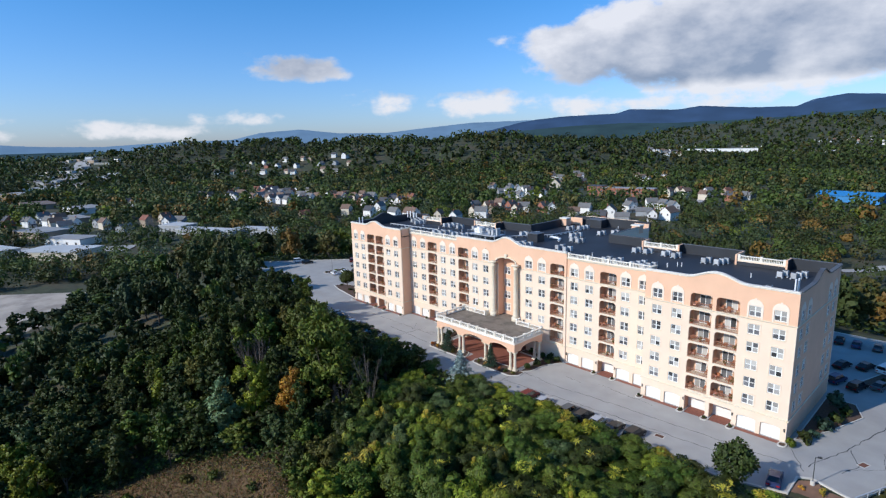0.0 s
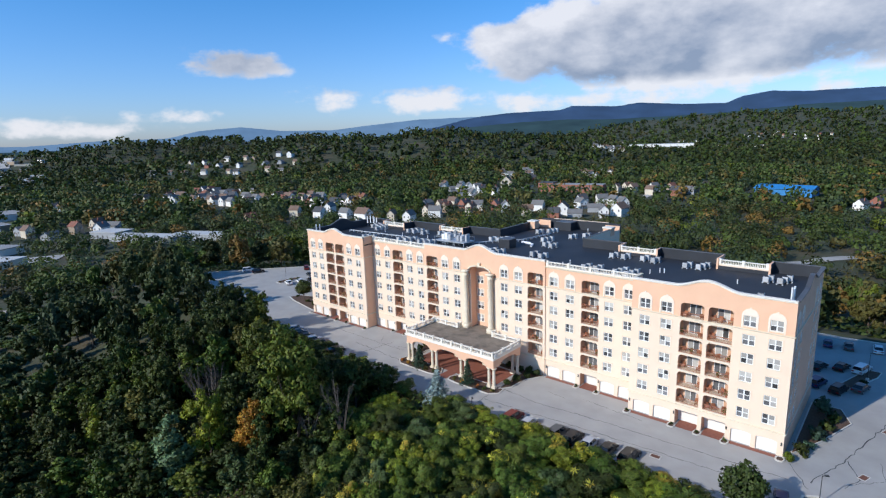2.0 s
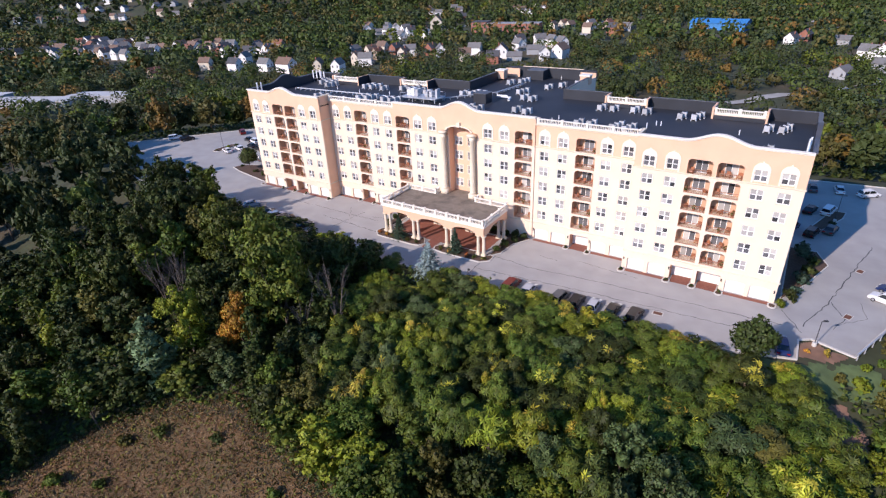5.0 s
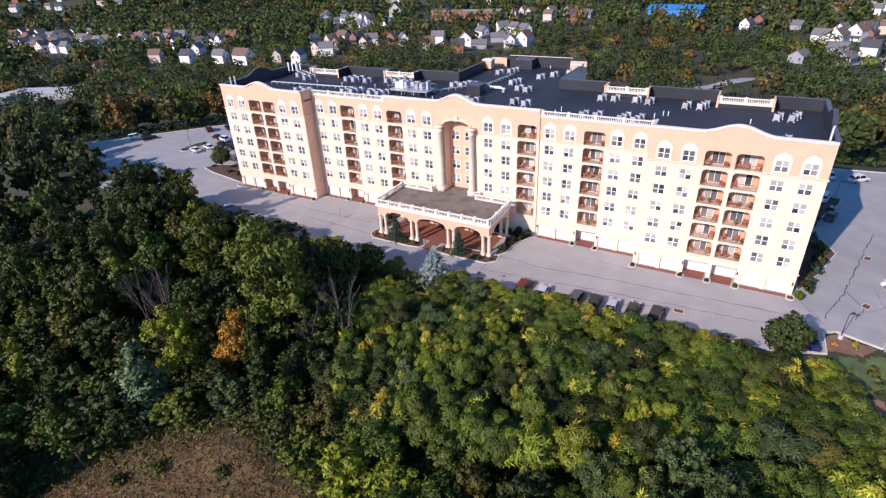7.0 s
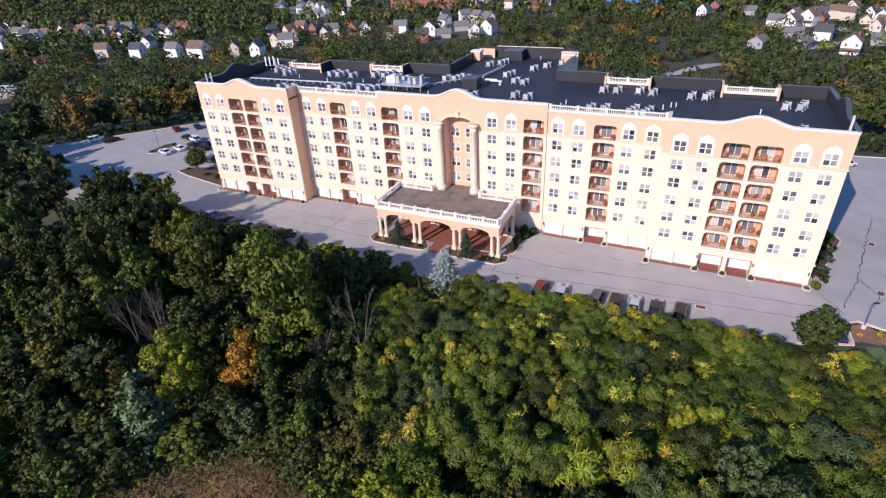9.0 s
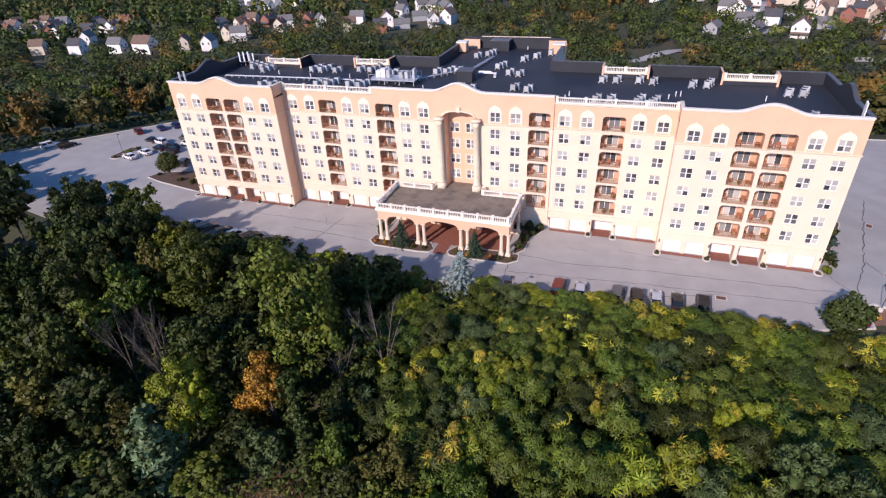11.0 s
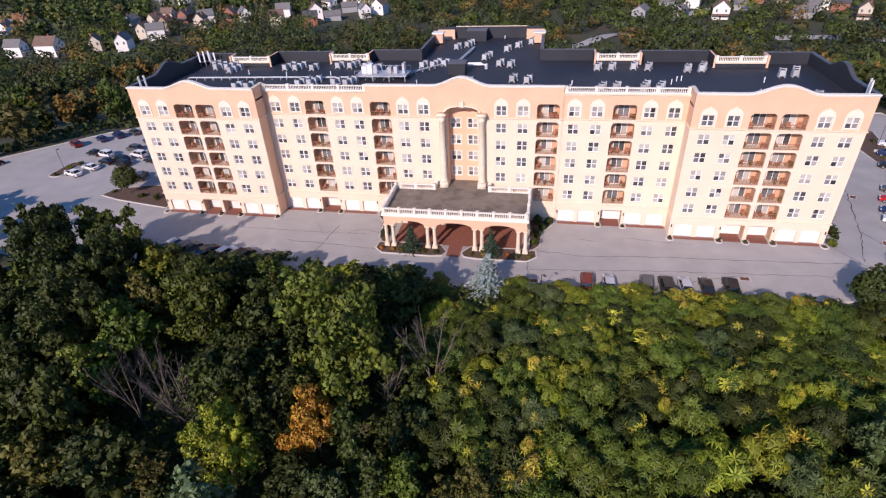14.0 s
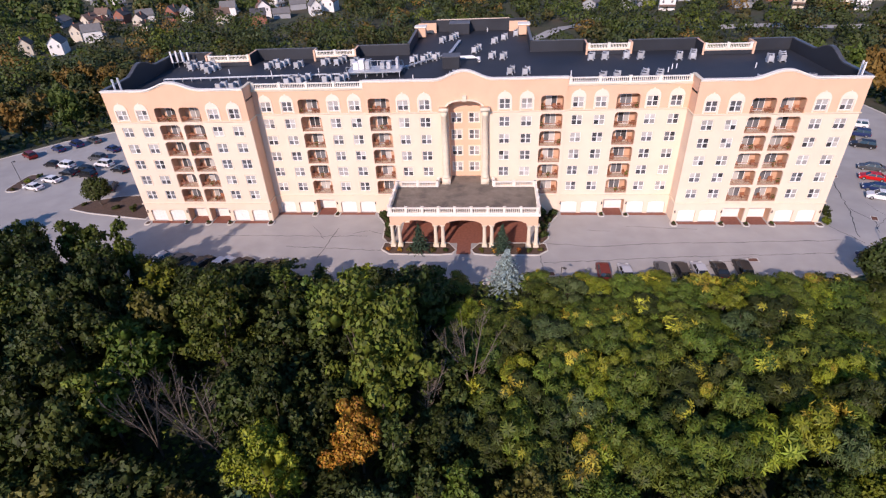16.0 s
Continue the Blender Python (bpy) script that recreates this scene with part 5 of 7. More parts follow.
bare_tree(-81.4, 55.2, 17.0, 3, "leafless pale grey tree standing among green ones")
bare_tree(-86.5, 52.0, 12.0, 4, "leafless pale grey tree standing among green ones")
bare_tree(-87.0, 58.0, 10.0, 5, "leafless brown tree in the dark of the wood")
for k, (x, y) in enumerate(((-117, 50), (-114, 47.5), (-119, 47), (-110, 46), (-121, 51))):
    bare_tree(x, y, 12 + k % 4, 10 + k, "leafless brown tree in the dark of the wood")


# ---- planting beside the building ----
def conifer(x, y, h, r, colour, label, seed, name="spruce_tree", z=0.1):
    rs = np.random.RandomState(seed)
    root = thing(name, x, y, z, label, "tree", "ornamental conifers")
    pts, nrm = [], []
    tiers = 15
    for i in range(tiers):
        f = i / tiers
        n = int(15 * (1 - f)) + 5
        for k in range(n):
            a = 2 * math.pi * k / n + rs.uniform(0, 0.5)
            reach = r * (1 - f) ** 0.85 * rs.uniform(0.62, 1.18)
            for q in (0.3, 0.42, 0.54, 0.66, 0.77, 0.88, 0.97, 1.04):
                pts.append((reach * q * math.cos(a), reach * q * math.sin(a), h * (0.06 + 0.9 * f) - 0.22 * reach * q + rs.uniform(-0.06, 0.06)))
                nrm.append((math.cos(a) * 0.4, math.sin(a) * 0.4, 0.9))
    leaves = leaf_quads(rs, np.array(pts), np.array(nrm), 0.21 * r / 2.2, 2.0, 0.5)
    tip = leaf_quads(rs, np.array([(0, 0, h * (0.9 + 0.1 * k / 6)) for k in range(7)]), np.tile([0.3, 0.3, 0.4], (7, 1)), 0.3, 2.2, 0.5)
    v, f = join(leaves, tip)
    part("crown", raw_mesh("crown", v.tolist(), f.tolist(), LEAF[colour]), None, root)
    v, f = tube([(0, 0, -0.3), (0, 0, h * 0.5), (0, 0, h * 0.97)], [0.16, 0.1, 0.02])
    part("trunk", raw_mesh("trunk", v.tolist(), f.tolist(), BARK), None, root)


conifer(-76.5, 75.0, 7.6, 3.3, "spruce", "pale blue spruce by the kerb", 31, z=-0.1)
conifer(-91.0, 85.0, 5.3, 2.0, "conifer", "dark green conifer in the canopy island", 32)
conifer(-77.0, 85.0, 5.3, 1.9, "conifer", "dark green conifer in the canopy island", 33)
plant("round", -23.2, 76.6, 8.0, "deep", 1.0, 1, "trees by the lot")
plant("round", -159.0, 101.0, 6.6, "deep", 1.15, 1, "trees by the lot", 0.1)


# ---- distant woods ----
def far_woods(name, n, region, template_quads, size, colours, seed, spread, avoid=None, town=None):
    """Masses of far trees as clumped leaf sheets, one object a colour."""
    rs = np.random.RandomState(seed)
    az0, az1, r0, r1 = region
    az = np.radians(rs.uniform(az0, az1, n))
    r = np.sqrt(rs.uniform(r0 ** 2, r1 ** 2, n))
    x, y = -r * np.sin(az) - 40, r * np.cos(az)
    ok = (outside(x, y, LOT) > 60) & (outside(x, y, CONCRETE_LOT) > 8) & ~((x > -300) & (x < 60) & (y < 262))
    for hx, hy, hr in avoid or ():
        ok &= (x - hx) ** 2 + (y - hy) ** 2 > hr ** 2
    if town is not None:
        hp = np.array(town)
        order = rs.uniform(0, 1, len(x))
        ux, uy = -x / np.hypot(x, y), -y / np.hypot(x, y)
        for hx, hy in hp:
            dx, dy = x - hx, y - hy
            ahead = dx * ux + dy * uy
            side = np.abs(dx * uy - dy * ux)
            ok &= ~((ahead > -4) & (ahead < 75) & (side < 8) & (order < 0.93 - 0.007 * ahead))
    x, y = x[ok], y[ok]
    pick = rs.choice(len(colours), len(x), p=np.array([c[1] for c in colours]) / sum(c[1] for c in colours))
    lobes = [(rs.uniform(-0.55, 0.55), rs.uniform(-0.55, 0.55), rs.uniform(0.35, 1.35), 0.5, 0.5, 0.42) for _ in range(6)] + [(0, 0, 0.6, 0.75, 0.75, 0.7)]
    p, d = shell_points(rs, lobes, template_quads, 0.85)
    for c, (colour, _) in enumerate(colours):
        ids = np.where(pick == c)[0]
        if not len(ids):
            continue
        h = spread * rs.uniform(0.55, 1.5, len(ids))
        turn = rs.uniform(0, 6.28, len(ids))
        cs, sn = np.cos(turn)[:, None], np.sin(turn)[:, None]
        P = np.empty((len(ids), len(p), 3))
        P[:, :, 0] = (p[None, :, 0] * cs - p[None, :, 1] * sn) * h[:, None] * 0.62 + x[ids][:, None]
        P[:, :, 1] = (p[None, :, 0] * sn + p[None, :, 1] * cs) * h[:, None] * 0.62 + y[ids][:, None]
        P[:, :, 2] = p[None, :, 2] * h[:, None] * 0.62 + height(x[ids], y[ids])[:, None] - 0.5
        D = np.empty_like(P)
        D[:, :, 0] = d[None, :, 0] * cs - d[None, :, 1] * sn
        D[:, :, 1] = d[None, :, 0] * sn + d[None, :, 1] * cs
        D[:, :, 2] = d[None, :, 2]
        v, f = leaf_quads(rs, P.reshape(-1, 3), D.reshape(-1, 3), size, 1.15, 0.2)
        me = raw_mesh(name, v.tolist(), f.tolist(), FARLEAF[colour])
        soften(me, v, np.repeat(D.reshape(-1, 3), 4, 0), 0.88)
        ob = new(name, me)
        tagged(ob, "distant %s woods and garden trees" % WORDS[colour], "woods", kind="stuff")


# ---- the town ----
ROOFS = [surface("grey shingles", (0.16, 0.155, 0.15), 0.15, 0.5, 0.9), surface("brown shingles", (0.17, 0.11, 0.08), 0.15, 0.5, 0.9), surface("dark shingles", (0.07, 0.07, 0.075), 0.15, 0.5, 0.9), surface("red brown shingles", (0.22, 0.09, 0.06), 0.15, 0.5, 0.9)]
SIDING = [surface("white siding", (0.78, 0.76, 0.72), 0.06, 0.5, 0.7), surface("cream siding", (0.60, 0.53, 0.42), 0.06, 0.5, 0.7), surface("pale grey siding", (0.33, 0.34, 0.35), 0.06, 0.5, 0.7), surface("brick", (0.30, 0.12, 0.08), 0.12, 0.5, 0.85), surface("tan siding", (0.33, 0.25, 0.18), 0.06, 0.5, 0.7)]
ROOFWORD, WALLWORD = ["grey", "brown", "dark", "red-brown"], ["white", "cream", "pale grey", "brick", "tan"]


def make_house(w, d, h, rise, wall, roof, porch, far=False):
    """A gabled house: walls, roof with eaves and chimney, windows, a door, and a porch on some."""
    root = new("house")
    root.empty_display_size = 0.3
    tagged(root, "%s-walled town house with a %s gabled roof" % (WALLWORD[wall], ROOFWORD[roof]), "house", "town houses")
    bm = bmesh.new()
    prism(bm, [(-w / 2, -1.5), (-w / 2, h), (0, h + rise), (w / 2, h), (w / 2, -1.5)], -d / 2, d / 2)
    part("wall", bm, SIDING[wall], root)
    bm = bmesh.new()
    e, t = 0.45, 0.22
    k = rise / (w / 2)
    for s in (-1, 1):
        prism(bm, [(0, h + rise + 0.02), (s * (w / 2 + e), h - e * k + 0.02), (s * (w / 2 + e), h - e * k + t), (0, h + rise + t + 0.04)], -d / 2 - e, d / 2 + e)
    r = part("roof", bm, ROOFS[roof], root)
    if not far:
        bm = bmesh.new()
        box(bm, w * 0.18, -0.4, h, w * 0.18 + 0.7, 0.4, h + rise + 0.7)
        part("chimney", bm, SIDING[3], r)
    if far:
        return root
    for s in (-1, 1):
        for x, z in ((-w * 0.27, h - 1.4), (w * 0.27, h - 1.4)):
            bm = bmesh.new()
            y0, y1 = sorted((s * d / 2, s * (d / 2 + 0.05)))
            box(bm, x - 0.55, y0, z - 0.7, x + 0.55, y1, z + 0.7)
            part("window", bm, GLASS, root)
    bm = bmesh.new()
    box(bm, -0.5, -d / 2 - 0.06, -0.2, 0.5, -d / 2, 2.0)
    part("door", bm, ROOFS[1], root)
    if porch:
        bm = bmesh.new()
        prism(bm, [(-d / 2 - 2.2, 2.5), (-d / 2, 3.1), (-d / 2, 2.9), (-d / 2 - 2.2, 2.3)], -w / 2, w / 2, "x")
        for x in (-w / 2 + 0.1, w / 2 - 0.3):
            box(bm, x, -d / 2 - 2.1, -0.6, x + 0.2, -d / 2 - 1.9, 2.4)
        part("porch", bm, ROOFS[roof], root)
    return root


HOUSES = [make_house(7.5, 11, 5.6, 3.2, 0, 0, True), make_house(8, 10, 5.4, 3.4, 0, 2, False), make_house(7, 10, 5.8, 3.0, 1, 1, True), make_house(9, 12, 3.6, 2.6, 2, 0, False), make_house(8, 10, 5.2, 3.2, 3, 2, True), make_house(7.5, 9.5, 5.6, 3.0, 4, 3, False), make_house(10, 14, 6.0, 3.8, 0, 1, True)]
FARHOUSES = [make_house(7.5, 11, 5.6, 3.2, 0, 0, False, True), make_house(8, 10, 5.4, 3.4, 0, 2, False, True), make_house(7, 10, 5.8, 3.0, 1, 1, False, True), make_house(9, 12, 3.6, 2.6, 2, 0, False, True), make_house(8, 10, 5.2, 3.2, 3, 2, False, True), make_house(7.5, 9.5, 5.6, 3.0, 4, 3, False, True), make_house(10, 14, 6.0, 3.8, 0, 1, False, True)]
# streets: from, to, spacing, rows of depth
STREETS = [((30, 530), (220, 460), 19, 3, 34), ((-60, 560), (20, 540), 24, 2, 34), ((-15, 425), (140, 395), 24, 2, 34), ((-10, 505), (130, 440), 20, 3, 32), ((140, 395), (300, 340), 24, 3, 36), ((20, 700), (200, 640), 24, 3, 40),
           ((-660, 50), (-495, 100), 22, 2, 24), ((-760, 170), (-700, 180), 22, 1, 20), ((-555, 138), (-505, 160), 20, 2, 20), ((-790, 265), (-570, 320), 17, 3, 26), ((-830, 335), (-680, 370), 20, 2, 28), ((-485, 245), (-450, 255), 18, 1, 20), ((-610, 345), (-470, 365), 15, 3, 22), ((-415, 398), (-300, 400), 26, 2, 24), ((-370, 355), (-200, 432), 26, 2, 34), ((-470, 300), (-330, 335), 24, 2, 30), ((-515, 570), (-385, 490), 20, 2, 30), ((-560, 790), (-450, 650), 24, 2, 34), ((-440, 840), (-365, 740), 22, 2, 30), ((-840, 1530), (-550, 1140), 20, 3, 30), ((-275, 495), (-225, 460), 20, 2, 25), ((-262, 428), (-175, 445), 24, 1, 20), ((-280, 600), (-145, 585), 21, 2, 26), ((-1150, 420), (-850, 560), 40, 3, 50),
           ((-640, 2240), (-460, 2040), 24, 3, 40), ((-900, 2600), (-780, 2540), 26, 2, 50), ((-1340, 2500), (-1020, 2640), 40, 2, 50), ((-420, 2350), (-150, 2150), 38, 3, 60), ((-700, 2900), (-300, 2700), 50, 3, 80)]
hrng = random.Random(77)
house_places, far_houses = [], []
used = set()
for (x0, y0), (x1, y1), gap, rows, depth in STREETS:
    L = math.hypot(x1 - x0, y1 - y0)
    ang = math.atan2(y1 - y0, x1 - x0)
    for row in range(rows):
        for k in range(int(L / gap)):
            if hrng.random() < 0.18:
                continue
            s = (k + 0.5 + hrng.uniform(-0.35, 0.35)) * gap
            o = row * depth + hrng.uniform(-7, 7)
            x, y = x0 + s * math.cos(ang) - o * math.sin(ang), y0 + s * math.sin(ang) + o * math.cos(ang)
            i = hrng.choices(range(7), [24, 18, 15, 10, 10, 10, 6])[0]
            far = math.hypot(x, y) > 720
            pick = (FARHOUSES if far else HOUSES)[i]
            m = pose(x, y, ground_at(x, y), 0, 0, math.degrees(ang) + hrng.choice((0, 90, 90, 180)) + hrng.uniform(-14, 14))
            m = m @ Matrix.Diagonal((1.0, 1.0, 1.08, 1))
            if far:
                far_houses.append((pick, m))
                house_places.append((x, y))
                continue
            if (i, far) in used:
                copy_thing(pick, m)
            else:
                pick.matrix_basis = m
                used.add((i, far))
            house_places.append((x, y))


by_mat = {}
for pick, m in far_houses:
    for c in pick.children:
        by_mat.setdefault(c.data.materials[0], []).append((c.data, m))
for material, items in by_mat.items():
    join_copies("far_town_houses", items, material, "far town houses with %s" % material.name, "houses")
for pick in FARHOUSES:
    for c in list(pick.children):
        bpy.data.objects.remove(c)
    bpy.data.objects.remove(pick)


def flat_building(name, x, y, w, d, h, turn, wall, roof, label, category, windows=0, z=None):
    root = thing(name, x, y, (ground_at(x, y) if z is None else z) - 0.3, label, category, "", turn)
    bm = bmesh.new()
    box(bm, -w / 2, -d / 2, -2, w / 2, d / 2, h)
    part("wall", bm, wall, root)
    bm = bmesh.new()
    box(bm, -w / 2 - 0.3, -d / 2 - 0.3, h, w / 2 + 0.3, d / 2 + 0.3, h + 0.5)
    part("roof", bm, roof, root)
    for f in range(int(h // 3.4)):
        for k in range(windows):
            bm = bmesh.new()
            cx = -w / 2 + w * (k + 0.5) / windows
            box(bm, cx - 0.9, -d / 2 - 0.06, 1.0 + 3.4 * f, cx + 0.9, -d / 2, 2.9 + 3.4 * f)
            part("window", bm, GLASS, root)
    return root


WHITEROOF = surface("white membrane roof", (0.48, 0.48, 0.47), 0.08, 0.1, 0.8)
BLUEROOF = surface("bright blue metal roof", (0.03, 0.20, 0.46), 0.1, 0.3, 0.5)
GREYROOF = surface("grey flat roof", (0.28, 0.28, 0.28), 0.12, 0.1, 0.9)
TANROOF = surface("brown flat roof", (0.16, 0.12, 0.10), 0.12, 0.1, 0.9)
flat_building("school", -318, 592, 62, 16, 9, 12, SIDING[3], GREYROOF, "long red brick school with rows of windows", "school", 14)
flat_building("school_block", -356, 588, 18, 20, 11, 12, SIDING[3], ROOFS[2], "square red brick block beside the school", "building", 4)
flat_building("factory", -800, 2120, 270, 60, 20, 21, SIDING[0], WHITEROOF, "long low white factory on the far slope", "factory", 12)
for x, y, w, d, t in ((-455, 160, 60, 16, 24), (-425, 190, 46, 14, 24), (-500, 150, 26, 18, 24)):
    flat_building("workshop", x, y, w, d, 5, t, SIDING[2], WHITEROOF, "low workshop with a white flat roof among trees", "workshop", 5)
STORES = [(-440, 56, 44, 24, 40, 5), (-470, 20, 30, 24, 20, 7), (-497, 72, 36, 18, 30, 5), (-560, 60, 40, 24, 20, 5), (-640, 95, 40, 22, 8, 5), (-720, 120, 44, 30, 10, 6), (-820, 90, 60, 30, 4, 6)]
for k in range(58):
    f = hrng.random()
    STORES.append((-950 - 1450 * f, 70 + 390 * f + hrng.uniform(-95, 95) * (0.6 + f), hrng.uniform(14, 46), hrng.uniform(12, 26), hrng.uniform(0, 60), hrng.uniform(4, 8)))
for x, y, w, d, t, h in STORES:
    flat_building("store", x, y, w, d, h, t, SIDING[hrng.choice((0, 1, 2, 4))], hrng.choice((WHITEROOF, GREYROOF, GREYROOF, TANROOF)), "low flat-roofed store beside its car park", "store", 4 if x > -760 else 0)
# a hall with a blue gabled roof
hall = thing("hall", -115, 650, ground_at(-115, 650) - 0.4, "hall with a bright blue metal roof and walls", "hall", "", -8)
bm = bmesh.new()
box(bm, -26, -11, -2, 26, 11, 7)
part("wall", bm, BLUEROOF, hall)
bm = bmesh.new()
prism(bm, [(-12, 7), (0, 10.5), (12, 7), (12, 7.3), (0, 10.9), (-12, 7.3)], -27, 27, "x")
prism(bm, [(-11, 7), (0, 10.5), (11, 7)], -26, 26, "x")
part("roof", bm, BLUEROOF, hall)
church = thing("church", -434, 612, ground_at(-434, 612) - 0.3, "tan stone church with a steep gable", "church", "", 30)
bm = bmesh.new()
prism(bm, [(-7, -2), (-7, 8), (0, 15), (7, 8), (7, -2)], -12, 12)
part("wall", bm, SIDING[1], church)
bm = bmesh.new()
for s in (-1, 1):
    prism(bm, [(0, 15.05), (s * 7.6, 7.4), (s * 7.6, 7.8), (0, 15.5)], -12.4, 12.4)
part("roof", bm, ROOFS[1], church)
bm = bmesh.new()
prism(bm, [(-1.6, 3), (-1.6, 7), (0, 9.5), (1.6, 7), (1.6, 3)], -12.1, -12.0)
part("window", bm, GLASS, church)


def town_street(x0, y0, x1, y1, w, label="grey street between houses"):
    n = max(2, int(math.hypot(x1 - x0, y1 - y0) / 12))
    dx, dy = (x1 - x0), (y1 - y0)
    L = math.hypot(dx, dy)
    nx, ny = -dy / L * w / 2, dx / L * w / 2
    vs, fs = [], []
    for k in range(n + 1):
        f = k / n
        for s in (-1, 1):
            px, py = x0 + dx * f + s * nx, y0 + dy * f + s * ny
            vs.append((px, py, ground_at(px, py) + 0.25))
    for k in range(n):
        fs.append((2 * k, 2 * k + 1, 2 * k + 3, 2 * k + 2))
    tagged(new("street", raw_mesh("street", vs, fs, ASPHALT)), label, "street", kind="structure")


streets = [(-230, 560, -255, 760, 9), (-60, 330, 60, 470, 8), (60, 470, -40, 760, 9), (-420, 560, -395, 690, 8), (40, 355, 190, 330, 8), (-490, 34, -436, 98, 22), (-900, 60, -1300, 160, 30), (-1300, 160, -2300, 420, 45), (-470, 60, -760, 90, 14)]
for s in streets:
    town_street(*s)
house_places += [(x, 2020) for x in range(-890, -700, 12)] + [(x, 638) for x in range(-145, -85, 7)] + [(x, 578) for x in range(-368, -284, 7)] + [(-434, 600)]
keep_open = [(x, y, 7.5) for x, y in house_places] + [(x * 0.98, y * 0.98, 5.5) for x, y in house_places] + [(-318, 580, 30), (-356, 576, 18), (-115, 635, 34), (-100, 615, 20), (-434, 598, 14)] + [(-455, 150, 22), (-425, 178, 22), (-500, 140, 18), (-320, 30, 32)]
for x0, y0, x1, y1, w in streets:
    for k in range(12):
        keep_open.append((x0 + (x1 - x0) * k / 11, y0 + (y1 - y0) * k / 11, w * 0.8))
for x, y, w, d, t, h in STORES:
    keep_open.append((x, y, w * 0.55)), keep_open.append((x * 0.965, y * 0.965 + 2, w * 0.5))
for k in range(9):
    for f in (0.98, 0.955, 0.93, 0.905):
        keep_open.append(((-925 + 31 * k) * f, (2072 + 12 * k) * f, 34))
MIX = [("green", 30), ("deep", 44), ("olive", 14), ("lime", 3), ("amber", 5), ("blue", 6)]
far_woods("near_town_trees", 1700, (-42, 92, 180, 520), 230, 1.15, MIX, 5, 11.5, keep_open, house_places)
far_woods("town_trees", 4600, (-42, 92, 520, 1000), 54, 3.0, MIX, 6, 11.5, keep_open, house_places)
far_woods("hill_woods", 9800, (-42, 92, 950, 2100), 16, 5.6, [("green", 30), ("deep", 60), ("olive", 10)], 7, 15, keep_open, house_places)
far_woods("far_slope_woods", 9000, (-45, 95, 2100, 3900), 8, 11.0, [("green", 30), ("deep", 60), ("olive", 8)], 8, 18, keep_open[-36:] + [(x, y, 18) for x, y in house_places if y > 1900])


# ---- beds, aprons and paving round the building ----
for s in (-1, 1):
    for o in (-12.3, -4.3, 0.0, 4.3, 12.3):
        x = CX + s * WING_C + o
        island(rounded(x - 0.55, CY - 1.7, x + 0.55, CY - 0.26, 0.5))
    for u in (24.9, 29.3):
        island(rounded(CX + s * u - 0.5, CY + REC - 1.6, CX + s * u + 0.5, CY + REC - 0.26, 0.45))
    # brick aprons before the garage doors
    for lo, hi, v0, v1 in ((WING_C - 12.3, WING_C - 4.9, -0.95, -0.02), (WING_C - 3.7, WING_C - 0.6, -0.95, 1.85), (WING_C + 0.6, WING_C + 3.7, -0.95, 1.85), (WING_C + 4.9, WING_C + 12.3, -0.95, -0.02), (17.6, 24.3, REC - 0.9, REC - 0.02), (25.5, 28.7, REC - 0.9, REC + 1.85), (29.9, 36.6, REC - 0.9, REC - 0.02)):
        a, b = sorted((CX + s * lo, CX + s * hi))
        slab("brick_apron", [(a, CY + v0), (b, CY + v0), (b, CY + v1), (a, CY + v1)], -0.05, 0.012, PAVER, "red brick apron before a garage door", "paving")
    # beds beside the canopy
    a = [(CX + s * 12.9, CY - 8.2), (CX + s * 14.6, CY - 6.0), (CX + s * 14.9, CY - 1.5), (CX + s * 16.9, CY + 2.0), (CX + s * 17.0, CY + 2.85), (CX + s * 6.2, CY + 2.85), (CX + s * 6.2, CY + 0.9), (CX + s * 12.6, CY + 0.8)]
    island(a if s < 0 else a[::-1])
    b = [(CX + s * 1.3, 85.2), (CX + s * 1.9, 84.0), (CX + s * 4.0, 83.7), (CX + s * 12.6, 83.8), (CX + s * 14.2, 85.2), (CX + s * 14.0, 87.2), (CX + s * 12.6, 87.5), (CX + s * 2.6, 87.3)]
    island(b if s > 0 else b[::-1], "kerbed mulch island under the canopy edge")
slab("entrance_paving", [(CX - 11.5, 87.5), (CX + 11.5, 87.5), (CX + 11.5, 95.6), (CX + 6.0, 95.6), (CX + 6.0, 99.9), (CX - 6.0, 99.9), (CX - 6.0, 95.6), (CX - 11.5, 95.6)], -0.05, 0.014, PAVER, "dark red brick paving under the entrance canopy", "paving")
slab("entrance_paving", [(CX - 1.2, 84.0), (CX + 1.2, 84.0), (CX + 1.2, 87.5), (CX - 1.2, 87.5)], -0.05, 0.014, PAVER, "dark red brick paving under the entrance canopy", "paving")
island([(-20.9, 96.5), (-17.6, 104), (-14.6, 113), (-16.5, 118), (-21.0, 118)], "dark mulched bed along the end wall")
island([(-16.5, 128.0), (-12.5, 137.5), (-12.0, 141), (-14.5, 141), (-18.0, 130)], "dark mulched lot island")
island(rounded(-186.5, 107.2, -183, 116, 1.5), "kerbed lot island with low plants")
island([(-165, 99.4), (-160, 97.8), (-149, 95.8), (-146.4, 95.4), (-146.4, 106), (-157, 105), (-164, 102.5)], "kerbed bed with shrubs at the corner of the wing")
island([(2, 128), (7, 138), (9, 150), (5, 152), (1, 140)], "kerbed lot island with low plants")
slab("concrete_lot", CONCRETE_LOT, -20.5, -18.6, surface("pale worn concrete", (0.44, 0.37, 0.30), 0.15, 0.15, 0.92, stain=(0.15, 0.12, 0.10), stain_scale=0.06, stain_amount=0.7), "pale worn concrete yard below the wood", "pavement")
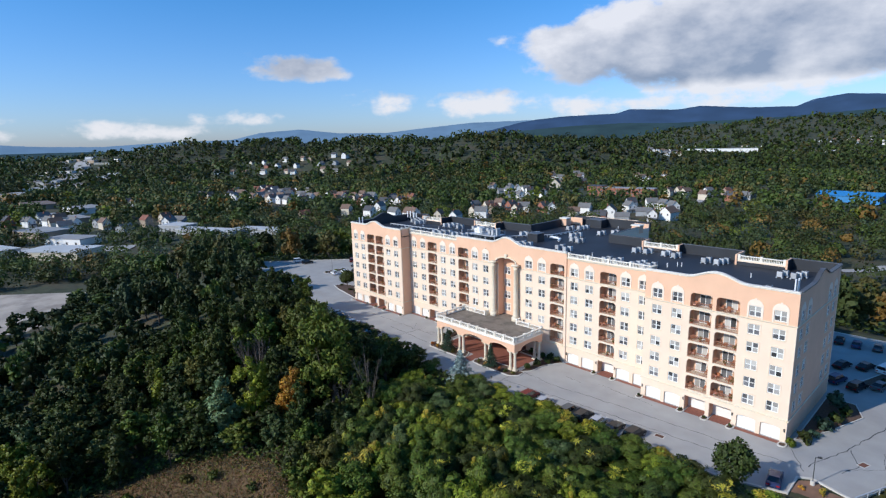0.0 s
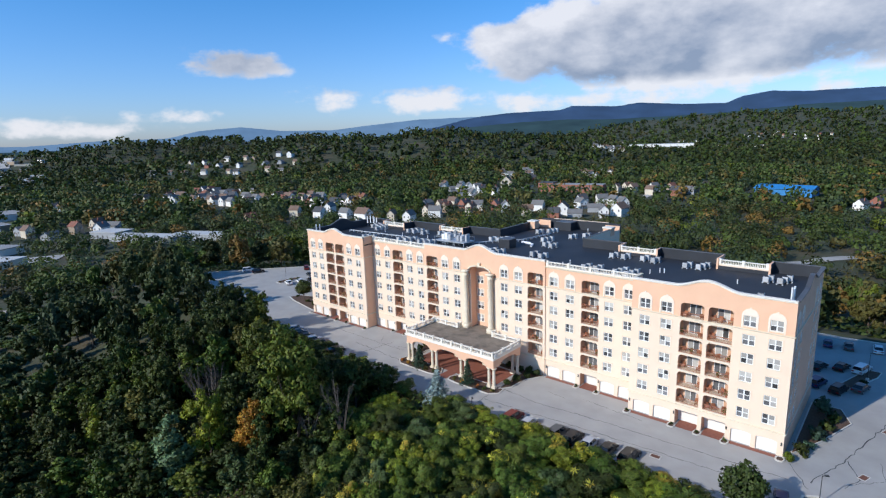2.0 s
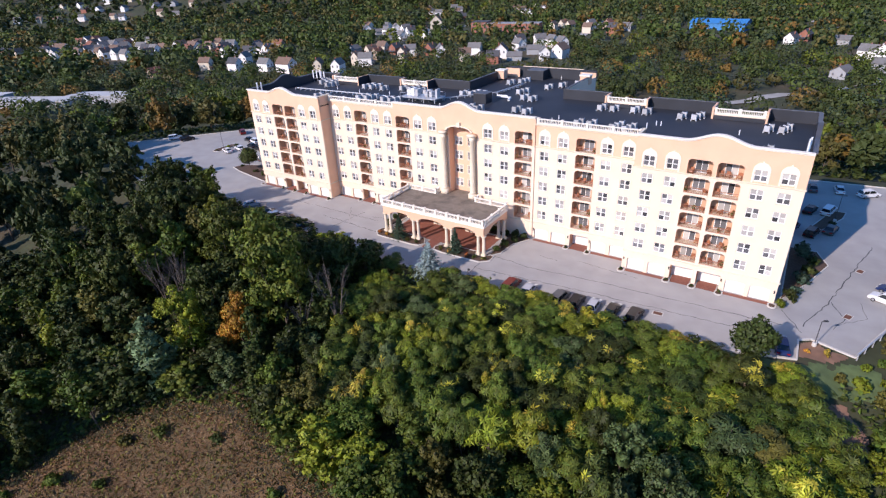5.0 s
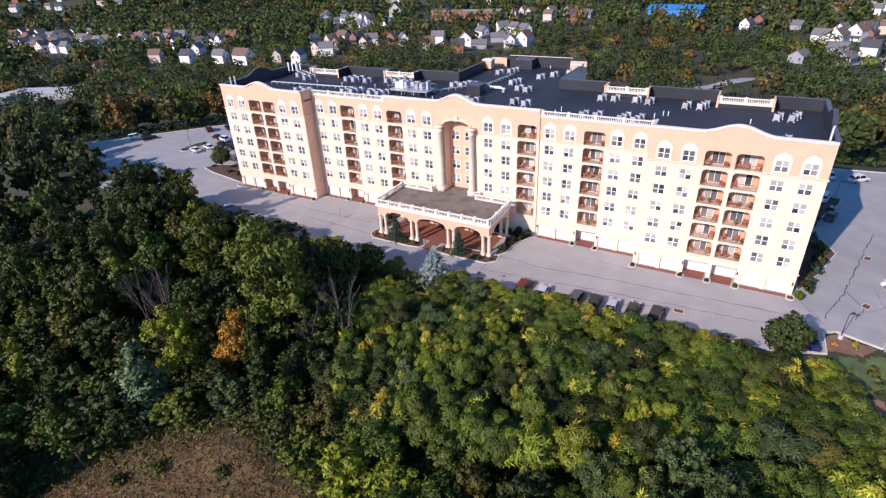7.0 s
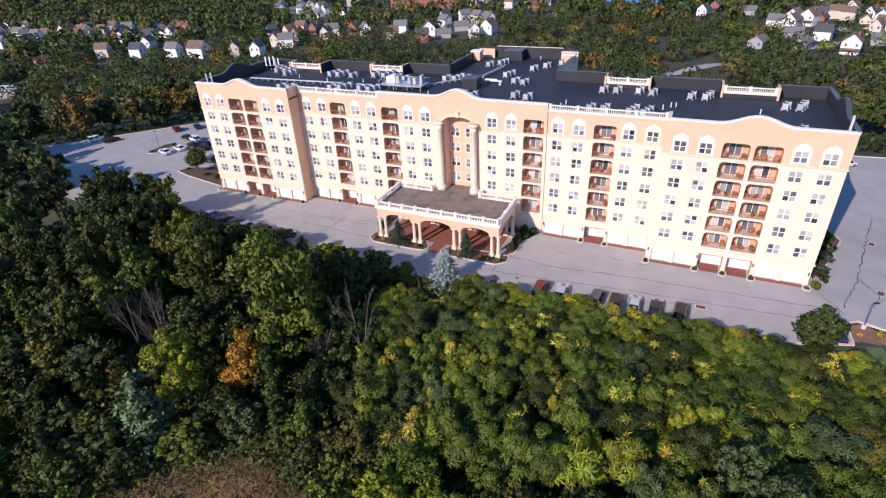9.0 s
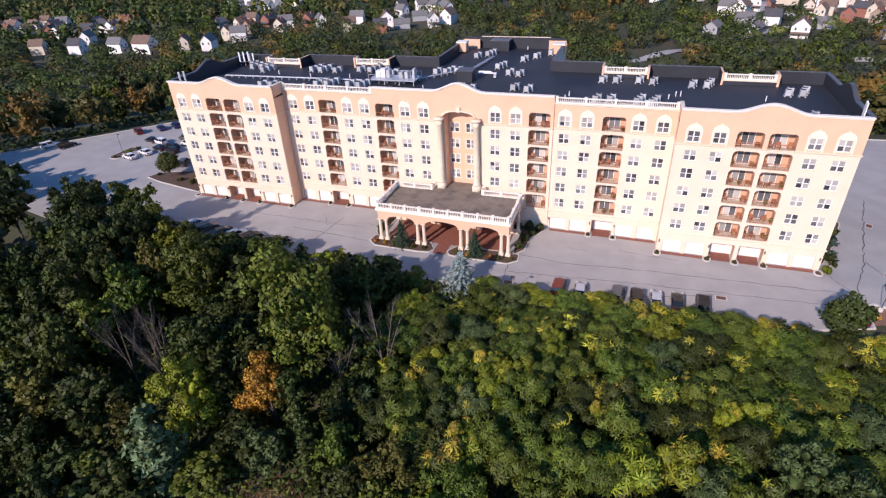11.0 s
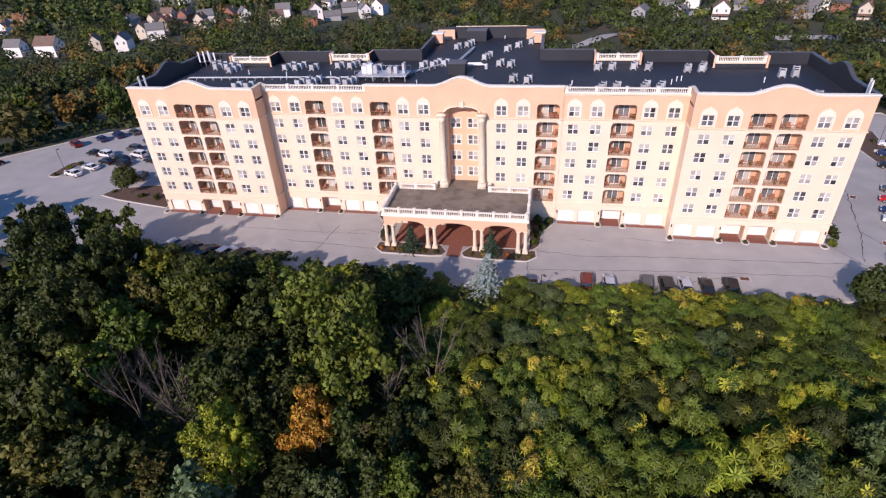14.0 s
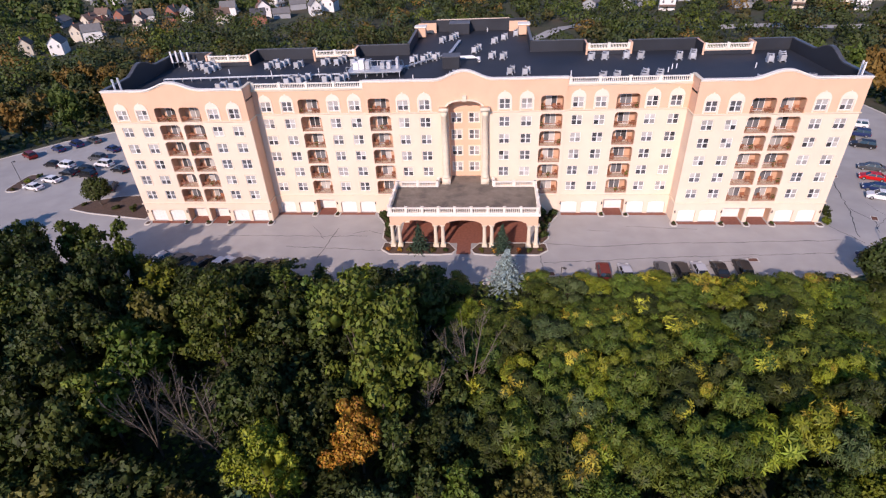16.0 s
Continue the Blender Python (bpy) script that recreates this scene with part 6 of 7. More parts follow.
SOILMAT = surface("bare red soil", (0.22, 0.12, 0.075), 0.2, 0.6, 0.95, 0.3, 3)
LAWN = surface("mown grass", (0.085, 0.125, 0.045), 0.25, 0.8, 0.95, 0.4, 12)


def ground_patch(name, poly, material, label, lift=0.06, n=16):
    """A patch of other ground, lying on the slope."""
    xs = np.linspace(min(p[0] for p in poly), max(p[0] for p in poly), n * 2)
    ys = np.linspace(min(p[1] for p in poly), max(p[1] for p in poly), n * 2)
    gx, gy = np.meshgrid(xs, ys)
    gz = height(gx.ravel(), gy.ravel()) + lift
    wob = 0.7 * np.sin(gx.ravel() * 1.7) + 0.5 * np.sin(gy.ravel() * 2.3)
    keep = outside(gx.ravel() + 0.3 * wob, gy.ravel() + 0.3 * wob, poly) < 0.05
    w = n * 2
    faces = []
    for j in range(w - 1):
        for i in range(w - 1):
            q = (j * w + i, j * w + i + 1, (j + 1) * w + i + 1, (j + 1) * w + i)
            if all(keep[k] for k in q):
                faces.append(q)
    tagged(smooth(new(name, raw_mesh(name, np.stack([gx.ravel(), gy.ravel(), gz], 1).tolist(), faces, material))), label, "ground", kind="structure")


ground_patch("bare_soil", SOIL, SOILMAT, "bare red soil on the bank", 0.22)
ground_patch("bare_soil", [(-17.4, 81.5), (-17.3, 85.7), (-15.9, 86.6), (-11.2, 85.0), (-13, 82.5)], SOILMAT, "brown planting bed at the corner of the lot", 0.10, 10)
ground_patch("lawn", [(-33, 74), (-28, 77.6), (-17.6, 80.2), (-10.5, 84.0), (-4, 82), (-8, 77.6), (-15, 74.5), (-25, 73)], LAWN, "strip of mown grass below the kerb", 0.13)
DRYGROUND = surface("dry brown ground", (0.15, 0.09, 0.042), 0.3, 0.5, 0.95, 0.4, 3, stain=(0.07, 0.07, 0.028), stain_scale=0.12, stain_amount=0.8)
ground_patch("dry_ground", CLEAR, DRYGROUND, "dry brown ground of the clearing", 0.10, 24)

# ---- cracks, drains ----
crng = random.Random(9)


def crack(pts, w=0.11, wild=0.35):
    vs, fs = [], []
    line = []
    for (x0, y0), (x1, y1) in zip(pts, pts[1:]):
        n = max(2, int(math.hypot(x1 - x0, y1 - y0) / 0.9))
        for k in range(n):
            f = k / n
            line.append((x0 + (x1 - x0) * f + crng.uniform(-wild, wild) * 0.4, y0 + (y1 - y0) * f + crng.uniform(-wild, wild) * 0.5))
    line.append(pts[-1])
    for i, (x, y) in enumerate(line):
        ax, ay = line[max(0, i - 1)]
        bx, by = line[min(len(line) - 1, i + 1)]
        L = math.hypot(bx - ax, by - ay) or 1
        ww = w * crng.uniform(0.5, 1.2) / 2
        nx, ny = -(by - ay) / L * ww, (bx - ax) / L * ww
        vs += [(x + nx, y + ny, 0.006), (x - nx, y - ny, 0.006)]
    for i in range(len(line) - 1):
        fs.append((2 * i, 2 * i + 1, 2 * i + 3, 2 * i + 2))
    ob = new("crack", raw_mesh("crack", vs, fs, CRACKMAT))
    ob.parent = bpy.data.objects["road"]


crack([(-129, 89.7), (-107, 89.6), (-101, 89.8)], 0.09)
crack([(-115, 86.2), (-95, 84.8)], 0.12)
crack([(-107, 92.2), (-108, 85.5), (-108.4, 82.5)], 0.12)
crack([(-104, 90.5), (-101, 91.5), (-98.5, 90.5)], 0.1)
crack([(-69.5, 87.6), (-60.7, 86.6), (-54, 87.5), (-20, 89.1)], 0.11)
crack([(-70.3, 81.6), (-48.5, 83.7), (-23.5, 85.2)], 0.10)
crack([(-50.5, 79.4), (-46, 81), (-37, 83.8)], 0.08)
crack([(-71, 88), (-70.6, 82), (-70.4, 76.5)], 0.1)
crack([(-20.5, 93.7), (-17.4, 88.3)], 0.1)
crack([(-17.4, 90.3), (-14, 99.9), (-10.8, 113), (-7.8, 125)], 0.16, 0.5)
crack([(-14, 99.9), (-12, 95.4), (-13.4, 91.5)], 0.12)
crack([(-13, 93), (-9, 97), (-10, 102)], 0.08)
crack([(-112, 93), (-108.7, 88.6)], 0.07)
crack([(-150, 84), (-128, 82.5), (-112, 80.8)], 0.08)
crack([(-62, 92), (-58, 91.6)], 0.08)
crack([(-55, 93.3), (-43, 92.4)], 0.07)
for x, y, t in ((-37.1, 83.0, 2), (-11.6, 96.3, 70), (-9.8, 113.5, 70), (-69.5, 78.6, 10)):
    d = thing("storm_drain", x, y, 0, "rusty iron storm drain set in the asphalt", "drain", "storm drains", t)
    bm = bmesh.new()
    for a, b in ((-0.55, -0.45), (0.45, 0.55)):
        box(bm, -0.85, a, -0.02, 0.85, b, 0.03)
        box(bm, a * 1.55, -0.45, -0.02, b * 1.55, 0.45, 0.028)
    part("drain_frame", bm, KERBMAT, d)
    bm = bmesh.new()
    for k in range(9):
        box(bm, -0.66 + k * 0.155, -0.45, -0.02, -0.6 + k * 0.155, 0.45, 0.024)
    box(bm, -0.68, -0.44, -0.02, 0.68, 0.44, 0.008)
    part("grate", bm, surface("rusty iron %d" % len(bpy.data.materials), (0.14, 0.06, 0.04), 0.2, 3, 0.8), d)

# ---- shrubs ----
for s in (-1, 1):
    for o in (-4.3, 0.0, 4.3, -12.3 * s):
        plant("shrub", CX + s * WING_C + o, CY - 1.0, 0.75, "deep", 0.8, 0, "door shrubs", 0.1)
    for u in (24.9, 29.3):
        plant("shrub", CX + s * u, CY + REC - 0.95, 0.7, "deep", 0.8, 0, "door shrubs", 0.1)
    for u, v in ((13.6, -6.0), (14.0, -3.0), (15.0, -0.4), (15.9, 1.6), (9.0, 1.8), (12.0, 1.8), (14.0, 1.9)):
        plant("shrub", CX + s * u, CY + v, 1.8, "deep", 0.85, 1, "canopy shrubs", 0.1)
    for u, v in ((3.0, 84.7), (5.2, 84.6), (9.3, 84.6), (11.0, 84.7), (12.9, 84.9)):
        plant("shrub", CX + s * u, v, 0.9, trng.choice(("deep", "olive", "orange")), 1.0, 0, "canopy shrubs", 0.1)
plant("shrub", -20.7, 94.2, 1.9, "lime", 0.8, 1, "corner shrubs", 0.05)
for x, y, h, c in ((-19.6, 97.5, 2.2, "deep"), (-19, 100.5, 1.6, "conifer"), (-18.3, 104, 2.6, "conifer"), (-17.6, 108, 2.4, "deep"), (-17, 112, 2.2, "deep"), (-19, 114, 3.5, "conifer"), (-14.3, 133, 1.4, "deep"), (-184.5, 108, 1.0, "olive"), (-184, 112, 1.2, "lime"), (-183, 114.5, 1.3, "deep"), (-155, 99.5, 1.4, "deep"), (-151, 99, 1.6, "deep"), (-163, 101, 1.1, "deep"), (-149, 103, 1.8, "deep"), (-14.2, 84.0, 1.1, "yellow"), (-16.5, 83.4, 0.8, "orange"), (-7.7, 84.5, 1.6, "green"), (-9.6, 82.5, 1.5, "lime"), (4, 133, 1.0, "olive"), (6, 143, 1.2, "deep")):
    plant("shrub", x, y, h, c, 1.0, 0, "bed shrubs")
for x, y in ((-6.0, 86.5), (-4.0, 90), (-7.0, 80.5), (-3.0, 84), (-1.0, 95), (1.5, 99), (-10, 78.8), (-5, 77.5), (0, 88), (2.5, 104), (-12.5, 79.3)):
    plant("shrub", x, y, trng.uniform(1.6, 2.6), trng.choice(("olive", "lime", "green", "olive")), 1.0, 0, "bank shrubs")


# ---- cars ----
def paint(name, c):
    m = surface(name, c, 0.04, 1.0, 0.4, spec=0.35)
    m.node_tree.nodes["Principled BSDF"].inputs["Coat Weight"].default_value = 0.15
    return m


PAINTS = {"white": paint("white car paint", (0.72, 0.72, 0.72)), "black": paint("black car paint", (0.012, 0.012, 0.014)), "silver": paint("silver car paint", (0.42, 0.43, 0.45)), "grey": paint("dark grey car paint", (0.08, 0.085, 0.09)), "dark red": paint("dark red car paint", (0.16, 0.015, 0.012)), "red": paint("red car paint", (0.55, 0.012, 0.01)), "blue": paint("dark blue car paint", (0.015, 0.03, 0.10))}
TYRE = surface("tyre rubber", (0.02, 0.02, 0.02), 0.1, 3, 0.9)
RIM = surface("alloy rim", (0.45, 0.45, 0.46), 0.1, 3, 0.35, metal=0.7)
LAMPGLASS = surface("headlight glass", (0.55, 0.55, 0.52), 0.05, 3, 0.1)
TAIL = surface("red tail light", (0.35, 0.01, 0.01), 0.05, 3, 0.2)
CARGLASS = surface("dark car glass", (0.015, 0.018, 0.02), 0.1, 1, 0.05, spec=0.8)


def make_car(colour, style):
    """A car nose towards +x, from its side profile, with cabin glass, wheels and lights."""
    root = new("car")
    root.empty_display_size = 0.3
    tagged(root, "%s %s parked on the asphalt" % (colour, {"sedan": "saloon car", "suv": "sport utility car", "van": "pickup with a covered bed"}[style]), "car", "parked cars")
    L, W = {"sedan": (4.7, 1.82), "suv": (4.7, 1.9), "van": (5.5, 1.95)}[style]
    belt, roof = {"sedan": (0.95, 1.45), "suv": (1.08, 1.75), "van": (1.1, 1.8)}[style]
    cab = {"sedan": (-1.75, -1.05, 0.55, 1.25), "suv": (-2.25, -1.95, 0.5, 1.15), "van": (-2.6, -2.5, 0.6, 1.2)}[style]
    bm = bmesh.new()
    n, a = L / 2, 0.18
    prof = [(-n, 0.35), (-n - 0.03, 0.6), (-n + 0.06, belt - 0.05), (-n + 0.3, belt), (cab[3], belt), (n - 0.45, belt - 0.14), (n - 0.08, belt - 0.3), (n, 0.6), (n - 0.06, 0.3)]
    prism(bm, prof, -W / 2, W / 2)
    bmesh.ops.bevel(bm, geom=[e for e in bm.edges if abs(e.verts[0].co.y - e.verts[1].co.y) < 1e-4 and min(e.verts[0].co.z, e.verts[1].co.z) > 0.5], offset=0.08, segments=2, affect="EDGES")
    part("body", bm, PAINTS[colour], root)
    bm = bmesh.new()
    lo = [bm.verts.new((x, s * (W / 2 - 0.06), belt)) for x, s in ((cab[0], -1), (cab[3], -1), (cab[3], 1), (cab[0], 1))]
    hi = [bm.verts.new((x, s * (W / 2 - 0.26), roof - 0.05)) for x, s in ((cab[1], -1), (cab[2], -1), (cab[2], 1), (cab[1], 1))]
    for i in range(4):
        bm.faces.new((lo[i], lo[(i + 1) % 4], hi[(i + 1) % 4], hi[i]))
    bm.faces.new(hi)
    part("cabin_glass", bm, CARGLASS, root, "dark tinted windows")
    bm = bmesh.new()
    box(bm, cab[1] - 0.05, -W / 2 + 0.24, roof - 0.055, cab[2] + 0.05, W / 2 - 0.24, roof)
    for s in (-1, 1):
        for x0, x1 in ((cab[1], cab[0] - 0.02), ((cab[0] + cab[3]) / 2 - 0.1, (cab[0] + cab[3]) / 2 - 0.1), (cab[2], cab[3])):
            q = [(x1 - 0.06, s * (W / 2 - 0.045), belt), (x1 + 0.06, s * (W / 2 - 0.045), belt), (x0 + 0.05, s * (W / 2 - 0.245), roof - 0.03), (x0 - 0.05, s * (W / 2 - 0.245), roof - 0.03)]
            inner = [(x, y - s * 0.05, z) for x, y, z in q]
            vs = [bm.verts.new(p) for p in q + inner]
            for f in ((0, 1, 2, 3), (7, 6, 5, 4), (0, 4, 5, 1), (1, 5, 6, 2), (2, 6, 7, 3), (3, 7, 4, 0)):
                bm.faces.new([vs[i] for i in f])
    part("roof", bm, PAINTS[colour], root)
    for x in (-n + 0.85, n - 0.9):
        for s in (-1, 1):
            bm = bmesh.new()
            turned(bm, 0, 0, [(0.33, -0.1), (0.33, 0.1)], 14)
            w = part("wheel", bm, TYRE, root)
            w.matrix_basis = pose(x, s * (W / 2 - 0.06), 0.33, 90, 0, 0)
            bm = bmesh.new()
            turned(bm, 0, 0, [(0.2, -0.115), (0.2, 0.115)], 10)
            part("rim", bm, RIM, w)
    for s in (-1, 1):
        bm = bmesh.new()
        y0, y1 = sorted((s * (W / 2 - 0.5), s * (W / 2 - 0.06)))
        box(bm, n - 0.16, y0, 0.62, n + 0.01, y1, 0.76)
        part("headlight", bm, LAMPGLASS, root)
        bm = bmesh.new()
        box(bm, -n - 0.05, y0, 0.68, -n + 0.1, y1, 0.84)
        part("tail_light", bm, TAIL, root)
    return root


CARS = {}


def park(colour, style, x, y, heading):
    m = pose(x, y, 0.0, 0, 0, heading)
    if (colour, style) in CARS:
        copy_thing(CARS[(colour, style)], m)
    else:
        CARS[(colour, style)] = make_car(colour, style)
        CARS[(colour, style)].matrix_basis = m


for row in (
    ("dark red", "suv", -61.3, 78.6, 88), ("silver", "sedan", -57.9, 78.4, 92), ("grey", "suv", -52.3, 79.0, 85), ("black", "suv", -49.4, 79.0, 90), ("silver", "sedan", -46.6, 79.1, 90), ("black", "sedan", -43.5, 79.4, 88), ("black", "suv", -40.0, 79.8, 86), ("blue", "sedan", -19.7, 82.6, 100),
    ("silver", "sedan", -135.2, 81.6, 62), ("grey", "suv", -131.6, 80.5, 62), ("black", "sedan", -127.6, 80.0, 65), ("white", "suv", -123.8, 79.6, 65), ("black", "suv", -120.4, 79.4, 66), ("grey", "sedan", -116.6, 79.2, 68), ("black", "sedan", -114.0, 79.0, 70),
    ("white", "suv", -211.6, 110.5, 70), ("black", "suv", -205.8, 111.5, 70), ("dark red", "suv", -194.2, 126.2, 150), ("blue", "sedan", -189.5, 130.4, 150), ("blue", "suv", -186.5, 133.3, 150), ("grey", "sedan", -183.4, 136.0, 150),
    ("white", "sedan", -180.0, 108.7, 165), ("white", "sedan", -178.3, 112.4, 165), ("black", "sedan", -176.6, 116.0, 165), ("black", "suv", -173.6, 117.4, 165), ("white", "suv", -171.0, 120.8, 165), ("white", "suv", -180.3, 120.2, 165), ("black", "sedan", -184.0, 120.8, 165), ("grey", "suv", -175.0, 124.5, 165), ("black", "sedan", -165.0, 117.6, 160), ("black", "suv", -171.5, 115.0, 165), ("blue", "sedan", -174.5, 130.0, 150), ("grey", "suv", -161.5, 108.5, 110),
    ("white", "suv", -6.6, 103.6, 155), ("blue", "sedan", -5.4, 107.2, 155), ("red", "sedan", -3.6, 111.8, 155), ("grey", "sedan", -1.4, 116.3, 155), ("blue", "suv", 5.8, 134.7, 155), ("black", "suv", 3.2, 128.0, 155), ("white", "suv", 8.4, 140.5, 155),
    ("blue", "suv", -21.4, 127.2, 75), ("black", "suv", -17.8, 126.0, 75), ("grey", "sedan", -14.6, 129.2, 75), ("black", "sedan", -22.3, 136.4, 75), ("black", "sedan", -18.6, 138.6, 75), ("white", "van", -15.2, 139.6, 75), ("white", "sedan", -13.4, 154.4, 95), ("grey", "sedan", -18.7, 153.0, 95), ("blue", "sedan", -22.6, 152.2, 95), ("black", "sedan", -26.0, 152.6, 95), ("white", "suv", -7.8, 153.8, 40), ("black", "sedan", -30.5, 152.8, 95), ("grey", "sedan", -34.5, 152.8, 95),
):
    park(*row)

# ---- lamp posts, guard rail, wall lanterns ----
for x, y, h, t in ((-15.7, 85.6, 4.3, 30), (-68.3, 75.4, 3.6, -40), (-183.5, 110, 6.0, 0), (-14.0, 135.0, 6.0, 0), (4.0, 137.0, 6.0, 0)):
    p = thing("lamp_post", x, y, 0.0, "black lamp post on a round concrete base", "street lamp", "lamp posts", t)
    bm = bmesh.new()
    turned(bm, 0, 0, [(0.32, -0.1), (0.32, 0.55), (0.28, 0.6)], 12)
    part("base", bm, KERBMAT, p)
    bm = bmesh.new()
    turned(bm, 0, 0, [(0.06, 0.6), (0.045, h)], 8)
    box(bm, -0.03, -0.03, h - 0.08, 0.55, 0.03, h)
    part("pole", bm, IRON, p)
    bm = bmesh.new()
    box(bm, 0.3, -0.16, h - 0.02, 0.8, 0.16, h + 0.12)
    part("lamp_head", bm, IRON, p)
rail_pts = [(-10.9, 85.0), (-4.2, 100.8), (6.2, 121.8)]
rail = thing("guard_rail", -10.9, 85.0, 0, "grey steel guard rail on posts along the lot edge", "guard rail")
bm = bmesh.new()
for (x0, y0), (x1, y1) in zip(rail_pts, rail_pts[1:]):
    v, f = tube([(x0 + 11.1, y0 - 85.1, 0.7), (x1 + 11.1, y1 - 85.1, 0.7)], [0.15, 0.15], 6)
    vv = [bm.verts.new(q) for q in v.tolist()]
    for q in f.tolist():
        bm.faces.new([vv[i] for i in q])
part("rail", bm, GALV, rail)
for (x0, y0), (x1, y1) in zip(rail_pts, rail_pts[1:]):
    n = int(math.hypot(x1 - x0, y1 - y0) / 2.4)
    for k in range(n + 1):
        bm = bmesh.new()
        px, py = x0 + (x1 - x0) * k / n + 11.1 + 0.12, y0 + (y1 - y0) * k / n - 85.15
        box(bm, px - 0.07, py - 0.07, -0.3, px + 0.07, py + 0.07, 0.85)
        part("post", bm, GALV, rail)
bm = bmesh.new()
box(bm, -0.11, -0.2, 0, 0.11, -0.02, 0.06)
turned(bm, 0, -0.12, [(0.07, 0.06), (0.12, 0.4), (0.02, 0.55)], 6)
LANTERN = mesh_of("wall_lantern", bm, IRON)
for s in (-1, 1):
    for u, v in [(WING_C + o, 0.0) for o in (-12.2, -4.25, 4.25, 12.2)] + [(24.9, REC), (29.3, REC), (18.0 - 0.6, REC)]:
        l = part("wall_lantern", LANTERN, None)
        l.matrix_basis = pose(CX + s * u, CY + v, 1.9)
        tagged(l, "small dark lantern fixed to the stucco wall", "wall lamp", "wall lanterns")

# ---- the roof's plant ----
bm = bmesh.new()
box(bm, -0.42, -0.42, 0.12, 0.42, 0.42, 0.95)
bmesh.ops.bevel(bm, geom=bm.edges[:], offset=0.05, segments=1, affect="EDGES")
COND = mesh_of("casing", bm, UNITGREY)
bm = bmesh.new()
turned(bm, 0, 0, [(0.34, 0.94), (0.34, 0.985), (0.1, 0.99)], 12)
FAN = mesh_of("fan_grille", bm, DARKGRILLE)
bm = bmesh.new()
box(bm, -0.5, -0.5, 0.0, -0.3, 0.5, 0.12), box(bm, 0.3, -0.5, 0.0, 0.5, 0.5, 0.12)
SLEEPER = mesh_of("sleeper", bm, GALV)


def condenser(x, y):
    c = thing("condenser_unit", x, y, DECKZ, "grey air-conditioning condenser on sleepers on the roof", "air conditioner", "roof condensers", trng.uniform(-3, 3))
    c.scale = (1.12, 1.12, 1.25)
    part("casing", COND, None, c), part("fan_grille", FAN, None, c), part("sleeper", SLEEPER, None, c)


SPOTS = [(-60.2, 116.2), (-57.6, 116.4), (-53.5, 116.8), (-51.0, 116.2), (-44.2, 115.2), (-41.7, 115.4), (-29.2, 112.1), (-27.0, 112.3), (-123.5, 115.4), (-121.2, 115.4), (-117.5, 115.3), (-112.4, 117.0), (-109.8, 117.0), (-106.4, 116.8), (-103.6, 115.0), (-60.2, 103.0), (-57.8, 103.3), (-53.4, 102.8), (-51.0, 102.4), (-115.8, 104.0), (-113.7, 104.6), (-109.0, 105.0), (-106.5, 104.6), (-75.7, 107.9), (-73.0, 107.1), (-90.1, 133.6), (-88.0, 136.0), (-78.6, 131.5), (-76.4, 135.0), (-73.6, 138.6), (-79.1, 119.0), (-76.9, 118.3), (-92.5, 118.0), (-90.3, 119.0), (-94.6, 117.6), (-127.6, 101.7), (-125.2, 101.9), (-86.5, 104.5), (-84.2, 104.3), (-82.6, 124.0), (-139.5, 115.6), (-137.0, 115.8), (-141.0, 118.0), (-135.0, 113.2), (-36.0, 99.0), (-31.0, 97.8), (-28.6, 97.6)]
for x, y in SPOTS:
    condenser(x, y)
    condenser(x + 0.5, y + 1.35)
    if trng.random() < 0.45:
        condenser(x + 1.0, y + 2.7)


def cable_tray(pts, label="grey steel cable tray on short legs across the roof"):
    t = thing("cable_tray", pts[0][0], pts[0][1], DECKZ, label, "cable tray", "cable trays")
    for (x0, y0), (x1, y1) in zip(pts, pts[1:]):
        L = math.hypot(x1 - x0, y1 - y0)
        bm = bmesh.new()
        box(bm, 0, -0.3, 0.42, L, -0.24, 0.55), box(bm, 0, 0.24, 0.42, L, 0.3, 0.55), box(bm, 0, -0.24, 0.42, L, 0.24, 0.45)
        r = part("tray", bm, GALV, t)
        r.matrix_basis = pose(x0 - pts[0][0], y0 - pts[0][1], 0, 0, 0, math.degrees(math.atan2(y1 - y0, x1 - x0)))
        for k in range(int(L / 1.8) + 1):
            bm = bmesh.new()
            box(bm, k * 1.8, -0.35, 0, k * 1.8 + 0.1, 0.35, 0.42)
            part("leg", bm, GALV, r)


cable_tray([(-141, 107.5), (-120, 108.3), (-98.5, 108.8)])
cable_tray([(-98.5, 108.8), (-92, 117), (-87.5, 122), (-86.0, 134)])
cable_tray([(-66, 100.6), (-48, 100.4), (-40, 97.2)])
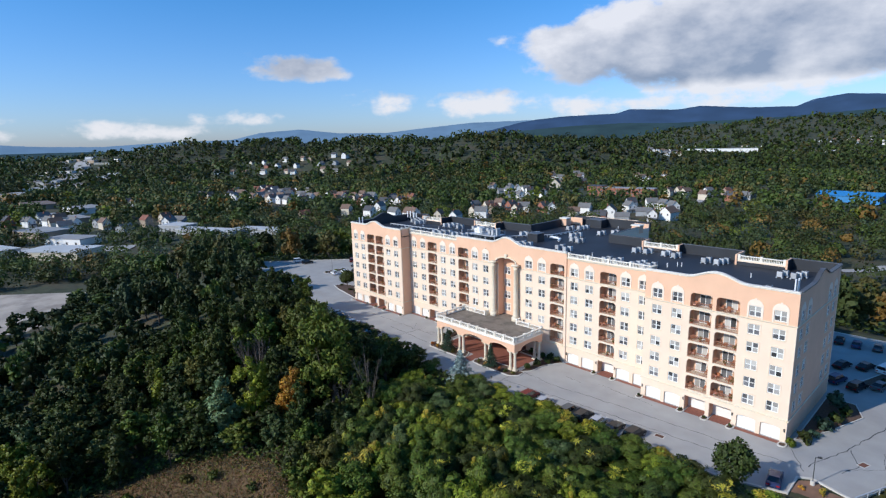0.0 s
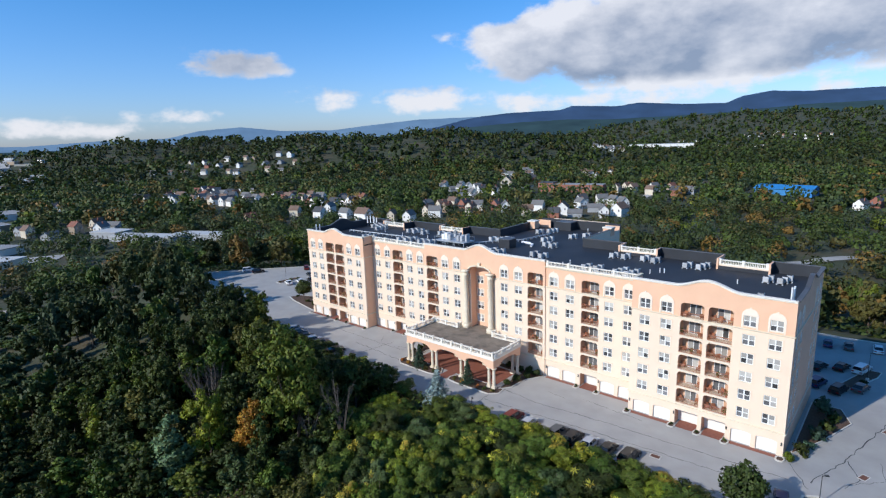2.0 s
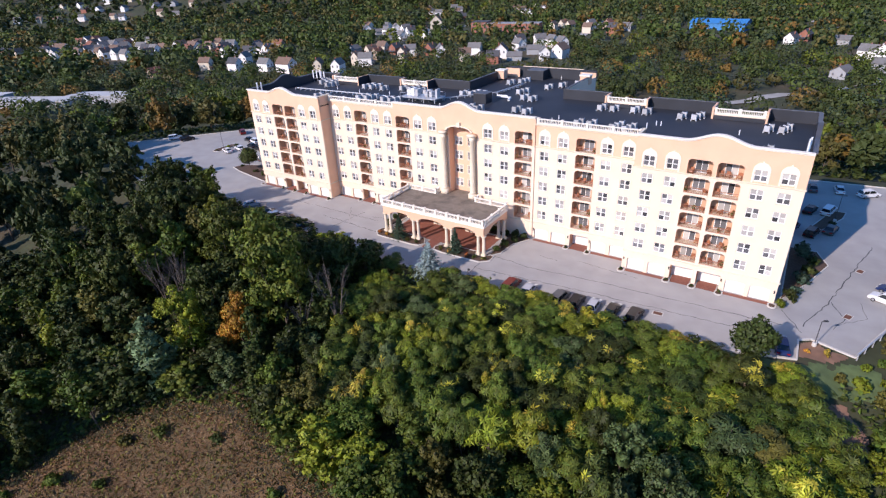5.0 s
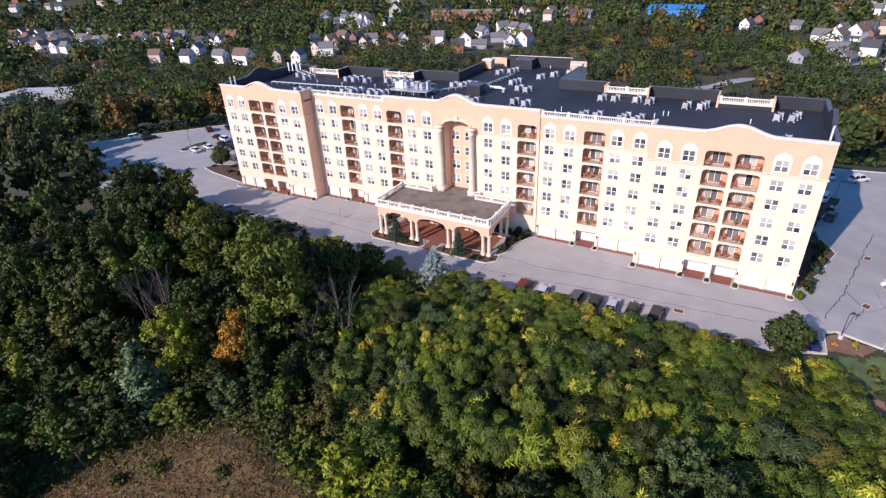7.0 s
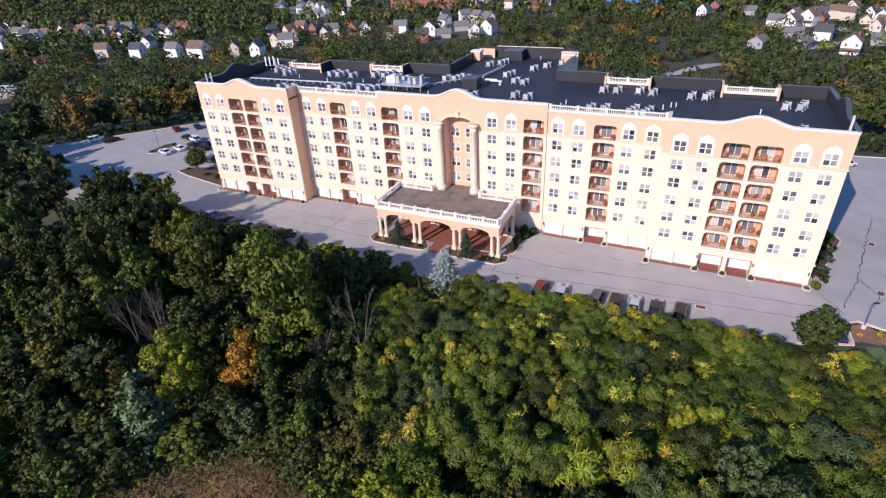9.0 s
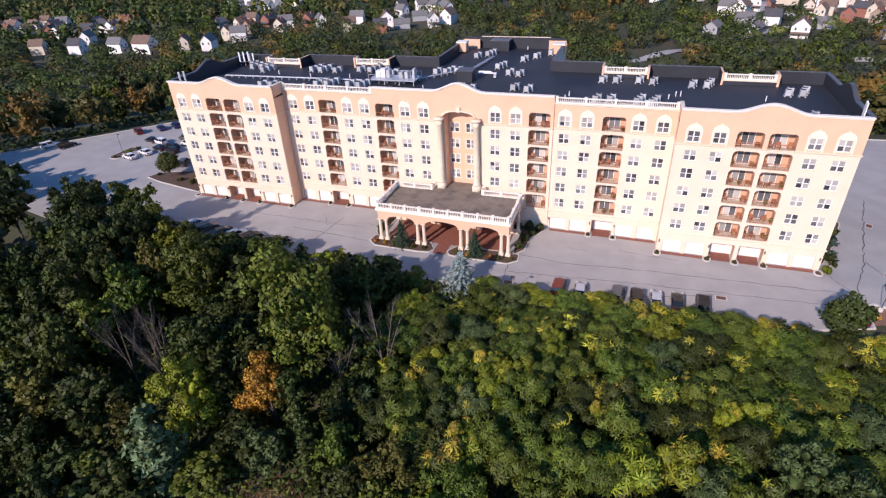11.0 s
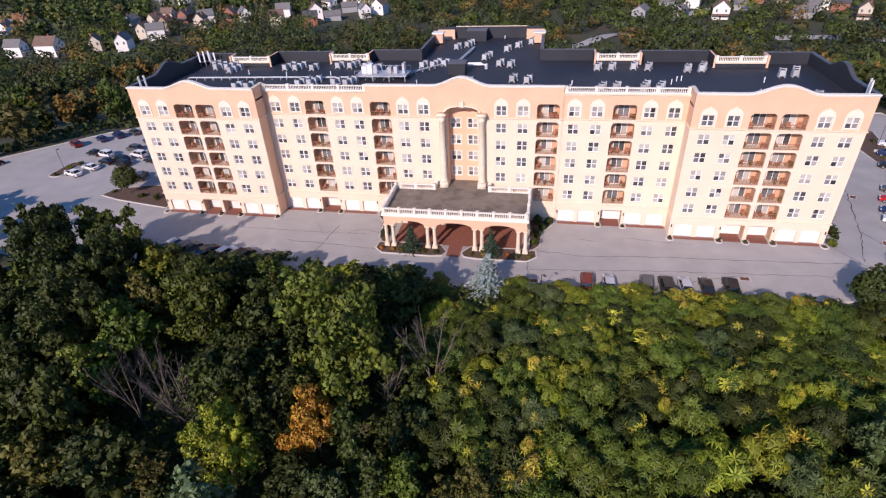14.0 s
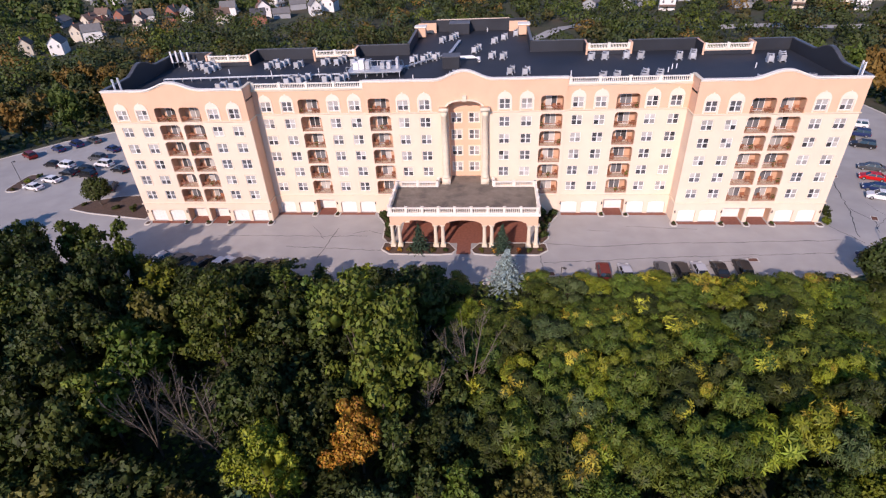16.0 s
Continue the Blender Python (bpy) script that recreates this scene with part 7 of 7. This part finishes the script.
# platform of tall equipment cabinets
plat = thing("equipment_platform", -100.5, 109.5, DECKZ, "steel platform with tall pale equipment cabinets", "equipment")
bm = bmesh.new()
box(bm, -5, -2.2, 0.9, 5, 2.2, 1.05)
part("platform_deck", bm, GALV, plat)
for x in (-4.8, -1.6, 1.6, 4.7):
    for y in (-2.1, 2.0):
        bm = bmesh.new()
        box(bm, x, y, 0, x + 0.12, y + 0.12, 0.9)
        part("leg", bm, GALV, plat)
for x, w, h in ((-3.6, 1.0, 1.3), (-2.5, 1.0, 1.7), (-1.4, 0.8, 1.5), (1.4, 0.8, 1.2), (2.6, 0.7, 1.3), (4.2, 0.5, 1.9)):
    bm = bmesh.new()
    box(bm, x - w / 2, -0.5, 1.05, x + w / 2, 0.9, 1.05 + h)
    bmesh.ops.bevel(bm, geom=bm.edges[:], offset=0.04, segments=1, affect="EDGES")
    part("cabinet", bm, WHITEPAINT if w > 0.85 else UNITGREY, plat, "pale equipment cabinet")
bm = bmesh.new()
for y in (-2.15, 2.1):
    box(bm, -5, y, 1.95, 5, y + 0.06, 2.01)
for x in (-5, -2.5, 0, 2.5, 4.94):
    for y in (-2.15, 2.1):
        box(bm, x, y, 1.05, x + 0.06, y + 0.06, 1.98)
part("handrail", bm, GALV, plat)
# lift heads and the black returns
for x, y, w, d, h in ((-86.6, 113.6, 3.2, 3.0, 2.1), (-86.5, 143.5, 4.6, 3.6, 2.3)):
    r = thing("roof_hatch_house", x, y, DECKZ, "black membrane-clad hatch house on the roof", "roof house", "hatch houses")
    bm = bmesh.new()
    box(bm, -w / 2, -d / 2, 0, w / 2, d / 2, h)
    part("wall", bm, MEMBRANE, r)
    bm = bmesh.new()
    box(bm, -w / 2 - 0.1, -d / 2 - 0.1, h, w / 2 + 0.1, d / 2 + 0.1, h + 0.12)
    part("roof", bm, COPING, r)
duct = thing("duct", -82.6, 117.8, DECKZ + 0.2, "white insulated duct bent over the roof", "duct")
bm = bmesh.new()
v, f = tube([(-2.6, 0.3, 0.4), (0, 0, 0.5), (1.2, -0.8, 0.5), (1.2, -1.6, 0.1)], [0.32, 0.32, 0.32, 0.32], 8)
part("pipe", raw_mesh("pipe", v.tolist(), f.tolist(), WHITEPAINT), None, duct)
bm.free()
for x, y in ((-65.4, 103.5), (-65.0, 106.0), (-48.2, 107.0), (-47.0, 109.0), (-46.2, 109.2), (-70.5, 131), (-80.0, 144), (-112, 111.5), (-121, 110.5), (-33, 108.5), (-130, 112), (-93, 105.5)):
    pv = thing("vent_pipe", x, y, DECKZ - 0.02, "short white vent pipe through the roof", "vent pipe", "vent pipes")
    bm = bmesh.new()
    turned(bm, 0, 0, [(0.09, 0), (0.09, 0.9), (0.07, 0.9)], 8)
    part("pipe", bm, WHITEPAINT, pv)


def antenna(x, y, h, turn, panels):
    a = thing("antenna_mast", x, y, DECKZ - 0.02, "white panel antennas on a short roof mast", "antenna", "roof antennas", turn)
    bm = bmesh.new()
    for k in range(panels):
        turned(bm, k * 1.0, 0, [(0.05, 0), (0.05, h)], 6)
    box(bm, -0.1, -0.03, 1.0, (panels - 1) * 1.0 + 0.1, 0.03, 1.08)
    part("mast", bm, GALV, a)
    for k in range(panels):
        bm = bmesh.new()
        box(bm, k * 1.0 - 0.17, -0.22, h - 2.2, k * 1.0 + 0.17, -0.06, h)
        bmesh.ops.bevel(bm, geom=bm.edges[:], offset=0.03, segments=1, affect="EDGES")
        part("panel", bm, WHITEPAINT, a)


antenna(-22.9, 96.2, 3.9, 80, 2)
antenna(-144.4, 97.6, 3.4, 60, 2)
antenna(-144.2, 117.5, 3.3, 30, 3)
antenna(-142.4, 119.0, 2.8, 0, 2)

# ---- balcony furniture ----
WICKER = surface("rust brown wicker", (0.28, 0.10, 0.045), 0.2, 4, 0.8, rand=0.35)
CUSHION = surface("cushion cloth", (0.50, 0.30, 0.20), 0.1, 3, 0.9, rand=0.5, hue=0.03)


def patio_chair():
    c = new("patio_chair")
    c.empty_display_size = 0.2
    tagged(c, "rust-brown wicker patio chair on a balcony", "chair", "balcony chairs")
    bm = bmesh.new()
    box(bm, -0.32, -0.32, 0.3, 0.32, 0.32, 0.4)
    part("seat", bm, WICKER, c)
    bm = bmesh.new()
    prism(bm, [(0.24, 0.4), (0.32, 0.4), (0.44, 1.0), (0.36, 1.0)], -0.32, 0.32, "x")
    part("backrest", bm, WICKER, c)
    bm = bmesh.new()
    box(bm, -0.27, -0.29, 0.4, 0.27, 0.22, 0.5)
    part("cushion", bm, CUSHION, c)
    for s in (-1, 1):
        bm = bmesh.new()
        box(bm, s * 0.34 - 0.04, -0.3, 0.56, s * 0.34 + 0.04, 0.36, 0.61)
        box(bm, s * 0.34 - 0.03, -0.28, 0.0, s * 0.34 + 0.03, -0.2, 0.56)
        part("armrest", bm, WICKER, c)
        bm = bmesh.new()
        box(bm, s * 0.28 - 0.03, 0.24, 0.0, s * 0.28 + 0.03, 0.3, 0.3)
        part("leg", bm, WICKER, c)
    return c


def pot_plant():
    p = new("potted_plant")
    p.empty_display_size = 0.2
    tagged(p, "leafy plant in a terracotta pot on a balcony", "potted plant", "balcony plants")
    bm = bmesh.new()
    turned(bm, 0, 0, [(0.14, 0), (0.22, 0.34), (0.2, 0.35)], 9)
    part("pot", bm, surface("terracotta", (0.40, 0.15, 0.08), 0.1, 3, 0.85), p)
    rs = np.random.RandomState(4)
    d = rs.normal(0, 1, (46, 3))
    d /= np.linalg.norm(d, axis=1)[:, None]
    v, f = leaf_quads(rs, d * [0.28, 0.28, 0.34] + [0, 0, 0.65], d, 0.22)
    part("leaves", raw_mesh("leaves", v.tolist(), f.tolist(), LEAF["green"]), None, p)
    return p


first = {}
frng = random.Random(13)


def place(maker, x, y, z, turn):
    m = pose(x, y, z, 0, 0, turn)
    if maker not in first:
        first[maker] = maker()
        first[maker].matrix_basis = m
    else:
        copy_thing(first[maker], m)


for u, i, v in balcony_spots:
    z = FLOOR0 + STOREY * i + 0.115
    spots = [-1.35, 1.35, -0.3 if frng.random() < 0.5 else 0.6]
    for k, o in enumerate(spots):
        if frng.random() < (0.78 if k < 2 else 0.35):
            place(patio_chair, CX + u + o, CY + v + frng.uniform(0.75, 1.25), z, frng.uniform(-50, 50) + (180 if frng.random() < 0.3 else 0))
    if frng.random() < 0.5:
        place(pot_plant, CX + u + frng.choice((-1.6, 1.6, 0.1)), CY + v + 0.45, z, frng.uniform(0, 90))
